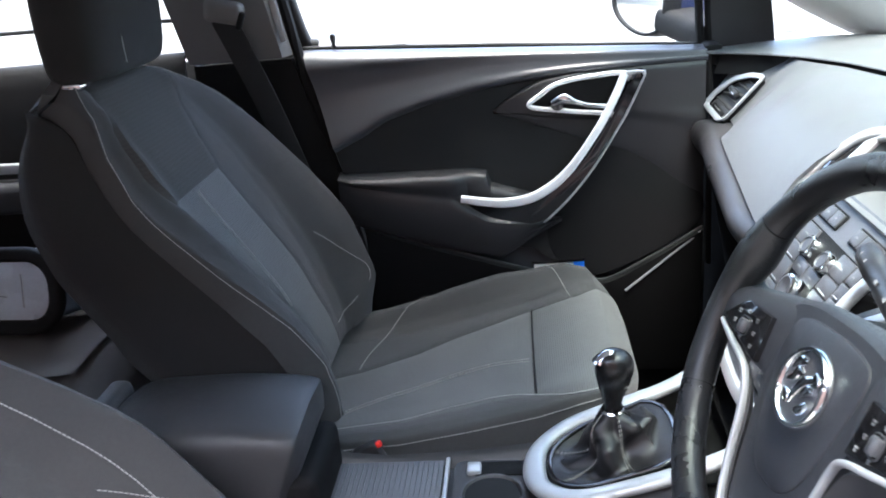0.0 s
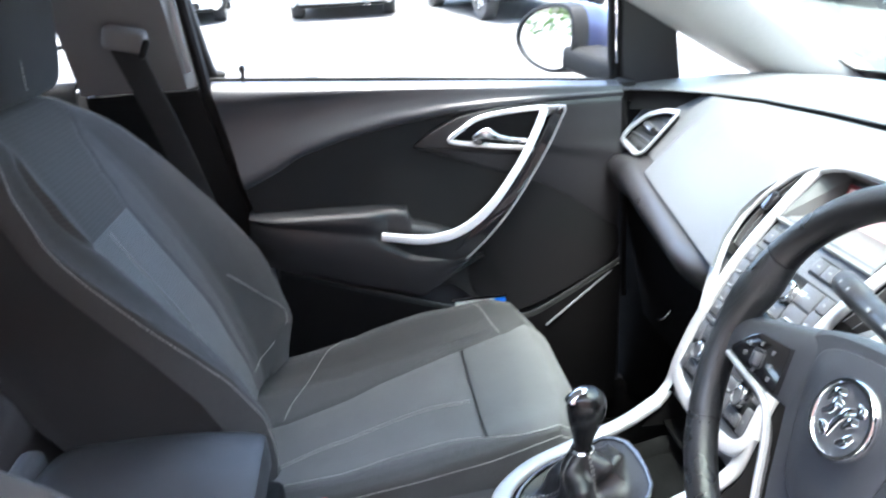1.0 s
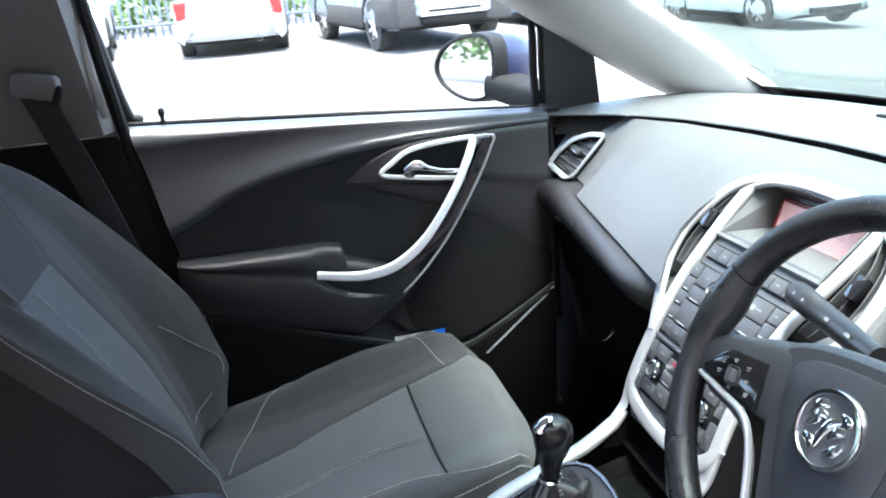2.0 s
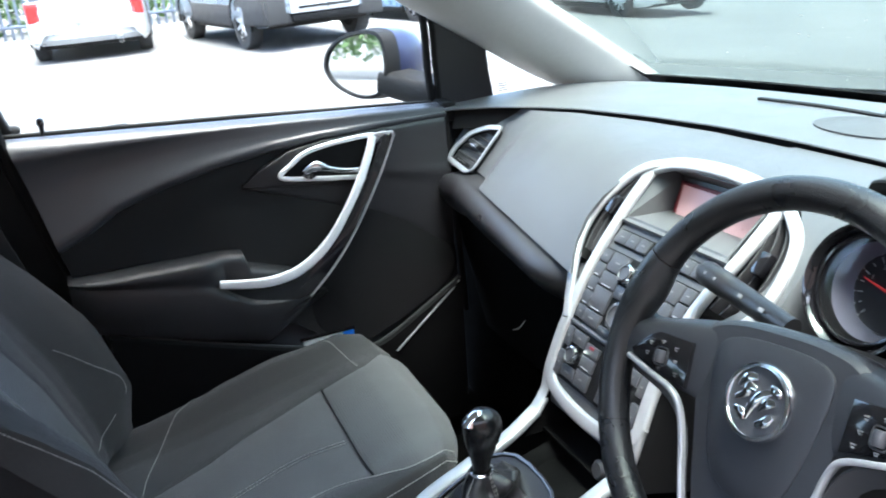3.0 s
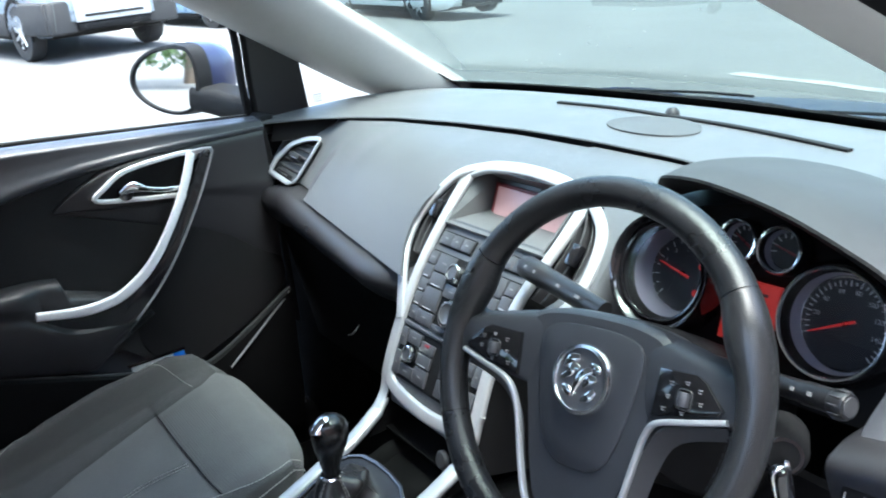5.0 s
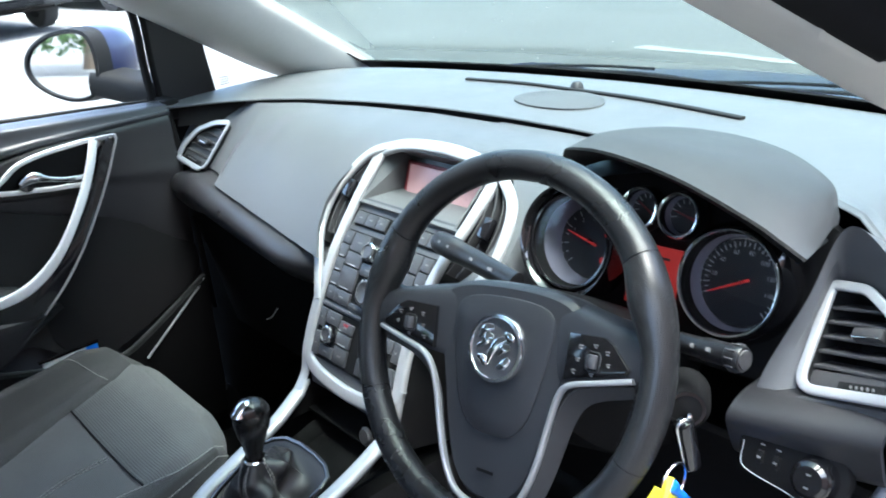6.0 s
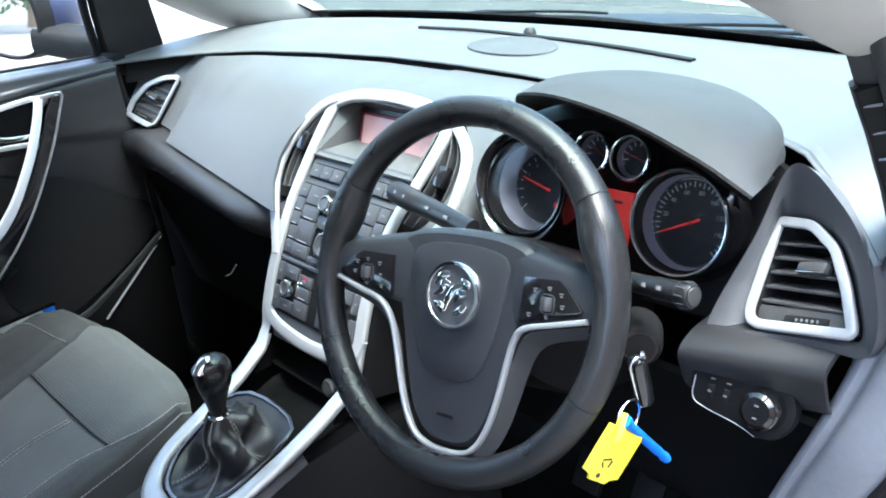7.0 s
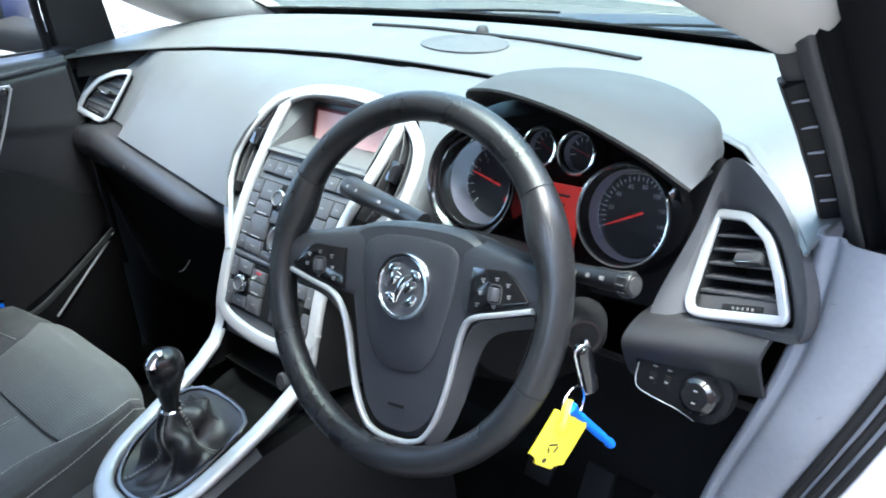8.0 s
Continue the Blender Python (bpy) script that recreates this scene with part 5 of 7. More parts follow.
emb = [[(-0.021, 0.008), (-0.014, 0.017), (-0.004, 0.020)], [(-0.022, -0.002), (-0.013, 0.004), (-0.010, 0.010), (-0.003, 0.009)], [(-0.008, -0.016), (-0.004, -0.004), (0.003, 0.006), (0.012, 0.011)],
       [(0.004, -0.006), (0.010, 0.001), (0.018, 0.004)], [(0.004, -0.018), (0.012, -0.014), (0.018, -0.007)], [(-0.020, -0.010), (-0.013, -0.012), (-0.010, -0.018)], [(0.010, 0.016), (0.017, 0.012), (0.020, 0.008)]]
for e in emb:
    pth = [(x, y - 0.004, bz + 0.001) for x, y in spline(e, 14)]
    part("badge_relief", sweep(pth, round_section(0.0090, 0.005, 0.002), (0, 0, 1), scale=[0.35 + 0.65 * math.sin(math.pi * (k + 1) / 16) for k in range(14)]), "chrome", sw, local=True)

for sx in (-1, 1):
    # spoke arm between hub and rim
    rows = []
    for x, yt, yb, dz in ((0.062, 0.047, -0.024, -0.015), (0.095, 0.042, -0.020, -0.0085), (0.125, 0.036, -0.013, -0.004), (0.150, 0.032, -0.007, -0.001), (0.166, 0.042, -0.018, 0.0)):
        rows.append([(sx * x, yb, -0.016 + dz), (sx * x, yb, 0.004 + dz), (sx * x, yb + 0.005, 0.009 + dz), (sx * x, (yt + yb) / 2, 0.011 + dz), (sx * x, yt - 0.010, 0.010 + dz), (sx * x, yt, 0.004 + dz), (sx * x, yt + 0.006, -0.014 + dz)])
    part("spoke", net(smooth_net(rows, 16, 18), close_v=True, caps=True), "airbag", sw, "grey black spoke", local=True)
    o = [(sx * 0.082, 0.025), (sx * 0.120, 0.026), (sx * 0.130, 0.021), (sx * 0.149, 0.003), (sx * 0.145, -0.002), (sx * 0.080, -0.017)]
    lean = pose(0, 0, -0.0040, 0, -6.6 * sx, 0)
    pod = part("switch_pod", slab(o if sx > 0 else o[::-1], 0.006, lean, 0.0015), "gloss", sw, "black switch block", local=True)
    part("roller", lathe([(0, 0.006), (0.0045, 0.006), (0.0052, 0.004), (0.0052, -0.004), (0.0045, -0.006), (0, -0.006)], lean @ pose(sx * 0.112, 0.004, 0.0010, 90, 0, 0), 16), "key_cap", pod, local=True)
    for px, py, tall in ((0.097, 0.0145, 0.0052), (0.095, 0.003, 0.0040), (0.092, -0.008, 0.0048), (0.113, 0.0175, 0.0040), (0.112, -0.0075, 0.0036), (0.1265, 0.0135, 0.0048), (0.1285, 0.0035, 0.0044)):
        part("symbol", box(0.0046, 0.0012, 0.0006, lean @ pose(sx * px, py + tall * 0.24, 0.0004, 0, 0, 4), 0), "mark", pod, local=True)
        part("symbol", box(0.0030, 0.0012, 0.0006, lean @ pose(sx * px, py - tall * 0.24, 0.0004, 0, 0, -6), 0), "mark", pod, local=True)
    part("roller_frame", sweep([lean @ V(sx * 0.112 + a, 0.004 + b, 0.0006) for a, b in round_section(0.0150, 0.0165, 0.004)], round_section(0.0014, 0.0014), (0, 0, 1), True), "trim", pod, local=True)
    # silver trim under the spoke and down the hub
    pth = spline([(sx * 0.152, -0.005, 0.009), (sx * 0.120, -0.013, 0.010), (sx * 0.090, -0.021, 0.009), (sx * 0.078, -0.034, 0.005), (sx * 0.070, -0.058, 0.001), (sx * 0.061, -0.095, -0.002), (sx * 0.050, -0.127, -0.004), (sx * 0.036, -0.147, -0.005), (sx * 0.018, -0.1545, -0.005), (0, -0.156, -0.005)], 40)
    part("silver_trim", sweep(pth, round_section(0.0052, 0.007, 0.002), (0, 0, 1)), "spoke_silver", sw, "satin silver spoke trim", local=True)
    # dark web beside the lower spoke
    web = [[(sx * 0.150, -0.010, 0.004), (sx * 0.096, -0.024, 0.004), (sx * 0.074, -0.052, -0.002), (sx * 0.063, -0.095, -0.005), (sx * 0.051, -0.129, -0.007), (sx * 0.036, -0.152, -0.008)], [(sx * 0.152, -0.020, -0.006), (sx * 0.106, -0.034, -0.008), (sx * 0.086, -0.060, -0.014), (sx * 0.074, -0.102, -0.016), (sx * 0.062, -0.134, -0.016), (sx * 0.046, -0.158, -0.012)]]
    part("lower_web", shell(net(smooth_net(web, 3, 16)), 0.004), "trim", sw, "dark bevel beside the silver trim", local=True)
part("lower_spoke", box(0.08, 0.022, 0.014, pose(0, -0.166, -0.014), 0.006), "trim_low", sw, local=True)

col = thing("steering_column", "dark grey steering column cover with stalks and ignition", "steering column", (0.369, 0.1, 0.88))
rows = []
for d, wv, hu, hl in ((-0.035, 0.055, 0.045, 0.050), (-0.055, 0.075, 0.052, 0.075), (-0.10, 0.085, 0.055, 0.095), (-0.16, 0.090, 0.052, 0.105), (-0.24, 0.090, 0.04, 0.10)):
    row = []
    for k in range(24):
        a = 2 * math.pi * k / 24
        c, s = math.cos(a), math.sin(a)
        f = 1 / max(abs(c), abs(s)) ** 0.6
        row.append(tuple(WM @ pose(0, 0, 0, 0, 0, -6) @ V(wv * c * f, (hu if s > 0 else hl) * s * f, d)))
    rows.append(row)
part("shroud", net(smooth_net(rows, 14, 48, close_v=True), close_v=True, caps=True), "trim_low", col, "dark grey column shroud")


def stalk(a, b, r, up, marks):
    a, b = V(*a), V(*b)
    st = part("stalk", sweep([a.lerp(b, k) for k in (0, 0.25, 0.5, 0.70, 0.71, 0.90, 0.96, 1.0)], ring_section(r, 20, 0.8), up, scale=[0.9, 0.95, 1.0, 1.02, 1.12, 1.12, 1.10, 0.95]), "stalk", col, "black control stalk")
    d = (b - a).normalized()
    n = Vector(up)
    n = (n - d * n.dot(d)).normalized()
    for k, w_ in marks:
        part("symbol", box(w_ * 0.6, 0.0036, 0.0008, plane_m(a.lerp(b, k) + n * r * 0.9, d, n), 0), "mark", st)
    return st


stalk((0.292, 0.105, 0.938), (0.120, 0.139, 0.936), 0.0130, (0, -0.8, 0.6), ((0.22, 0.014), (0.45, 0.012), (0.76, 0.007), (0.88, 0.006)))
st = stalk((0.450, 0.085, 0.945), (0.587, 0.066, 0.968), 0.0086, (0, -0.85, 0.5), ((0.55, 0.006), (0.66, 0.006), (0.78, 0.008)))
tip = plane_m((0.580, 0.0665, 0.9665), (0, 0, 1), (0.98, -0.14, 0.17)) @ Matrix.Scale(0.88, 4)
part("tip_ring", lathe([(0.0, -0.008), (0.0115, -0.008), (0.0125, -0.005), (0.0125, 0.005), (0.0110, 0.008), (0, 0.008)], tip, 24), "stalk", st, "ribbed stalk end")
part("tip_disc", lathe([(0.0090, 0.0084), (0.0085, 0.0092), (0, 0.0095)], tip, 24), "trim", st)
for k in range(10):
    part("tip_rib", box(0.003, 0.002, 0.010, tip @ pose(0, 0, 0, 0, 0, 36 * k) @ pose(0.0122, 0, 0), 0.0008), "trim", st)
ig = part("ignition_lock", lathe([(0, 0.012), (0.015, 0.012), (0.0175, 0.010), (0.0215, 0.002), (0.025, -0.03)], plane_m((0.530, 0.070, 0.900), (0, 0, 1), (0.62, -0.75, 0.22)), 32), "trim_low", col, "ignition lock")
part("lock_ring", lathe([(0.013, 0.0125), (0.016, 0.0125), (0.0165, 0.010)], plane_m((0.530, 0.070, 0.900), (0, 0, 1), (0.62, -0.75, 0.22)), 32), "gloss", ig)

keys = thing("car_keys", "car key in the ignition with yellow and blue plastic tags", "keys", (0.548, 0.045, 0.90))
km = plane_m((0.549, 0.045, 0.888), (0, -0.2, 1), (0.95, -0.3, 0))
part("key_blade", box(0.03, 0.010, 0.004, plane_m((0.541, 0.058, 0.901), (0.62, -0.75, 0.22), (0.7, 0.6, 0)), 0.001), "chrome", keys)
part("key_head", slab([tuple(p) for p in round_section(0.052, 0.015, 0.006)], 0.012, km @ pose(-0.008, 0, 0.006), 0.003), "gloss", keys, "black key head")
part("key_edge", sweep([km @ V(x, y, 0.0) for x, y in [(a - 0.008, b) for a, b in round_section(0.053, 0.016, 0.006)]], round_section(0.003, 0.003), (1, 0, 0), True), "chrome", keys)
ring = [(0.551, 0.024 + 0.0165 * math.cos(a), 0.856 + 0.0165 * math.sin(a)) for a in np.linspace(0, 2 * math.pi, 33)[:-1]]
part("key_ring", tube(ring, 0.0011, True, 6, up=(1, 0, 0)), "chrome", keys, "steel split ring")
o = [(-0.024, 0.024), (0.020, 0.024), (0.022, 0.020), (0.022, -0.020), (0.012, -0.023), (0.010, -0.028), (-0.012, -0.028), (-0.014, -0.023), (-0.024, -0.021)]
tm = plane_m((0.553, 0.000, 0.832), (0, 0.707, -0.60), (0.96, -0.28, 0.0))
tag = part("yellow_tag", slab(o, 0.0022, tm, 0.0006), "yellow", keys, "yellow plastic tag with a hand written mark")
for x, y, w_, a in ((-0.004, -0.006, 0.010, 20), (0.002, -0.009, 0.007, 80), (-0.006, -0.012, 0.006, -50)):
    part("ink_bar", box(w_, 0.0016, 0.0004, tm @ pose(x, y, 0.0003, 0, 0, a), 0), "ink", tag)
part("tag_hole", lathe([(0, 0.0003), (0.0026, 0.0003)], tm @ pose(-0.004, -0.022, 0), 14), "ink", tag)
part("blue_tag", tube(spline([(0.556, 0.012, 0.862), (0.557, 0.030, 0.838), (0.557, 0.052, 0.810), (0.557, 0.074, 0.782)], 16), 0.0045, n=10, scale=[1.35, 1.35, 0.8] + [1.0] * 10 + [0.8, 1.15, 1.0]), "blue", keys, "blue plastic tag")
part("yellow_tie", tube(spline([(0.552, 0.016, 0.866), (0.556, 0.004, 0.852), (0.555, 0.000, 0.845)], 8), 0.0045, n=8), "yellow", keys)
# column and pedals stay in the dark footwell
ped = thing("pedals", "black pedals in the dark footwell", "pedals", (0.38, 0.35, 0.42))
for x in (0.26, 0.36, 0.47):
    part("pedal", box(0.05, 0.012, 0.065, pose(x, 0.33, 0.44, -30), 0.004), "rubber", ped)
    part("pedal_arm", box(0.014, 0.015, 0.22, pose(x, 0.40, 0.54, -25), 0.003), "trim_low", ped)


# ---------------------------------------------------------------- passenger door
door = thing("passenger_door", "closed dark grey passenger door with a silver pull handle", "car door", (-0.68, -0.25, 0.4))


def front_y(z):
    return interp(z, ((0.35, 0.15), (0.69, 0.143), (0.87, 0.137), (0.91, 0.136), (1.03, 0.121)))


def rear_y(z):
    return interp(z, ((0.35, -0.50), (0.60, -0.525), (0.73, -0.547), (0.86, -0.576), (0.965, -0.598), (1.09, -0.625)))


def belt_z(y):
    return 1.0295 - 0.066 * (y - 0.13)


# main panel with a rolled upper edge
rows = []
for f in np.linspace(0, 1, 40):
    row = []
    for z, x in ((0.35, -0.700), (0.50, -0.690), (0.60, -0.678), (0.75, -0.680), (0.86, -0.690), (0.94, -0.694), (0.98, -0.696), (1.005, -0.698), (1.018, -0.700), (1.024, -0.702), (1.026, -0.712), (1.022, -0.722)):
        y = rear_y(z) + (front_y(z) - rear_y(z)) * f
        lift = (belt_z(y) - 1.030) * min(1, max(0, (z - 0.75) / 0.25))
        row.append((x, y, z + lift))
    rows.append(row)
part("panel", shell(net(smooth_net(rows, 40, 40)), 0.006), "door_trim", door, "dark grained door panel")
# cloth insert, a curved field that rises to the front
up_line = spline([(-0.588, 0.905), (-0.474, 0.951), (-0.359, 0.981), (-0.255, 1.000), (-0.18, 1.009), (-0.12, 1.012)], 22)
lo_line = [(-0.255, 0.944), (-0.178, 0.919), (-0.072, 0.878), (0.035, 0.820), (0.126, 0.768)]
outline = list(up_line) + list(spline(lo_line, 20)) + [(0.128, 0.69), (0.02, 0.62), (-0.06, 0.588), (-0.12, 0.588), (-0.20, 0.66), (-0.26, 0.66), (-0.54, 0.735), (-0.57, 0.83)]
DM = Matrix(((0, 0, 1, 0), (1, 0, 0, 0), (0, 1, 0, 0), (0, 0, 0, 1)))
dm = lambda x: pose(x, 0, 0) @ DM
part("cloth_insert", slab([tuple(p) for p in outline], 0.008, dm(-0.6650), 0.003), "door_cloth", door, "black cloth insert")
# added panel that darkens the front of the cloth as shade would
shade_o = spline([(-0.165, 0.715), (-0.110, 0.775), (-0.060, 0.862), (-0.020, 0.858), (0.045, 0.820), (0.128, 0.765), (0.130, 0.69), (0.05, 0.640), (-0.04, 0.600), (-0.10, 0.592), (-0.160, 0.640)], 60, True)
part("shade_panel", slab([tuple(p) for p in shade_o], 0.006, dm(-0.6640), 0.002), "flank", door, "added panel ahead of the pull handle, shade put into its black")
# upper panel: rolled at the glass, hollow below, with a soft fold over the cloth
FOLD = ((-0.62, 0.884), (-0.53, 0.921), (-0.479, 0.948), (-0.392, 0.973), (-0.293, 0.993), (-0.193, 1.006), (-0.109, 1.012), (0.0, 1.015), (0.136, 1.016))
rows = []
for f in np.linspace(0, 1, 40):
    y = -0.600 + 0.740 * f
    zb, zc = belt_z(y) + 0.004, interp(y, FOLD)
    zc = min(zc, zb - 0.014)
    hgt, deep = zb - zc, min(0.012, 0.10 * (zb - zc))
    rows.append([(-0.672, y, zc - 0.012), (-0.660, y, zc - 0.006), (-0.6545, y, zc + 0.001), (-0.6555, y, zc + 0.06 * hgt + 0.004), (-0.658 - 0.5 * deep, y, zc + 0.28 * hgt), (-0.659 - deep, y, zc + 0.52 * hgt),
                 (-0.661 - 0.8 * deep, y, zc + 0.72 * hgt), (-0.667, y, zc + 0.86 * hgt), (-0.678, y, zc + 0.96 * hgt), (-0.694, y, zb + 0.002), (-0.714, y, zb)])
for k, row in enumerate(rows):
    # the rear edge leans with the pillar
    f = k / 39
    rows[k] = [(x, y + (rear_y(z) + 0.600) * (1 - f), z) for x, y, z in row]
part("upper_panel", shell(net(smooth_net(rows, 60, 40)), 0.004), "door_trim", door, "soft grey upper panel with a rolled top")
# raised field that carries the opener and runs on into the dash roll; its shade is put into the colour
F_TOP = ((-0.262, 0.9435), (-0.23, 0.9694), (-0.1734, 0.9965), (-0.1086, 1.008), (0.0, 1.012), (0.14, 1.016))
F_RIDGE = ((-0.262, 0.942), (-0.20, 0.936), (-0.10, 0.924), (0.0, 0.926), (0.105, 0.912), (0.16, 0.905))
F_LOW = ((-0.262, 0.9405), (-0.2086, 0.9206), (-0.11, 0.8813), (-0.015, 0.8441), (0.038, 0.8109), (0.103, 0.7536), (0.16, 0.715))
rows = []
for y in np.linspace(-0.262, 0.136, 34):
    zt, zr, zl = interp(y, F_TOP), interp(y, F_RIDGE), interp(y, F_LOW)
    out = -0.6545 + 0.010 * max(0.0, (y + 0.01) / 0.15) ** 1.5
    tip = min(1.0, (y + 0.262) / 0.05) ** 0.6
    out = -0.664 + (out + 0.664) * tip
    flat = -0.664 + 0.0105 * tip
    rows.append([(-0.670, y, zt + 0.002), (-0.662, y, zt), (flat, y, zt - 0.05 * (zt - zl)), (flat, y, zt + 0.45 * (zr - zt)), (0.55 * flat + 0.45 * out, y, zt + 0.80 * (zr - zt)), (out, y, zr),
                 (out - 0.004, y, zr + 0.16 * (zl - zr)), (0.6 * out - 0.4 * 0.666, y, zr + 0.40 * (zl - zr)), (-0.662, y, zr + 0.80 * (zl - zr)), (-0.6665, y, zl)])
part("opener_field", shell(net(smooth_net(rows, 50, 40)), 0.003), "field", door, "raised field round the opener, shade put into its dark colour")
# opener recess, bezel and lever
bz = spline([(-0.192, 0.951), (-0.170, 0.972), (-0.136, 0.991), (-0.069, 1.000), (-0.006, 0.999), (-0.012, 0.965), (-0.032, 0.930), (-0.080, 0.932), (-0.124, 0.938)], 60, True)
part("opener_recess", slab([tuple(p) for p in bz], 0.004, dm(-0.6490), 0.001), "trim_low", door, "black opener recess")
part("opener_bezel", sweep([(-0.6475, y, z) for y, z in bz], round_section(0.009, 0.008, 0.003), (1, 0, 0), True), "silver_lit", door, "satin silver bezel")
lv = spline([(-0.150, 0.955), (-0.128, 0.964), (-0.108, 0.957), (-0.080, 0.948), (-0.036, 0.942)], 24)
part("opener_lever", sweep([(-0.640 + 0.006 * math.sin(3 * k / 23), y, z) for k, (y, z) in enumerate(lv)], round_section(0.013, 0.009, 0.004), (1, 0, 0), scale=[0.6 + 0.9 * math.exp(-((k - 6) / 5) ** 2) if k < 12 else 0.75 for k in range(24)]), "chrome", door, "chrome opening lever")
part("lever_hub", lathe([(0, 0.010), (0.012, 0.009), (0.015, 0.0)], plane_m((-0.648, -0.140, 0.953), (0, 1, 0), (1, 0, 0)), 20), "gloss", door)
# pull handle: silver face and glossy black side
pull = spline([(-0.335, 0.786), (-0.285, 0.777), (-0.242, 0.774), (-0.195, 0.782), (-0.150, 0.808), (-0.110, 0.848), (-0.063, 0.912), (-0.032, 0.965), (-0.014, 1.000)], 60)
part("pull_silver", sweep([(-0.612 - 0.030 * max(0, (k - 35) / 24) ** 1.4 - 0.004 * max(0, (14 - k) / 14), y, z) for k, (y, z) in enumerate(pull)], round_section(0.0185, 0.012, 0.005), (1, 0, 0), scale=[(0.8 + 0.25 * math.sin(math.pi * k / 40) if k < 40 else 0.8, 1) for k in range(60)]), "silver_lit", door, "satin silver pull handle")
blk = spline([(-0.325, 0.776), (-0.242, 0.764), (-0.180, 0.775), (-0.100, 0.840), (-0.050, 0.910), (-0.005, 0.990), (0.020, 1.002), (-0.020, 0.925), (-0.080, 0.830), (-0.130, 0.770), (-0.178, 0.726), (-0.245, 0.731), (-0.300, 0.752)], 80, True)
part("pull_back", slab([tuple(p) for p in blk], 0.050, dm(-0.6240), 0.006, seg=3), "gloss", door, "glossy black side of the pull handle")
ed = spline([(0.022, 1.002), (-0.018, 0.922), (-0.078, 0.828), (-0.128, 0.768), (-0.176, 0.724)], 30)
part("pull_edge", sweep([(-0.623, y, z) for y, z in ed], round_section(0.004, 0.004), (1, 0, 0)), "silver", door, "thin silver line")
part("pull_cap", sweep([(-0.643, -0.010, 1.001), (-0.636, 0.006, 1.003), (-0.625, 0.021, 1.003)], round_section(0.009, 0.007, 0.002), (1, 0, 0)), "silver", door, "satin silver end of the pull handle")
# armrest: a shelf with a notch before the pull handle, over a panel that runs down to the pocket
A_TOP = ((-0.580, 0.836), (-0.50, 0.834), (-0.32, 0.832), (-0.284, 0.826), (-0.276, 0.800), (-0.20, 0.775), (-0.140, 0.732))
A_FOLD = ((-0.580, 0.828), (-0.545, 0.820), (-0.345, 0.786), (-0.323, 0.777), (-0.288, 0.751), (-0.184, 0.725), (-0.140, 0.722))
A_LOW = ((-0.580, 0.748), (-0.535, 0.731), (-0.387, 0.680), (-0.2636, 0.648), (-0.20, 0.690), (-0.140, 0.722))
rows = []
for y in sorted(list(np.linspace(-0.580, -0.140, 30)) + [-0.284, -0.280, -0.276]):
    zt, zf, zl = (interp(y, q) for q in (A_TOP, A_FOLD, A_LOW))
    x = interp(y, ((-0.580, -0.640), (-0.55, -0.622), (-0.50, -0.614), (-0.30, -0.612), (-0.22, -0.620), (-0.140, -0.650)))
    b = x - 0.020 * min(1.0, max(0.0, (y + 0.345) / 0.02))
    rows.append([(-0.675, y, zt + 0.004), (b - 0.012, y, zt), (b, y, zt - min(0.010, 0.3 * (zt - zf))), (b, y, zt + 0.6 * (zf - zt)), (b - 0.006, y, zf), (x - 0.001, y, zf + 0.14 * (zl - zf)),
                 (x - 0.001, y, zf + 0.45 * (zl - zf)), (x - 0.010, y, zf + 0.80 * (zl - zf)), (-0.634, y, zl), (-0.664, y, zl - 0.006)])
part("armrest", net([spline(r, 26) for r in rows]), "field", door, "dark armrest")
# lower pocket, its edge and a bright strip
pk = spline([(-0.535, 0.729), (-0.387, 0.677), (-0.251, 0.632), (-0.15, 0.602), (-0.090, 0.590), (-0.047, 0.592), (0.021, 0.626), (0.131, 0.690)], 50)
rows = [[(-0.640, y, z), (-0.634, y, z - 0.006), (-0.636, y, z - 0.03), (-0.655, y, 0.45), (-0.675, y, 0.36)] for y, z in pk]
part("pocket", shell(net(rows), 0.004), "trim_low", door, "black door pocket")
part("pocket_edge", sweep([(-0.638, y, z + 0.001) for y, z in pk], round_section(0.007, 0.006), (1, 0, 0)), "trim", door)
part("bright_strip", sweep([(-0.630, -0.020, 0.566), (-0.630, 0.05, 0.622), (-0.632, 0.128, 0.684)], round_section(0.0045, 0.003), (1, 0, 0)), "silver", door, "thin bright strip")
part("lock_pin", lathe([(0.007, 0.0), (0.006, 0.004), (0.0035, 0.006), (0.0035, 0.018), (0.005, 0.021), (0.005, 0.027), (0.003, 0.030), (0, 0.0305)], pose(-0.708, -0.566, 1.072) @ Matrix.Scale(1.25, 4), 16), "gloss", door, "black lock pin")
part("glass_seal", sweep([(-0.722, -0.63, 1.084), (-0.722, -0.25, 1.060), (-0.722, 0.15, 1.030)], round_section(0.012, 0.010), (0, 0, 1)), "rubber", door, "black seal along the glass")
gl = part("window_glass", net([[(-0.735, -0.63, 1.06), (-0.66, -0.64, 1.36)], [(-0.745, 0.15, 1.02), (-0.66, 0.06, 1.36)]]), "glass", door, "clear side window")
gl.visible_shadow = False
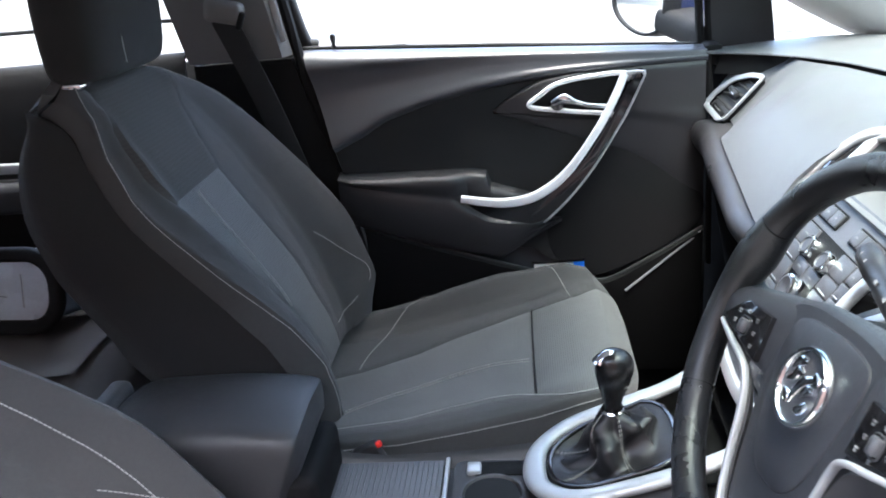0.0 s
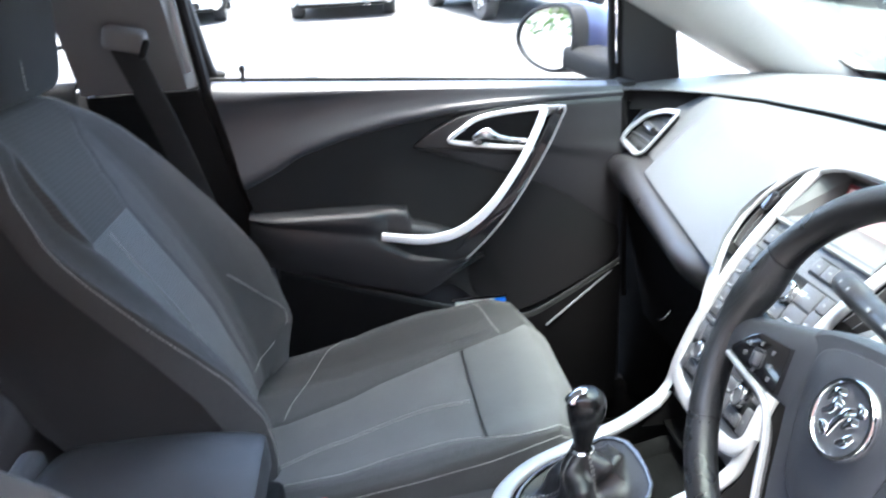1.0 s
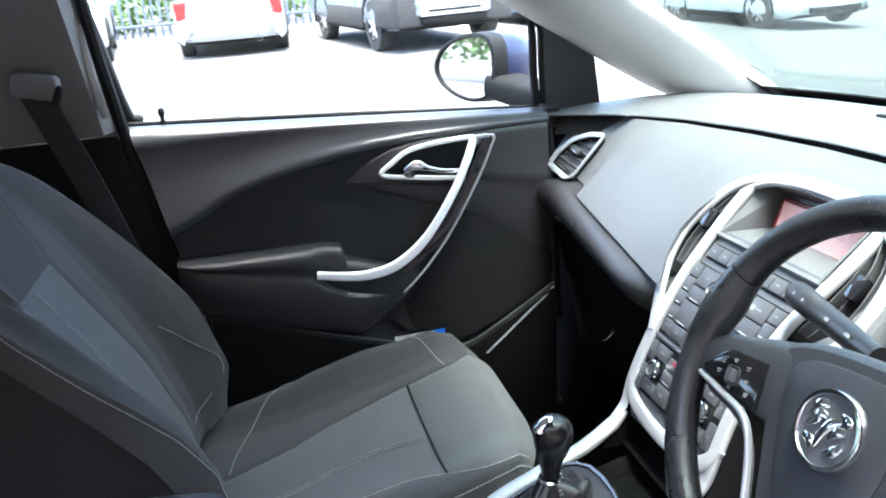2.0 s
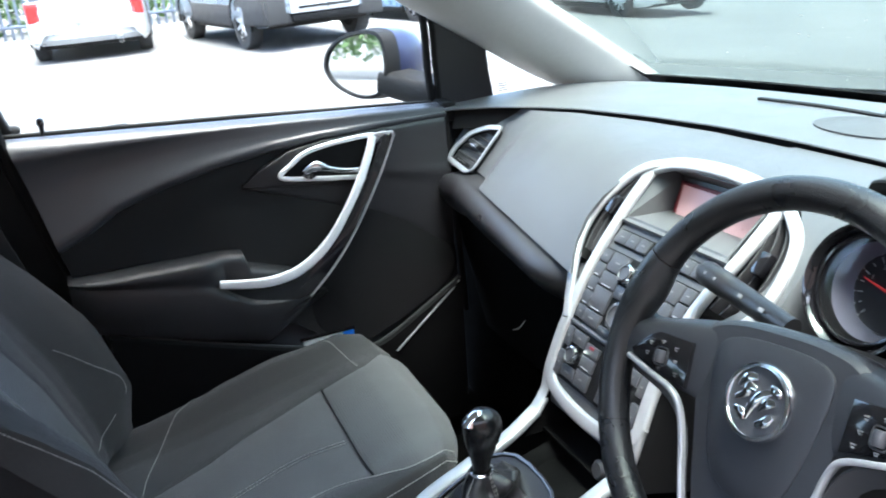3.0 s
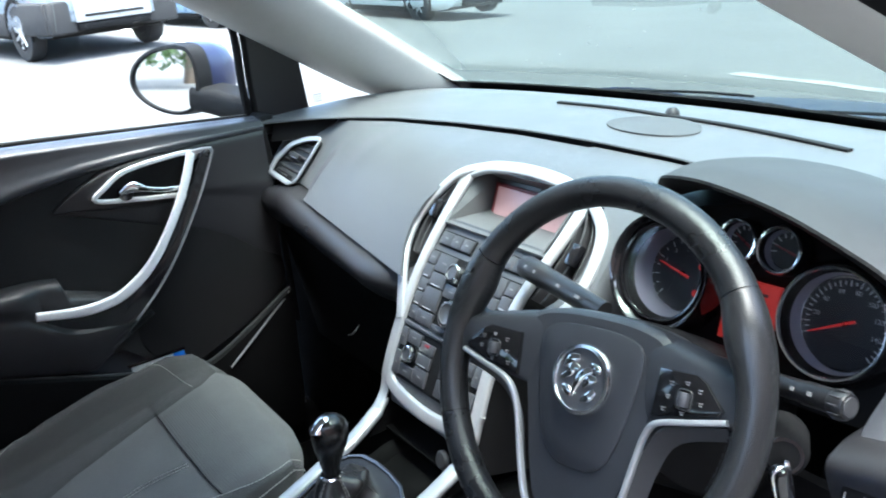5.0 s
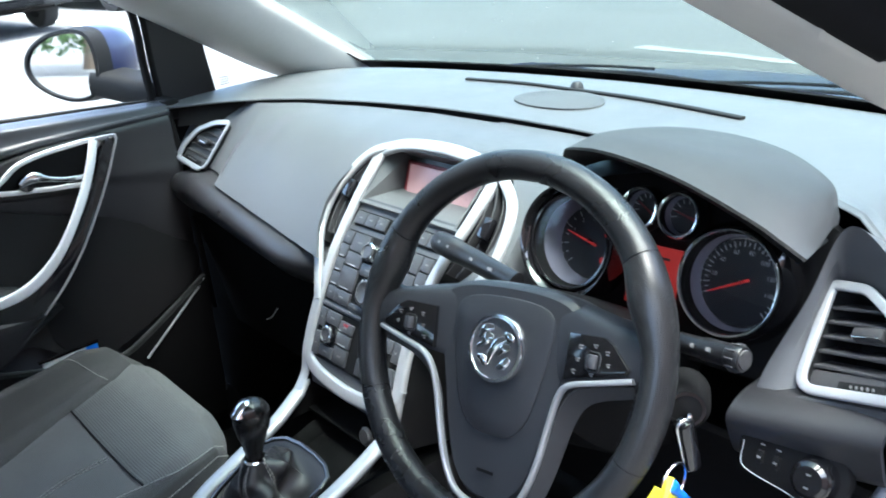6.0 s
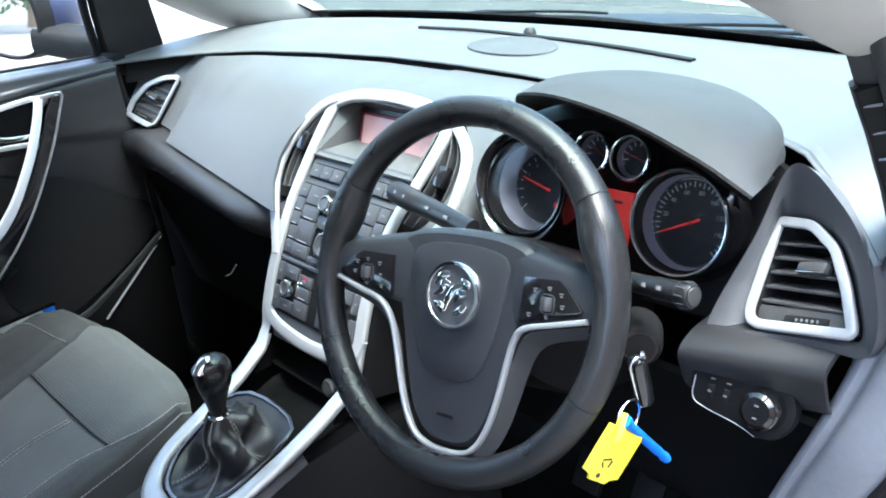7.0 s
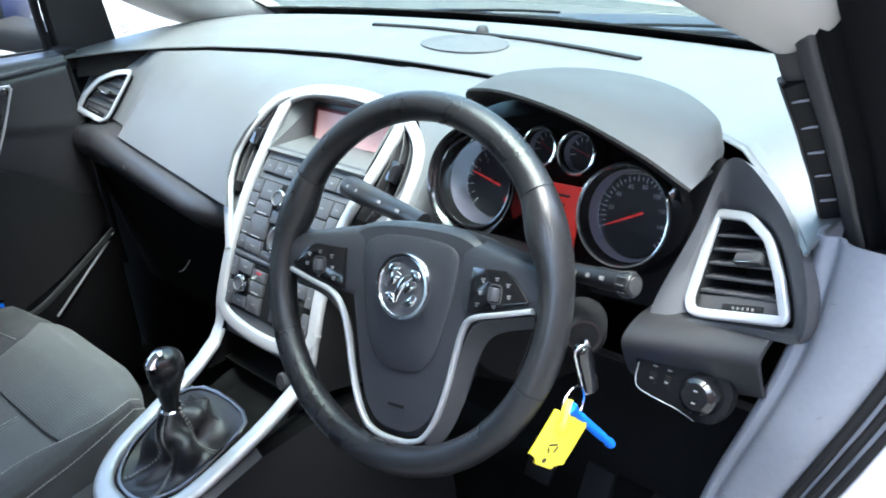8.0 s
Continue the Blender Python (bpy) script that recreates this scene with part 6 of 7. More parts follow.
# sail panel and upright seals at the front of the window
sail = [[(-0.738, 0.158, 1.022), (-0.724, 0.150, 1.100), (-0.706, 0.145, 1.20), (-0.67, 0.10, 1.33)], [(-0.765, 0.285, 1.012), (-0.750, 0.270, 1.10), (-0.722, 0.252, 1.165), (-0.69, 0.18, 1.28)]]
part("sail_panel", shell(net(smooth_net(sail, 4, 14)), 0.010), "trim", door, "black triangular panel behind the mirror")
for dy, r_ in ((0.0, 0.008), (0.016, 0.006)):
    part("upright_seal", tube(spline([(-0.726, 0.140 + dy, 1.020), (-0.712, 0.132 + dy, 1.10), (-0.694, 0.125 + dy, 1.20), (-0.66, 0.09 + dy, 1.33)], 20), r_, n=8), "rubber", door)
part("front_seal", tube(spline([(-0.668, 0.142, 1.020), (-0.668, 0.146, 0.96), (-0.668, 0.152, 0.90), (-0.668, 0.148, 0.80), (-0.67, 0.15, 0.60)], 24), 0.006, n=8), "rubber", door)
part("corner_seal", box(0.064, 0.034, 0.040, pose(-0.698, 0.152, 1.018), 0.008), "rubber", door)
frame_p = spline([(-0.745, -0.61, 1.08), (-0.735, -0.635, 1.10), (-0.70, -0.66, 1.25), (-0.66, -0.68, 1.37)], 24)
part("window_frame", sweep(frame_p, round_section(0.035, 0.03, 0.008), (1, 0, 0)), "rubber", door, "black window frame")

# paper in the door pocket
pap = thing("folded_leaflet", "white and blue folded leaflet in the door pocket", "leaflet", (-0.65, -0.15, 0.58))
part("sheet", box(0.004, 0.10, 0.05, pose(-0.646, -0.150, 0.606, 1), 0.0008), "paper", pap)
part("blue_corner", box(0.0046, 0.022, 0.050, pose(-0.6458, -0.110, 0.606, 1), 0.0008), "blue", pap, "blue printed corner")
part("sleeve", box(0.003, 0.11, 0.006, pose(-0.644, -0.152, 0.632, 1), 0.001), "gloss", pap)

# ---------------------------------------------------------------- door mirror outside
mir = thing("door_mirror", "dark blue and black door mirror with a bright glass", "door mirror", (-0.86, 0.12, 1.02))
mn = V(0.42, -0.90, 0.06).normalized()
mm = plane_m((-0.935, 0.065, 1.095), (1, 0.45, 0), mn)
mo = spline([(-0.128, 0.000), (-0.108, 0.038), (-0.050, 0.068), (0.025, 0.078), (0.072, 0.064), (0.086, 0.010), (0.070, -0.050), (0.015, -0.070), (-0.055, -0.060), (-0.108, -0.034)], 60, True)
rows = [[tuple(mm @ V(x * s, y * s, z)) for x, y in mo] for s, z in ((0.86, 0.002), (0.90, 0.008), (0.98, 0.006), (1.0, -0.01), (1.02, -0.03))]
part("rim", net(rows, close_v=True), "trim_low", mir, "black mirror rim")
rows = [[tuple(mm @ V(x * s + dx, y * s, z)) for x, y in mo] for s, z, dx in ((1.02, -0.03, 0), (1.02, -0.06, 0), (0.92, -0.10, 0.004), (0.65, -0.125, 0.01), (0.2, -0.135, 0.01), (0.02, -0.135, 0.01))]
part("cap", net(rows, close_v=True), "paint_blue", mir, "dark blue mirror cap")
part("mirror_glass", slab([(x * 0.87, y * 0.87) for x, y in mo], 0.003, mm @ pose(0, 0, 0.003)), "mirror", mir, "mirror glass")
part("foot", sweep([(-0.90, 0.115, 1.062), (-0.84, 0.145, 1.050), (-0.755, 0.175, 1.035)], round_section(0.085, 0.055, 0.018), (0, 0, 1)), "trim_low", mir, "black mirror foot")

# inside mirror under the roof
rv = thing("rear_view_mirror", "black inside mirror on the windscreen", "inside mirror", (0.0, 0.10, 1.30))
rm = plane_m((0.0, 0.095, 1.292), (1, 0.1, 0), (0.12, -0.98, -0.15))
ro = spline([(-0.115, 0), (-0.10, 0.026), (0, 0.033), (0.10, 0.026), (0.115, 0), (0.10, -0.030), (0, -0.036), (-0.10, -0.030)], 48, True)
part("shell", net([[tuple(rm @ V(x * s, y * s, z)) for x, y in ro] for s, z in ((0.93, 0.0), (1.0, 0.0), (1.0, -0.014), (0.8, -0.034), (0.02, -0.038))], close_v=True), "trim_low", rv)
part("mirror_glass", slab([(x * 0.94, y * 0.94) for x, y in ro], 0.002, rm @ pose(0, 0, 0.001)), "mirror", rv)
part("stem", tube([(0, 0.12, 1.30), (0, 0.16, 1.335), (0, 0.175, 1.35)], 0.012), "trim_low", rv)


# ---------------------------------------------------------------- front seats (shaped round x = 0, y and z as they stand)
CUSH_Y = (-0.60, -0.52, -0.42, -0.32, -0.21, -0.135, -0.085, -0.052, -0.040, -0.046)
CUSH_Z = (0.535, 0.545, 0.556, 0.578, 0.606, 0.630, 0.632, 0.610, 0.570, 0.500)


def cushion(u, v):
    """u: across, -1 to 1; v: from the back to the front and down it, 0 to 1."""
    i = v * (len(CUSH_Y) - 1)
    y, z = float(np.interp(i, range(len(CUSH_Y)), CUSH_Y)), float(np.interp(i, range(len(CUSH_Z)), CUSH_Z))
    a = abs(u)
    lift = interp(a, ((0, 0), (0.55, 0.002), (0.66, 0.010), (0.78, 0.027), (0.86, 0.028), (0.93, 0.012), (0.98, -0.030), (1.0, -0.085)))
    lift *= (0.35 if u > 0 else 1.0 + 0.75 * math.exp(-((v - 0.34) / 0.16) ** 2)) if lift > 0 else 1.0
    lift *= interp(v, ((0, 1), (0.38, 0.95), (0.52, 0.75), (0.66, 0.42), (0.8, 0.15), (1, 0.0))) if lift > 0 else 1.0
    half = interp(v, ((0, 0.235), (0.35, 0.255), (0.55, 0.262), (0.7, 0.245), (0.85, 0.215), (1, 0.19)))
    round_y = 0.15 * max(0, a - 0.40) ** 1.6 * max(0, (v - 0.45) / 0.55)
    return V(u * half, y - round_y, z + lift)


BACK = ((0.0, -0.575, 0.56), (0.12, -0.588, 0.62), (0.3, -0.625, 0.73), (0.5, -0.680, 0.85), (0.7, -0.745, 0.97), (0.86, -0.805, 1.06), (0.95, -0.845, 1.105), (1.0, -0.885, 1.125))


def backrest(u, v):
    """u: across; v: from the foot to the top."""
    y, z = (float(np.interp(v, [b[0] for b in BACK], [b[k] for b in BACK])) for k in (1, 2))
    a = abs(u)
    wing = interp(v, ((0, 0.6), (0.12, 1.0), (0.35, 1.0), (0.6, 0.62), (0.85, 0.22), (1.0, 0.0)))
    if u > 0:
        # the inner wing stands out at the waist and falls away above
        out = interp(v, ((0, 0.070), (0.05, 0.080), (0.10, 0.086), (0.18, 0.095), (0.3, 0.080), (0.4, 0.060), (0.5, 0.030), (0.6, 0.005), (0.7, -0.016), (0.8, -0.014), (0.9, 0.006), (1.0, 0.0)))
        bump = 0.022 * math.exp(-((a - 0.76) / 0.10) ** 2) * min(1, 4 * v) * min(1, 4 * (1 - v))
    lift = bump + out * interp(a, ((0, 0), (0.5, 0.0), (0.62, 0.15), (0.78, 0.70), (0.88, 0.97), (0.95, 1.0), (1.0, 0.80))) if u > 0 else 0.082 * wing * interp(a, ((0, 0), (0.5, 0.0), (0.62, 0.12), (0.78, 0.72), (0.88, 1.0), (0.95, 0.85), (1.0, 0.3)))
    if a > 0.95:
        lift -= 0.03 * (a - 0.95) / 0.05
    half = interp(v, ((0, 0.22), (0.15, 0.253), (0.4, 0.262), (0.65, 0.246), (0.85, 0.205), (0.95, 0.175), (1.0, 0.150)))
    drop = 0.030 * a ** 4 * max(0, (v - 0.8) / 0.2)
    return V(u * half, y + lift * 0.90, z + lift * 0.42 - drop)


def patch(fn, u0, u1, v0, v1, nu, nv, sink=0.0028):
    """A field of the seat's surface whose border dips into the seam. u0, u1: numbers, or tables by v."""
    rows = []
    ua = u0 if isinstance(u0, tuple) else ((0, u0), (1, u0))
    ub = u1 if isinstance(u1, tuple) else ((0, u1), (1, u1))
    for i in range(nu + 1):
        row = []
        for j in range(nv + 1):
            a, b = i / nu, j / nv
            v = v0 + (v1 - v0) * b
            lo, hi = interp(v, ua), interp(v, ub)
            u = lo + (hi - lo) * a
            p = fn(u, v)
            e = 0.004
            n = (fn(u + e, v) - fn(u - e, v)).cross(fn(u, min(1, v + e)) - fn(u, max(0, v - e))).normalized()
            edge = min(a * (hi - lo) * 0.25, (1 - a) * (hi - lo) * 0.25, b * (v1 - v0) * 0.55, (1 - b) * (v1 - v0) * 0.55)
            d = sink * math.exp(-edge / 0.006)
            row.append(p - n * d * (1 if n.z > -0.2 else -1))
        rows.append(row)
    return net(rows)


def line_on(fn, pts, n=60, lift=0.0012):
    out = []
    for u, v in spline(pts, n):
        e = 0.004
        p = fn(u, v)
        nn = (fn(u + e, v) - fn(u - e, v)).cross(fn(u, min(1, v + e)) - fn(u, max(0, v - e))).normalized()
        out.append(p + nn * lift * (1 if nn.z > -0.2 else -1))
    return out


def front_seat(label, at, recline=None):
    seat = thing("front_seat", label, "car seat", at, "front seats")

    back_m = [Matrix()]

    def sp(name, bm, material, parent=seat, lab=""):
        bm.transform(back_m[0])
        return part(name, bm, material, parent, lab, local=True)

    # cushion
    edge = ((0, 0.0), (0.11, -0.05), (0.29, -0.30), (0.43, -0.40), (0.57, -0.41), (0.64, -0.52), (0.80, -0.66), (1, -0.66))
    side_ = ((0, 0.80), (0.20, 0.76), (0.31, 0.70), (0.40, 0.72), (0.46, 0.82), (0.56, 0.90), (1, 0.90))
    cu = sp("cushion", patch(cushion, edge, side_, 0.0, 0.445, 30, 34), "weave_fine", lab="grey woven cushion centre")
    sp("front_field", patch(cushion, edge, side_, 0.445, 0.80, 30, 26), "weave", cu, "ribbed grey cushion front")
    sp("cushion_nose", patch(cushion, edge, side_, 0.80, 1.0, 24, 10), "cloth", cu)
    sp("bolster", patch(cushion, -1.0, edge, 0.0, 1.0, 36, 60), "cloth", cu, "plain charcoal side bolster")
    sp("bolster", patch(cushion, side_, 1.0, 0.0, 1.0, 16, 60), "cloth", cu, "plain charcoal inner edge")
    for pts in ([(0.79, 0.10), (0.76, 0.21), (0.705, 0.31), (0.715, 0.39), (0.83, 0.46), (0.91, 0.56), (0.90, 0.75)], [(0.95, 0.02), (0.95, 0.3), (0.955, 0.56), (0.95, 0.8)],
                [(-0.08, 0.10), (-0.36, 0.12), (-0.68, 0.16), (-0.86, 0.22), (-0.88, 0.32), (-0.88, 0.41), (-0.86, 0.49), (-0.70, 0.53), (-0.42, 0.55)],
                [(0.52, 0.10), (0.36, 0.19), (0.26, 0.30), (0.24, 0.37), (0.31, 0.44)], [(0.55, 0.10), (0.39, 0.19), (0.29, 0.30), (0.27, 0.37), (0.34, 0.44)]):
        sp("seam", stitches(line_on(cushion, pts), (0, 0, 1)), "stitch", cu)
    sp("joint", tube(line_on(cushion, [(-0.40, 0.444), (0.0, 0.444), (0.4, 0.445), (0.80, 0.447)], 30, 0.0002), 0.0014, n=6), "rubber", cu, "dark joint between the fields")
    skirt = [[(p.x, p.y, p.z), (p.x * 1.0, p.y - 0.004, p.z - 0.08), (p.x * 0.92, p.y - 0.01, 0.40)] for p in [cushion(u, 1.0) for u in np.linspace(-1, 1, 20)]]
    sp("skirt", net(skirt), "cloth_dark", cu)
    for s in (-1, 1):
        sp("side_skirt", net([[tuple(cushion(s, v)), tuple(cushion(s, v) + V(0, 0, -0.06)), (s * 0.225, cushion(s, v).y, 0.40)] for v in np.linspace(0, 1, 20)]), "trim_low", cu)
        sp("runner", box(0.03, 0.46, 0.06, pose(s * 0.19, -0.32, 0.33), 0.008), "trim_low", seat, "black seat runner")
    sp("base", box(0.40, 0.44, 0.10, pose(0, -0.33, 0.42), 0.02), "trim_low")

    # backrest
    back_m[0] = recline or Matrix()
    far = ((0, -0.44), (0.05, -0.44), (0.20, -0.35), (0.34, -0.31), (0.51, -0.20), (0.65, -0.17), (0.74, -0.28), (0.83, -0.46), (0.92, -0.78), (1.0, -0.86))
    near = ((0, -0.10), (0.11, -0.04), (0.28, 0.14), (0.46, 0.38), (0.60, 0.70), (0.66, 0.79), (0.73, 0.82), (0.85, 0.80), (0.97, 0.58), (1.0, 0.50))
    bk = sp("backrest", patch(backrest, far, near, 0.0, 0.645, 24, 40), "weave_fine", lab="grey woven backrest centre")
    sp("upper_field", patch(backrest, far, near, 0.645, 1.0, 24, 30), "weave_back", bk, "ribbed grey upper field")
    sp("bolster", patch(backrest, -1.0, far, 0.0, 1.0, 34, 60), "cloth", bk, "plain charcoal side bolster")
    sp("bolster", patch(backrest, near, 1.0, 0.0, 1.0, 26, 60), "cloth", bk, "plain charcoal side bolster")
    for s_ in (-1, 1):
        sp("seam", stitches(line_on(backrest, [(s_ * 0.95, 0.0), (s_ * 0.95, 0.2), (s_ * 0.96, 0.5), (s_ * 0.94, 0.8), (s_ * 0.86, 0.94), (s_ * 0.6, 0.99)], 120), (0, -0.5, 0.8)), "stitch", bk)
    for off in (0.0, 0.025):
        sp("seam", stitches(line_on(backrest, [(0.14 + off, 0.26), (0.19 + off, 0.38), (0.285 + off, 0.53), (0.315 + off, 0.64)], 60), (0, 0.8, 0.4), 0.0008), "stitch", bk)
    sp("seam", stitches(line_on(backrest, [(-0.66, 0.34), (-0.76, 0.23), (-0.84, 0.15), (-0.775, 0.10), (-0.5, 0.067)], 40), (0, 0.8, 0.4), 0.0008), "stitch", bk)
    if recline:
        sp("seam", stitches(line_on(backrest, [(-0.74, 0.10), (-0.74, 0.4), (-0.74, 0.7), (-0.70, 0.92)], 90), (0, 0.8, 0.4), 0.0010), "stitch", bk)
    # sides and rear shell of the backrest
    for s in (-1, 1):
        rows = []
        for v in np.linspace(0, 1, 24):
            p = backrest(s, v)
            d = interp(v, ((0, 0.20), (0.25, 0.24), (0.5, 0.21), (0.75, 0.135), (0.88, 0.09), (0.95, 0.055), (1.0, 0.02)))
            rows.append([(p.x, p.y, p.z), (p.x + s * 0.006, p.y - d * 0.3, p.z + 0.004), (p.x + s * 0.004, p.y - d * 0.75, p.z + 0.004), (p.x - s * 0.02, p.y - d, p.z)])
        sp("side", net(smooth_net(rows, 30, 12)), "cloth_dark", bk, "plain dark side of the backrest")
    rows = []
    for v in np.linspace(0, 1, 20):
        d = interp(v, ((0, 0.20), (0.25, 0.24), (0.5, 0.21), (0.75, 0.135), (0.88, 0.09), (0.95, 0.055), (1.0, 0.02)))
        half = abs(backrest(1, v).x) - 0.02
        rows.append([(u * half, backrest(1, v).y - d - 0.015 * (1 - u * u), backrest(1, v).z) for u in np.linspace(-1, 1, 9)])
    sp("rear_shell", net(rows), "cloth_dark", bk)
    rows = [[tuple(backrest(u, 1.0)), (backrest(u, 1.0).x, -0.905, 1.128 - 0.03 * abs(u) ** 4), (backrest(u, 1.0).x * 0.93, -0.930, 1.085)] for u in np.linspace(-1, 1, 20)]
    sp("top", net(rows), "cloth", bk)
    # headrest on two chrome posts
    hr = []
    for z, w, d, o in ((1.116, 0.085, 0.030, 0), (1.121, 0.118, 0.046, 0), (1.15, 0.130, 0.054, 0.002), (1.24, 0.134, 0.056, 0.006), (1.30, 0.126, 0.050, 0.010), (1.335, 0.105, 0.036, 0.012), (1.345, 0.06, 0.018, 0.012)):
        row = []
        for k in range(28):
            a = 2 * math.pi * k / 28
            c, s = math.cos(a), math.sin(a)
            row.append((-0.014 + 1.13 * w * math.copysign(abs(c) ** 0.55, c), -0.865 + o + d * math.copysign(abs(s) ** 0.6, s), z))
        hr.append(row)
    h = sp("headrest", net(smooth_net(hr, 24, 56, close_v=True), close_v=True, caps=True), "cloth_dark", lab="black cloth headrest")
    sp("seam", stitches([(0.045, -0.865 + 0.057 + 0.0, z) for z in np.linspace(1.135, 1.33, 20)], (0, 1, 0), 0.0008), "stitch", h)
    for s in (-1, 1):
        sp("post", tube([(s * 0.06, -0.875, 1.08), (s * 0.06, -0.870, 1.16)], 0.006), "chrome", h, "chrome headrest post")
    sp("post_sleeve", box(0.035, 0.03, 0.012, pose(0.10, -0.868, 1.112), 0.004), "chrome", h)
    return seat


ps = front_seat("charcoal cloth passenger seat with ribbed grey panels and pale stitching", (-0.368, 0.0, 0.0))
front_seat("charcoal cloth driver seat beside the open door", (0.375, -0.13, -0.03), pose(0, 0.13, 0.03) @ pose(0, -0.57, 0.5, 20) @ pose(0, 0.57, -0.5))

# seat belt on the pillar
sb = thing("seat_belt", "black seat belt hanging from its slot in the pillar", "seat belt", (-0.63, -0.72, 1.15))
pb = spline([(-0.612, -0.745, 1.165), (-0.622, -0.725, 1.10), (-0.635, -0.695, 1.00), (-0.645, -0.655, 0.85), (-0.65, -0.62, 0.70), (-0.66, -0.58, 0.45)], 40)
part("webbing", sweep(pb, round_section(0.047, 0.0025, 0.001), (1, 0, 0.1)), "belt", sb)
an = part("anchor", box(0.03, 0.075, 0.042, pose(-0.617, -0.742, 1.175, -12), 0.012, 3), "pillar_shaded", sb, "belt guide in the shaded pillar grey")
part("slot", box(0.012, 0.012, 0.035, pose(-0.598, -0.708, 1.158, -25), 0.005), "rubber", an)

# ---------------------------------------------------------------- rear seat and rear door
rs = thing("rear_bench", "dark grey cloth rear bench with a ribbed panel", "rear seat", (0, -1.3, 0.3))
rows = []
for y, z in ((-1.50, 0.60), (-1.32, 0.605), (-1.10, 0.625), (-0.95, 0.640), (-0.90, 0.625), (-0.885, 0.58), (-0.89, 0.40)):
    rows.append([(x, y, z + 0.02 * math.cos(2 * math.pi * (abs(x) - 0.02) / 0.66) * (-1) - 0.02 * (abs(x) / 0.66) ** 6) for x in np.linspace(-0.66, 0.66, 25)])
part("cushion", net(smooth_net(rows, 24, 50)), "cloth", rs, "charcoal bench cushion")
for sx in (-1, 1):
    rows = [[(sx * x, y, z + 0.024 + 0.006 * math.sin(math.pi * (x - 0.20) / 0.26)) for x in np.linspace(0.20, 0.46, 9)] for y, z in ((-1.48, 0.602), (-1.32, 0.607), (-1.10, 0.627), (-0.955, 0.639))]
    part("ribbed_panel", net(smooth_net(rows, 16, 12)), "weave", rs, "ribbed grey panel")
rows = [[(x, y, z) for x in np.linspace(-0.64, 0.64, 13)] for y, z in ((-1.48, 0.55), (-1.50, 0.62), (-1.56, 0.85), (-1.63, 1.05), (-1.68, 1.10), (-1.76, 1.06), (-1.76, 0.5))]
part("backrest", net(smooth_net(rows, 20, 26)), "cloth", rs, "charcoal bench backrest")

rd = thing("rear_door", "closed dark rear door with a silver handle strip", "car door", (-0.69, -1.2, 0.4))
rows = [[(x, y, z) for y in np.linspace(-1.62, -0.86, 8)] for x, z in ((-0.70, 0.36), (-0.685, 0.60), (-0.675, 0.85), (-0.672, 1.02), (-0.680, 1.085), (-0.70, 1.10), (-0.72, 1.09))]
part("panel", shell(net(smooth_net(rows, 24, 12)), 0.006), "flank", rd)
part("silver_strip", sweep([(-0.652, -1.45, 0.905), (-0.650, -1.2, 0.90), (-0.652, -0.98, 0.885)], round_section(0.022, 0.012), (1, 0, 0)), "silver", rd, "satin silver strip")
part("armrest", box(0.06, 0.45, 0.07, pose(-0.655, -1.20, 0.84), 0.02, 3), "trim", rd)
gl = part("window_glass", net([[(-0.725, -1.62, 1.09), (-0.64, -1.60, 1.36)], [(-0.725, -0.86, 1.085), (-0.64, -0.88, 1.38)]]), "glass", rd)
gl.visible_shadow = False
part("window_line", sweep([(-0.722, -1.62, 1.165), (-0.722, -0.88, 1.160)], round_section(0.008, 0.006), (1, 0, 0)), "rubber", rd, "black line along the rear glass")
part("window_frame", sweep([(-0.725, -0.85, 1.09), (-0.695, -0.85, 1.22), (-0.65, -0.86, 1.38)], round_section(0.03, 0.03), (1, 0, 0)), "rubber", rd)

bag = thing("storage_case", "pale blue plastic case with a black edge on the rear seat", "case", (-0.36, -1.12, 0.64))
M["case"] = mat("pale blue plastic", (0.52, 0.61, 0.70), 0.3, vary=0.15, scale=12, grain=0.3, grain_scale=60)
cm2 = plane_m((-0.345, -1.158, 0.756), (0.1, 1, 0), (1, -0.1, 0.25))
part("shell", slab([tuple(p) for p in round_section(0.25, 0.12, 0.05, 6)], 0.14, cm2, 0.02, seg=3), "case", bag)
part("edge", sweep([cm2 @ V(x, y, 0.0) for x, y in round_section(0.26, 0.13, 0.055, 8)], round_section(0.026, 0.024), (1, 0, 0.2), True), "rubber", bag, "black rubber edge")
part("red_edge", sweep([cm2 @ V(x, 0.066, -0.02) for x in (-0.09, 0, 0.09)], round_section(0.012, 0.006), (0, 0, 1)), "red", bag, "thin red strip")
part("print_bar", box(0.0016, 0.060, 0.0008, cm2 @ pose(0.062, 0.0, 0.0006), 0), "ends", bag)
part("print_bar", box(0.040, 0.0016, 0.0008, cm2 @ pose(0.01, -0.008, 0.0006, 0, 0, -8), 0), "ends", bag)


# ---------------------------------------------------------------- car park outside
M["white_paint"] = mat("white car paint", (0.75, 0.76, 0.77), 0.25, vary=0.04, rough_vary=0.05, coat=0.8)
M["silver_paint"] = mat("silver car paint", (0.50, 0.52, 0.54), 0.3, metal=0.5, vary=0.05, rough_vary=0.05, coat=0.8)
M["grey_paint"] = mat("grey blue car paint", (0.20, 0.24, 0.29), 0.3, metal=0.4, vary=0.05, rough_vary=0.05, coat=0.8)
M["sky_paint"] = mat("light blue car paint", (0.16, 0.30, 0.48), 0.3, metal=0.4, vary=0.05, coat=0.8)
M["red_paint"] = mat("red car paint", (0.50, 0.02, 0.03), 0.3, vary=0.05, coat=0.8)
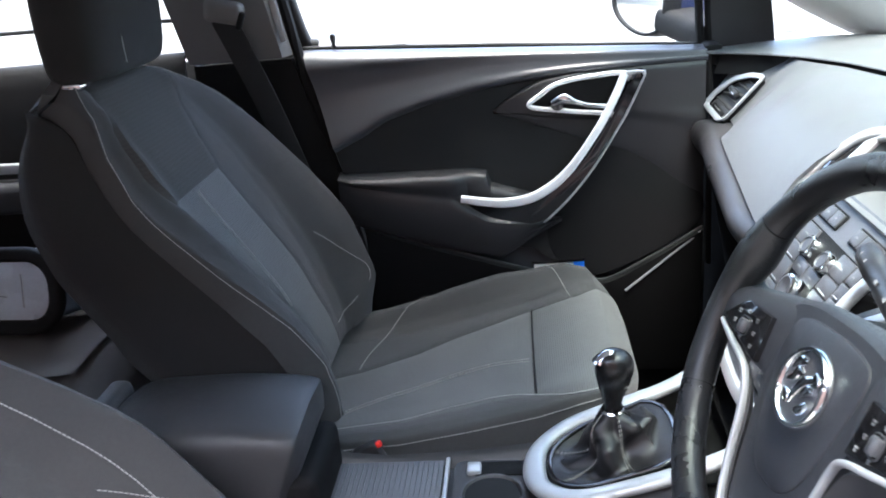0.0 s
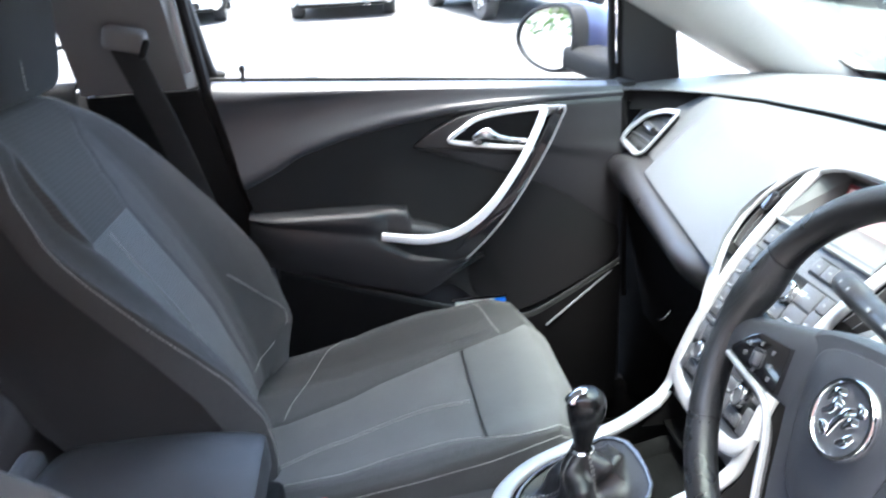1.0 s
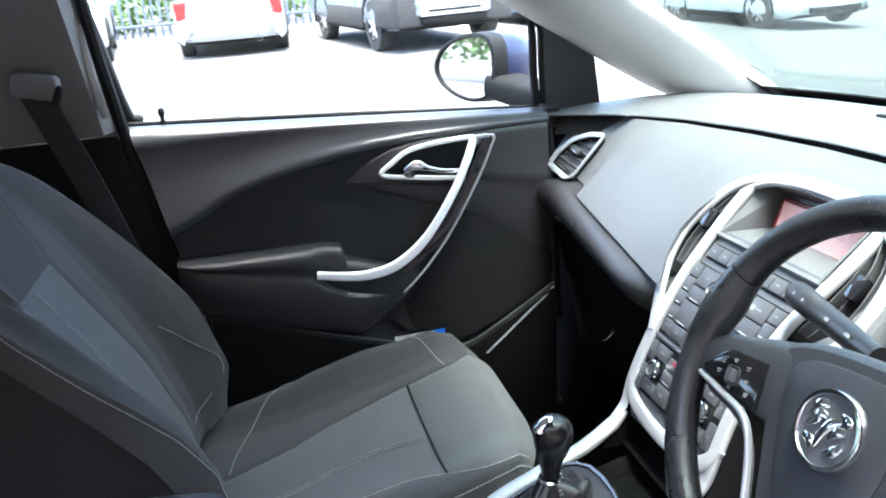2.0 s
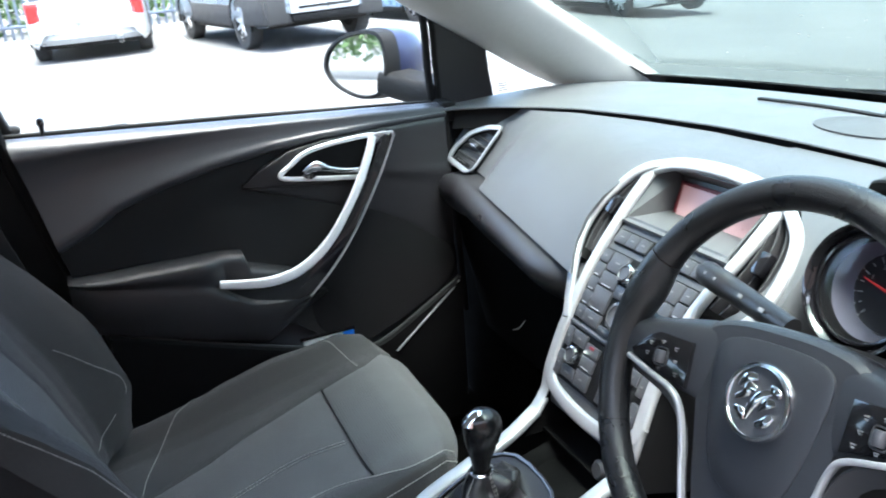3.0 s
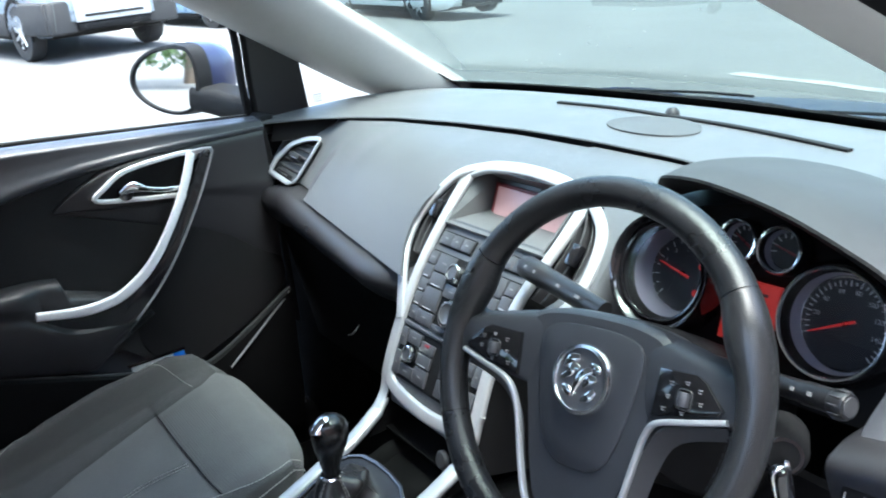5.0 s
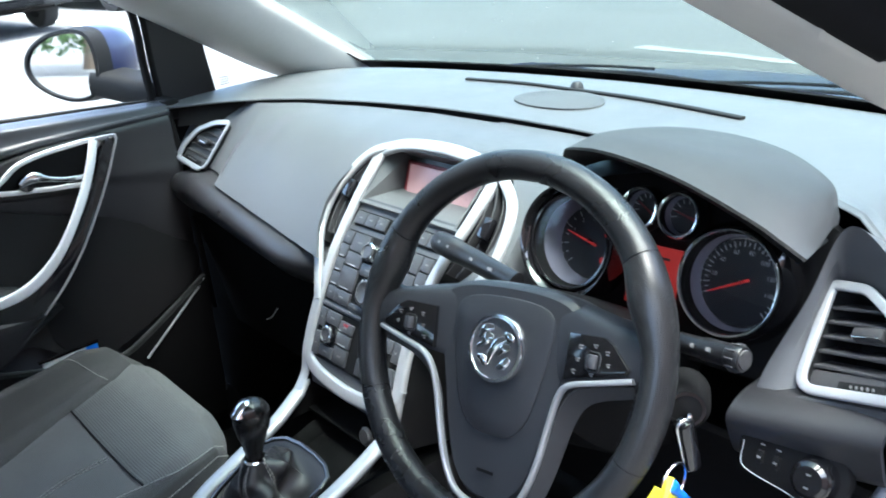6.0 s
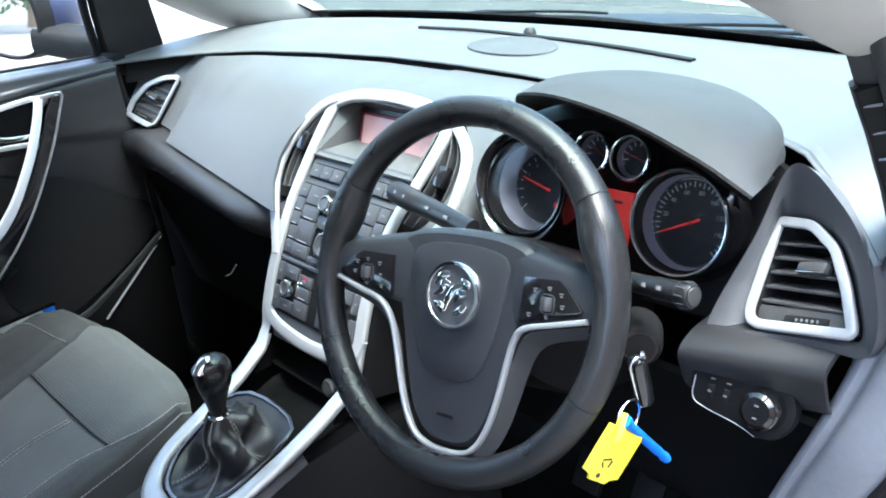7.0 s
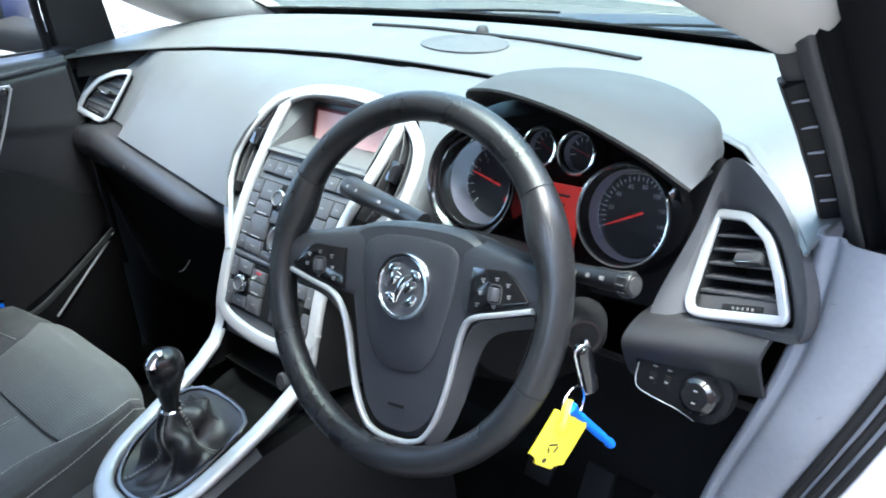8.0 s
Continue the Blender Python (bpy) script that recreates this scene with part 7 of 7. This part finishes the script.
M["dark_glass"] = mat("dark car window", (0.02, 0.025, 0.03), 0.08, vary=0.05, rough_vary=0.03)
M["tyre"] = mat("tyre rubber", (0.022, 0.022, 0.023), 0.85, vary=0.2, grain=0.5, grain_scale=120)
M["alloy"] = mat("wheel alloy", (0.55, 0.56, 0.58), 0.35, metal=0.7, vary=0.06)
M["lamp"] = mat("clear lamp", (0.75, 0.77, 0.80), 0.12, metal=0.3, vary=0.1)
M["tail"] = mat("red tail lamp", (0.45, 0.02, 0.02), 0.2, vary=0.1)
M["plate"] = mat("number plate", (0.70, 0.66, 0.40), 0.5, vary=0.05)


def parked_car(name, label, m, paint, tall=False, skirt="trim_low"):
    """A parked car, nose along its +x, on the ground at z = 0."""
    car = thing(name, label, "car", group="parked cars", m=m)
    L, W, H = (4.5, 0.94, 1.80) if tall else (4.2, 0.86, 1.45)
    g = 0.30 if tall else 0.20
    belt = 1.08 if tall else 0.90
    wb = 1.38 if tall else 1.28
    wr = 0.37 if tall else 0.31

    def sec(x, w, zb, zt):
        return [(x, -w * 0.90, zb), (x, -w, zb + 0.10), (x, -w * 1.0, (zb + zt) / 2), (x, -w * 0.96, zt - 0.06), (x, -w * 0.86, zt), (x, 0, zt + 0.03), (x, w * 0.86, zt), (x, w * 0.96, zt - 0.06), (x, w, (zb + zt) / 2), (x, w, zb + 0.10), (x, w * 0.90, zb)]

    hood_z = 1.02 if tall else 0.82
    xs_ = ((-L / 2, W * 0.80, g + 0.22, belt - 0.12), (-L / 2 + 0.06, W * 0.95, g + 0.05, belt - 0.02), (-L / 2 + 0.5, W, g, belt), (0, W, g, belt), (L / 2 - 1.3, W, g, belt - 0.02), (L / 2 - 0.5, W * 0.98, g, hood_z), (L / 2 - 0.10, W * 0.92, g + 0.05, hood_z - 0.12), (L / 2, W * 0.78, g + 0.20, hood_z - 0.28))
    body = part("body", net(smooth_net([sec(*s) for s in xs_], 30, 30), caps=True), paint, car, local=True)
    cab = [(-L / 2 + 0.12, 0.80, belt - 0.03), (-L / 2 + 0.55, 0.70, H - 0.06), (-0.6, 0.70, H), (0.25, 0.70, H - 0.05), (L / 2 - 1.25, 0.84, hood_z + 0.06)]
    rows = [[(x, -W * 0.95 if k in (0, 4) else -W * 0.93, belt - 0.06), (x, -W * w, z - 0.02), (x, -W * w * 0.8, z), (x, 0, z + 0.02), (x, W * w * 0.8, z), (x, W * w, z - 0.02), (x, W * 0.93, belt - 0.06)] for k, (x, w, z) in enumerate(cab)]
    part("glasshouse", net(smooth_net(rows, 20, 20), caps=True), "dark_glass", body, "dark windows", local=True)
    rows = [[(x, y * 0.60, H + 0.012 - 0.02 * abs(y) ** 3 - 0.02 * ((x + 0.2) / 0.8) ** 2) for y in np.linspace(-1, 1, 7)] for x in np.linspace(-1.35, 0.45, 8)]
    part("roof", shell(net(rows), 0.02), paint, body, local=True)
    for x in (-wb, wb):
        for s in (-1, 1):
            wm = pose(x, s * (W - 0.10), wr, 90 * s * -1)
            wheel = part("wheel", lathe([(wr * 0.62, -0.10), (wr * 0.95, -0.10), (wr, -0.07), (wr, 0.07), (wr * 0.95, 0.10), (wr * 0.64, 0.105), (wr * 0.62, 0.08)], wm, 28), "tyre", car, "black tyre", local=True)
            part("hub", lathe([(wr * 0.64, 0.06), (wr * 0.62, 0.095), (wr * 0.56, 0.085), (0, 0.07)], wm, 28), "trim_low", wheel, local=True)
            for k in range(7):
                part("spoke", box(wr * 0.50, 0.035, 0.02, wm @ pose(0, 0, 0.092, 0, 0, 360 * k / 7) @ pose(wr * 0.32, 0, 0), 0.006), "alloy", wheel, local=True)
            part("arch", sweep([(x + (wr + 0.06) * math.cos(a), s * (W + 0.004), wr + (wr + 0.06) * math.sin(a)) for a in np.linspace(-0.2, math.pi + 0.2, 24)], round_section(0.05, 0.04), (0, 1, 0)), skirt if tall else "rubber", body, local=True)
    for s in (-1, 1):
        part("headlight", box(0.20, 0.34, 0.15, pose(L / 2 - 0.20, s * (W - 0.24), hood_z - 0.16, 0, 0, -18 * s), 0.05, 3), "lamp", body, "clear headlight", local=True)
        part("tail_light", box(0.12, 0.20, 0.30, pose(-L / 2 + 0.06, s * (W - 0.15), belt - 0.16, 0, 0, 0), 0.03, 3), "tail", body, "red tail light", local=True)
        part("door_mirror", box(0.12, 0.20, 0.14, pose(0.72, s * (W + 0.08), belt + 0.05), 0.04, 3), paint, body, local=True)
        part("sill", box(2 * wb - 0.75, 0.06, 0.10, pose(0, s * (W - 0.03), g + 0.02), 0.02), skirt, body, local=True)
    rows = [[(L / 2 - 0.06 + d, y * W, z) for d, z in ((0, g + 0.42), (0.06, g + 0.36), (0.07, g + 0.14), (0.0, g + 0.06))] for y in np.linspace(-0.82, 0.82, 9)]
    for r, y in zip(rows, np.linspace(-0.82, 0.82, 9)):
        for i, p in enumerate(r):
            r[i] = (p[0] - 0.20 * abs(y) ** 3, p[1], p[2])
    part("front_bumper", shell(net(rows), 0.03), skirt if tall else paint, body, "front bumper", local=True)
    rows = [[(-p[0], p[1], p[2]) for p in r] for r in rows]
    part("rear_bumper", shell(net(rows), 0.03), paint, body, "rear bumper", local=True)
    part("grille", box(0.05, 0.9, 0.10, pose(L / 2 - 0.02, 0, hood_z - 0.20), 0.02), "trim_low", body, "dark grille", local=True)
    part("lower_grille", box(0.05, 1.0, 0.10, pose(L / 2 + 0.0, 0, g + 0.12), 0.02), "trim_low", body, local=True)
    part("number_plate", box(0.02, 0.52, 0.11, pose(-L / 2 - 0.045, 0, g + 0.42), 0.004), "plate", body, local=True)
    if tall:
        for s in (-1, 1):
            part("cladding", box(2 * wb - 0.80, 0.05, 0.30, pose(0, s * (W + 0.005), g + 0.17), 0.02), "tyre", body, "dark grey side cladding", local=True)
            part("cladding", box(0.62, 0.10, 0.42, pose(L / 2 - 0.30, s * (W - 0.03), g + 0.26, 0, 0, -9 * s), 0.04, 3), "tyre", body, "dark grey bumper corner", local=True)
            part("cladding", box(0.10, 0.46, 0.42, pose(L / 2 - 0.03, s * (W - 0.28), g + 0.26, 0, 0, -14 * s), 0.04, 3), "tyre", body, "dark grey bumper corner", local=True)
        part("nose_panel", box(0.06, 1.05, 0.44, pose(L / 2 + 0.01, 0, g + 0.40), 0.03, 3), "silver_paint", body, "pale centre of the front bumper", local=True)
        part("nose_slot", box(0.02, 0.70, 0.035, pose(L / 2 + 0.046, 0, g + 0.50), 0.006), "rubber", body, local=True)
        part("nose_slot", box(0.02, 0.80, 0.030, pose(L / 2 + 0.046, 0, g + 0.26), 0.006), "rubber", body, local=True)
    part("exhaust", lathe([(0.030, 0), (0.034, 0.0), (0.034, 0.10), (0.028, 0.10)], pose(-L / 2 - 0.06, -0.42, g + 0.04, 0, 90), 16), "chrome", body, "chrome tail pipe", local=True)
    part("underbody", box(L - 0.5, 2 * W - 0.35, 0.10, pose(0, 0, g + 0.04), 0.02), "rubber", body, local=True)
    return car


def stand(x, y, turn):
    z = ground_z(x, y)
    return pose(x, y, z) @ pose(0, 0, 0, 0, 1.8, 0) @ pose(0, 0, 0, 0, 0, turn)


parked_car("hatchback", "silver hatchback parked with its tail towards the lane", stand(-15.2, -0.55, 178), "silver_paint")
parked_car("off_road_car", "pale grey off-road car with dark bumper corners, nose outwards", stand(-13.4, 2.1, 10), "grey_paint", True, "trim_low")
parked_car("saloon", "white car parked with its nose towards the lane", stand(-15.6, -3.6, 6), "white_paint")
parked_car("small_car", "light blue car parked beyond the off-road car", stand(-15.4, 5.3, 14), "sky_paint")
parked_car("estate_car", "white car standing side on along the lane ahead", stand(-13.67, 8.76, 4), "white_paint")

for k, y in enumerate((-4.9, -2.05, 0.78, 3.55, 6.3)):
    rows = [[(x, y - 0.05, ground_z(x, y) + 0.006), (x, y + 0.05, ground_z(x, y) + 0.006)] for x in np.linspace(-17.5, -11.6, 12)]
    structure("bay_line", net(rows), "line", "worn white bay line on the tarmac", "road marking")
structure("lane_line", net([[(x, y, ground_z(x, y) + 0.006) for y in (6.25 + 0.03 * math.sin(5 * x), 6.43 + 0.03 * math.sin(7 * x))] for x in np.linspace(-4.3, -1.2, 16)]), "faint_line", "worn white line across the tarmac ahead", "road marking")

M["fence"] = mat("grey blue painted steel", (0.10, 0.12, 0.16), 0.5, metal=0.3, vary=0.15)
fence = thing("railing_fence", "grey steel railing behind the parked cars", "fence", (-19.0, 0, ground_z(-19.0)))
bar = None
for k in range(150):
    y = -14.0 + 0.16 * k
    if bar is None:
        bar = part("post", box(0.03, 0.05, 1.7, pose(-19.0, y, ground_z(-19) + 0.85), 0.006, 1), "fence", fence)
        first = y
    else:
        o = part("post", None, "fence", fence, data=bar.data)
        o.location = (0, y - first, 0)
for z in (0.25, 1.45):
    part("rail", box(0.05, 24.5, 0.06, pose(-18.96, -2.0, ground_z(-19) + z), 0.01), "fence", fence)

# planting behind the railing and behind the car
M["leaf"] = mat("green leaves", (0.055, 0.10, 0.028), 0.6, vary=0.5, scale=1.2, spec=0.3)
M["bark"] = mat("brown bark", (0.10, 0.075, 0.055), 0.9, vary=0.3, scale=6, grain=0.6, grain_scale=60)


def leaves(count, shape, size, seed):
    """Many small leaf blades strewn through a volume; shape gives a random place."""
    rng = np.random.RandomState(seed)
    vs, fs = [], []
    for i in range(count):
        c = np.array(shape(rng))
        a = rng.normal(size=3)
        a /= np.linalg.norm(a)
        b = np.cross(a, rng.normal(size=3))
        b /= np.linalg.norm(b)
        s = size * rng.uniform(0.6, 1.4)
        n = len(vs)
        vs += [c - a * s, c + b * s * 0.45, c + a * s, c - b * s * 0.45]
        fs.append((n, n + 1, n + 2, n + 3))
    me = bpy.data.meshes.new("leaves")
    me.from_pydata([tuple(v) for v in vs], [], fs)
    me.materials.append(M["leaf"])
    return me


def tree(name, label, x, y, h, seed):
    t = thing(name, label, "tree", (x, y, ground_z(x)), "trees")
    rng = np.random.RandomState(seed)
    path = [(0.1 * rng.normal() * k, 0.1 * rng.normal() * k, h * 0.6 * k) for k in np.linspace(0, 1, 6)]
    trunk = part("trunk", tube(path, 0.16, n=9, scale=[1.3, 1.0, 0.85, 0.7, 0.5, 0.3]), "bark", t, local=True)
    clumps = []
    for k in range(11):
        a, r = rng.uniform(0, 6.28), rng.uniform(0.5, 0.34 * h)
        e = np.array((r * math.cos(a), r * math.sin(a), h * rng.uniform(0.35, 0.95)))
        s0 = np.array(path[rng.randint(2, 6)])
        part("limb", tube([s0, (s0 + e) / 2 + np.array((0, 0, 0.2)), e], 0.05, n=6, scale=[1, 0.7, 0.3]), "bark", trunk, local=True)
        clumps.append((e, rng.uniform(0.12, 0.22) * h))

    def shape(r):
        e, s = clumps[r.randint(len(clumps))]
        d = r.normal(size=3)
        return e + d / np.linalg.norm(d) * s * r.uniform(0.35, 1.0) ** 0.5 * np.array((1, 1, 0.7))

    part("crown", None, "leaf", t, data=leaves(2600, shape, 0.11, seed))


for i, (x, y, h) in enumerate(((-22.5, -11.0, 6.0), (-23, -4.5, 5.0), (-23.5, 2.5, 6.5), (-22, 9.0, 5.5), (-9.0, -20.0, 6.0), (-4.5, -22.0, 5.0), (-13.5, -19.0, 5.5), (0.5, -23, 6.0))):
    tree("tree", "leafy green tree beyond the car park", x, y, h, 10 + i)


def hedge(name, label, x0, y0, x1, y1, h, seed):
    def shape(r):
        k = r.uniform()
        return (x0 + (x1 - x0) * k + r.normal() * 0.35, y0 + (y1 - y0) * k + r.normal() * 0.35, ground_z(x0) + h * r.uniform(0, 1) ** 0.7 * (0.8 + 0.25 * math.sin(k * 40)))
    me = leaves(9000, shape, 0.10, seed)
    ob = new(name, me)
    return tagged(ob, label, "hedge", "", "stuff")


hedge("hedge", "uneven green hedge behind the railing", -20.5, -16, -20.5, 14, 1.5, 3)
hedge("hedge", "uneven green hedge behind the car", -22, -17.5, 8, -18.5, 1.8, 4)
# plain unseen wall, added behind the camera to cut sky light from that side
M["brick"] = mat("brown brick wall", (0.26, 0.15, 0.11), 0.85, vary=0.3, scale=3, grain=0.6, grain_scale=40)
structure("blocking_wall", box(0.3, 36, 4.0, pose(4.4, -2.0, 2.0), 0.02), "brick", "unseen brown brick wall added to block light from the driver side", "building wall")
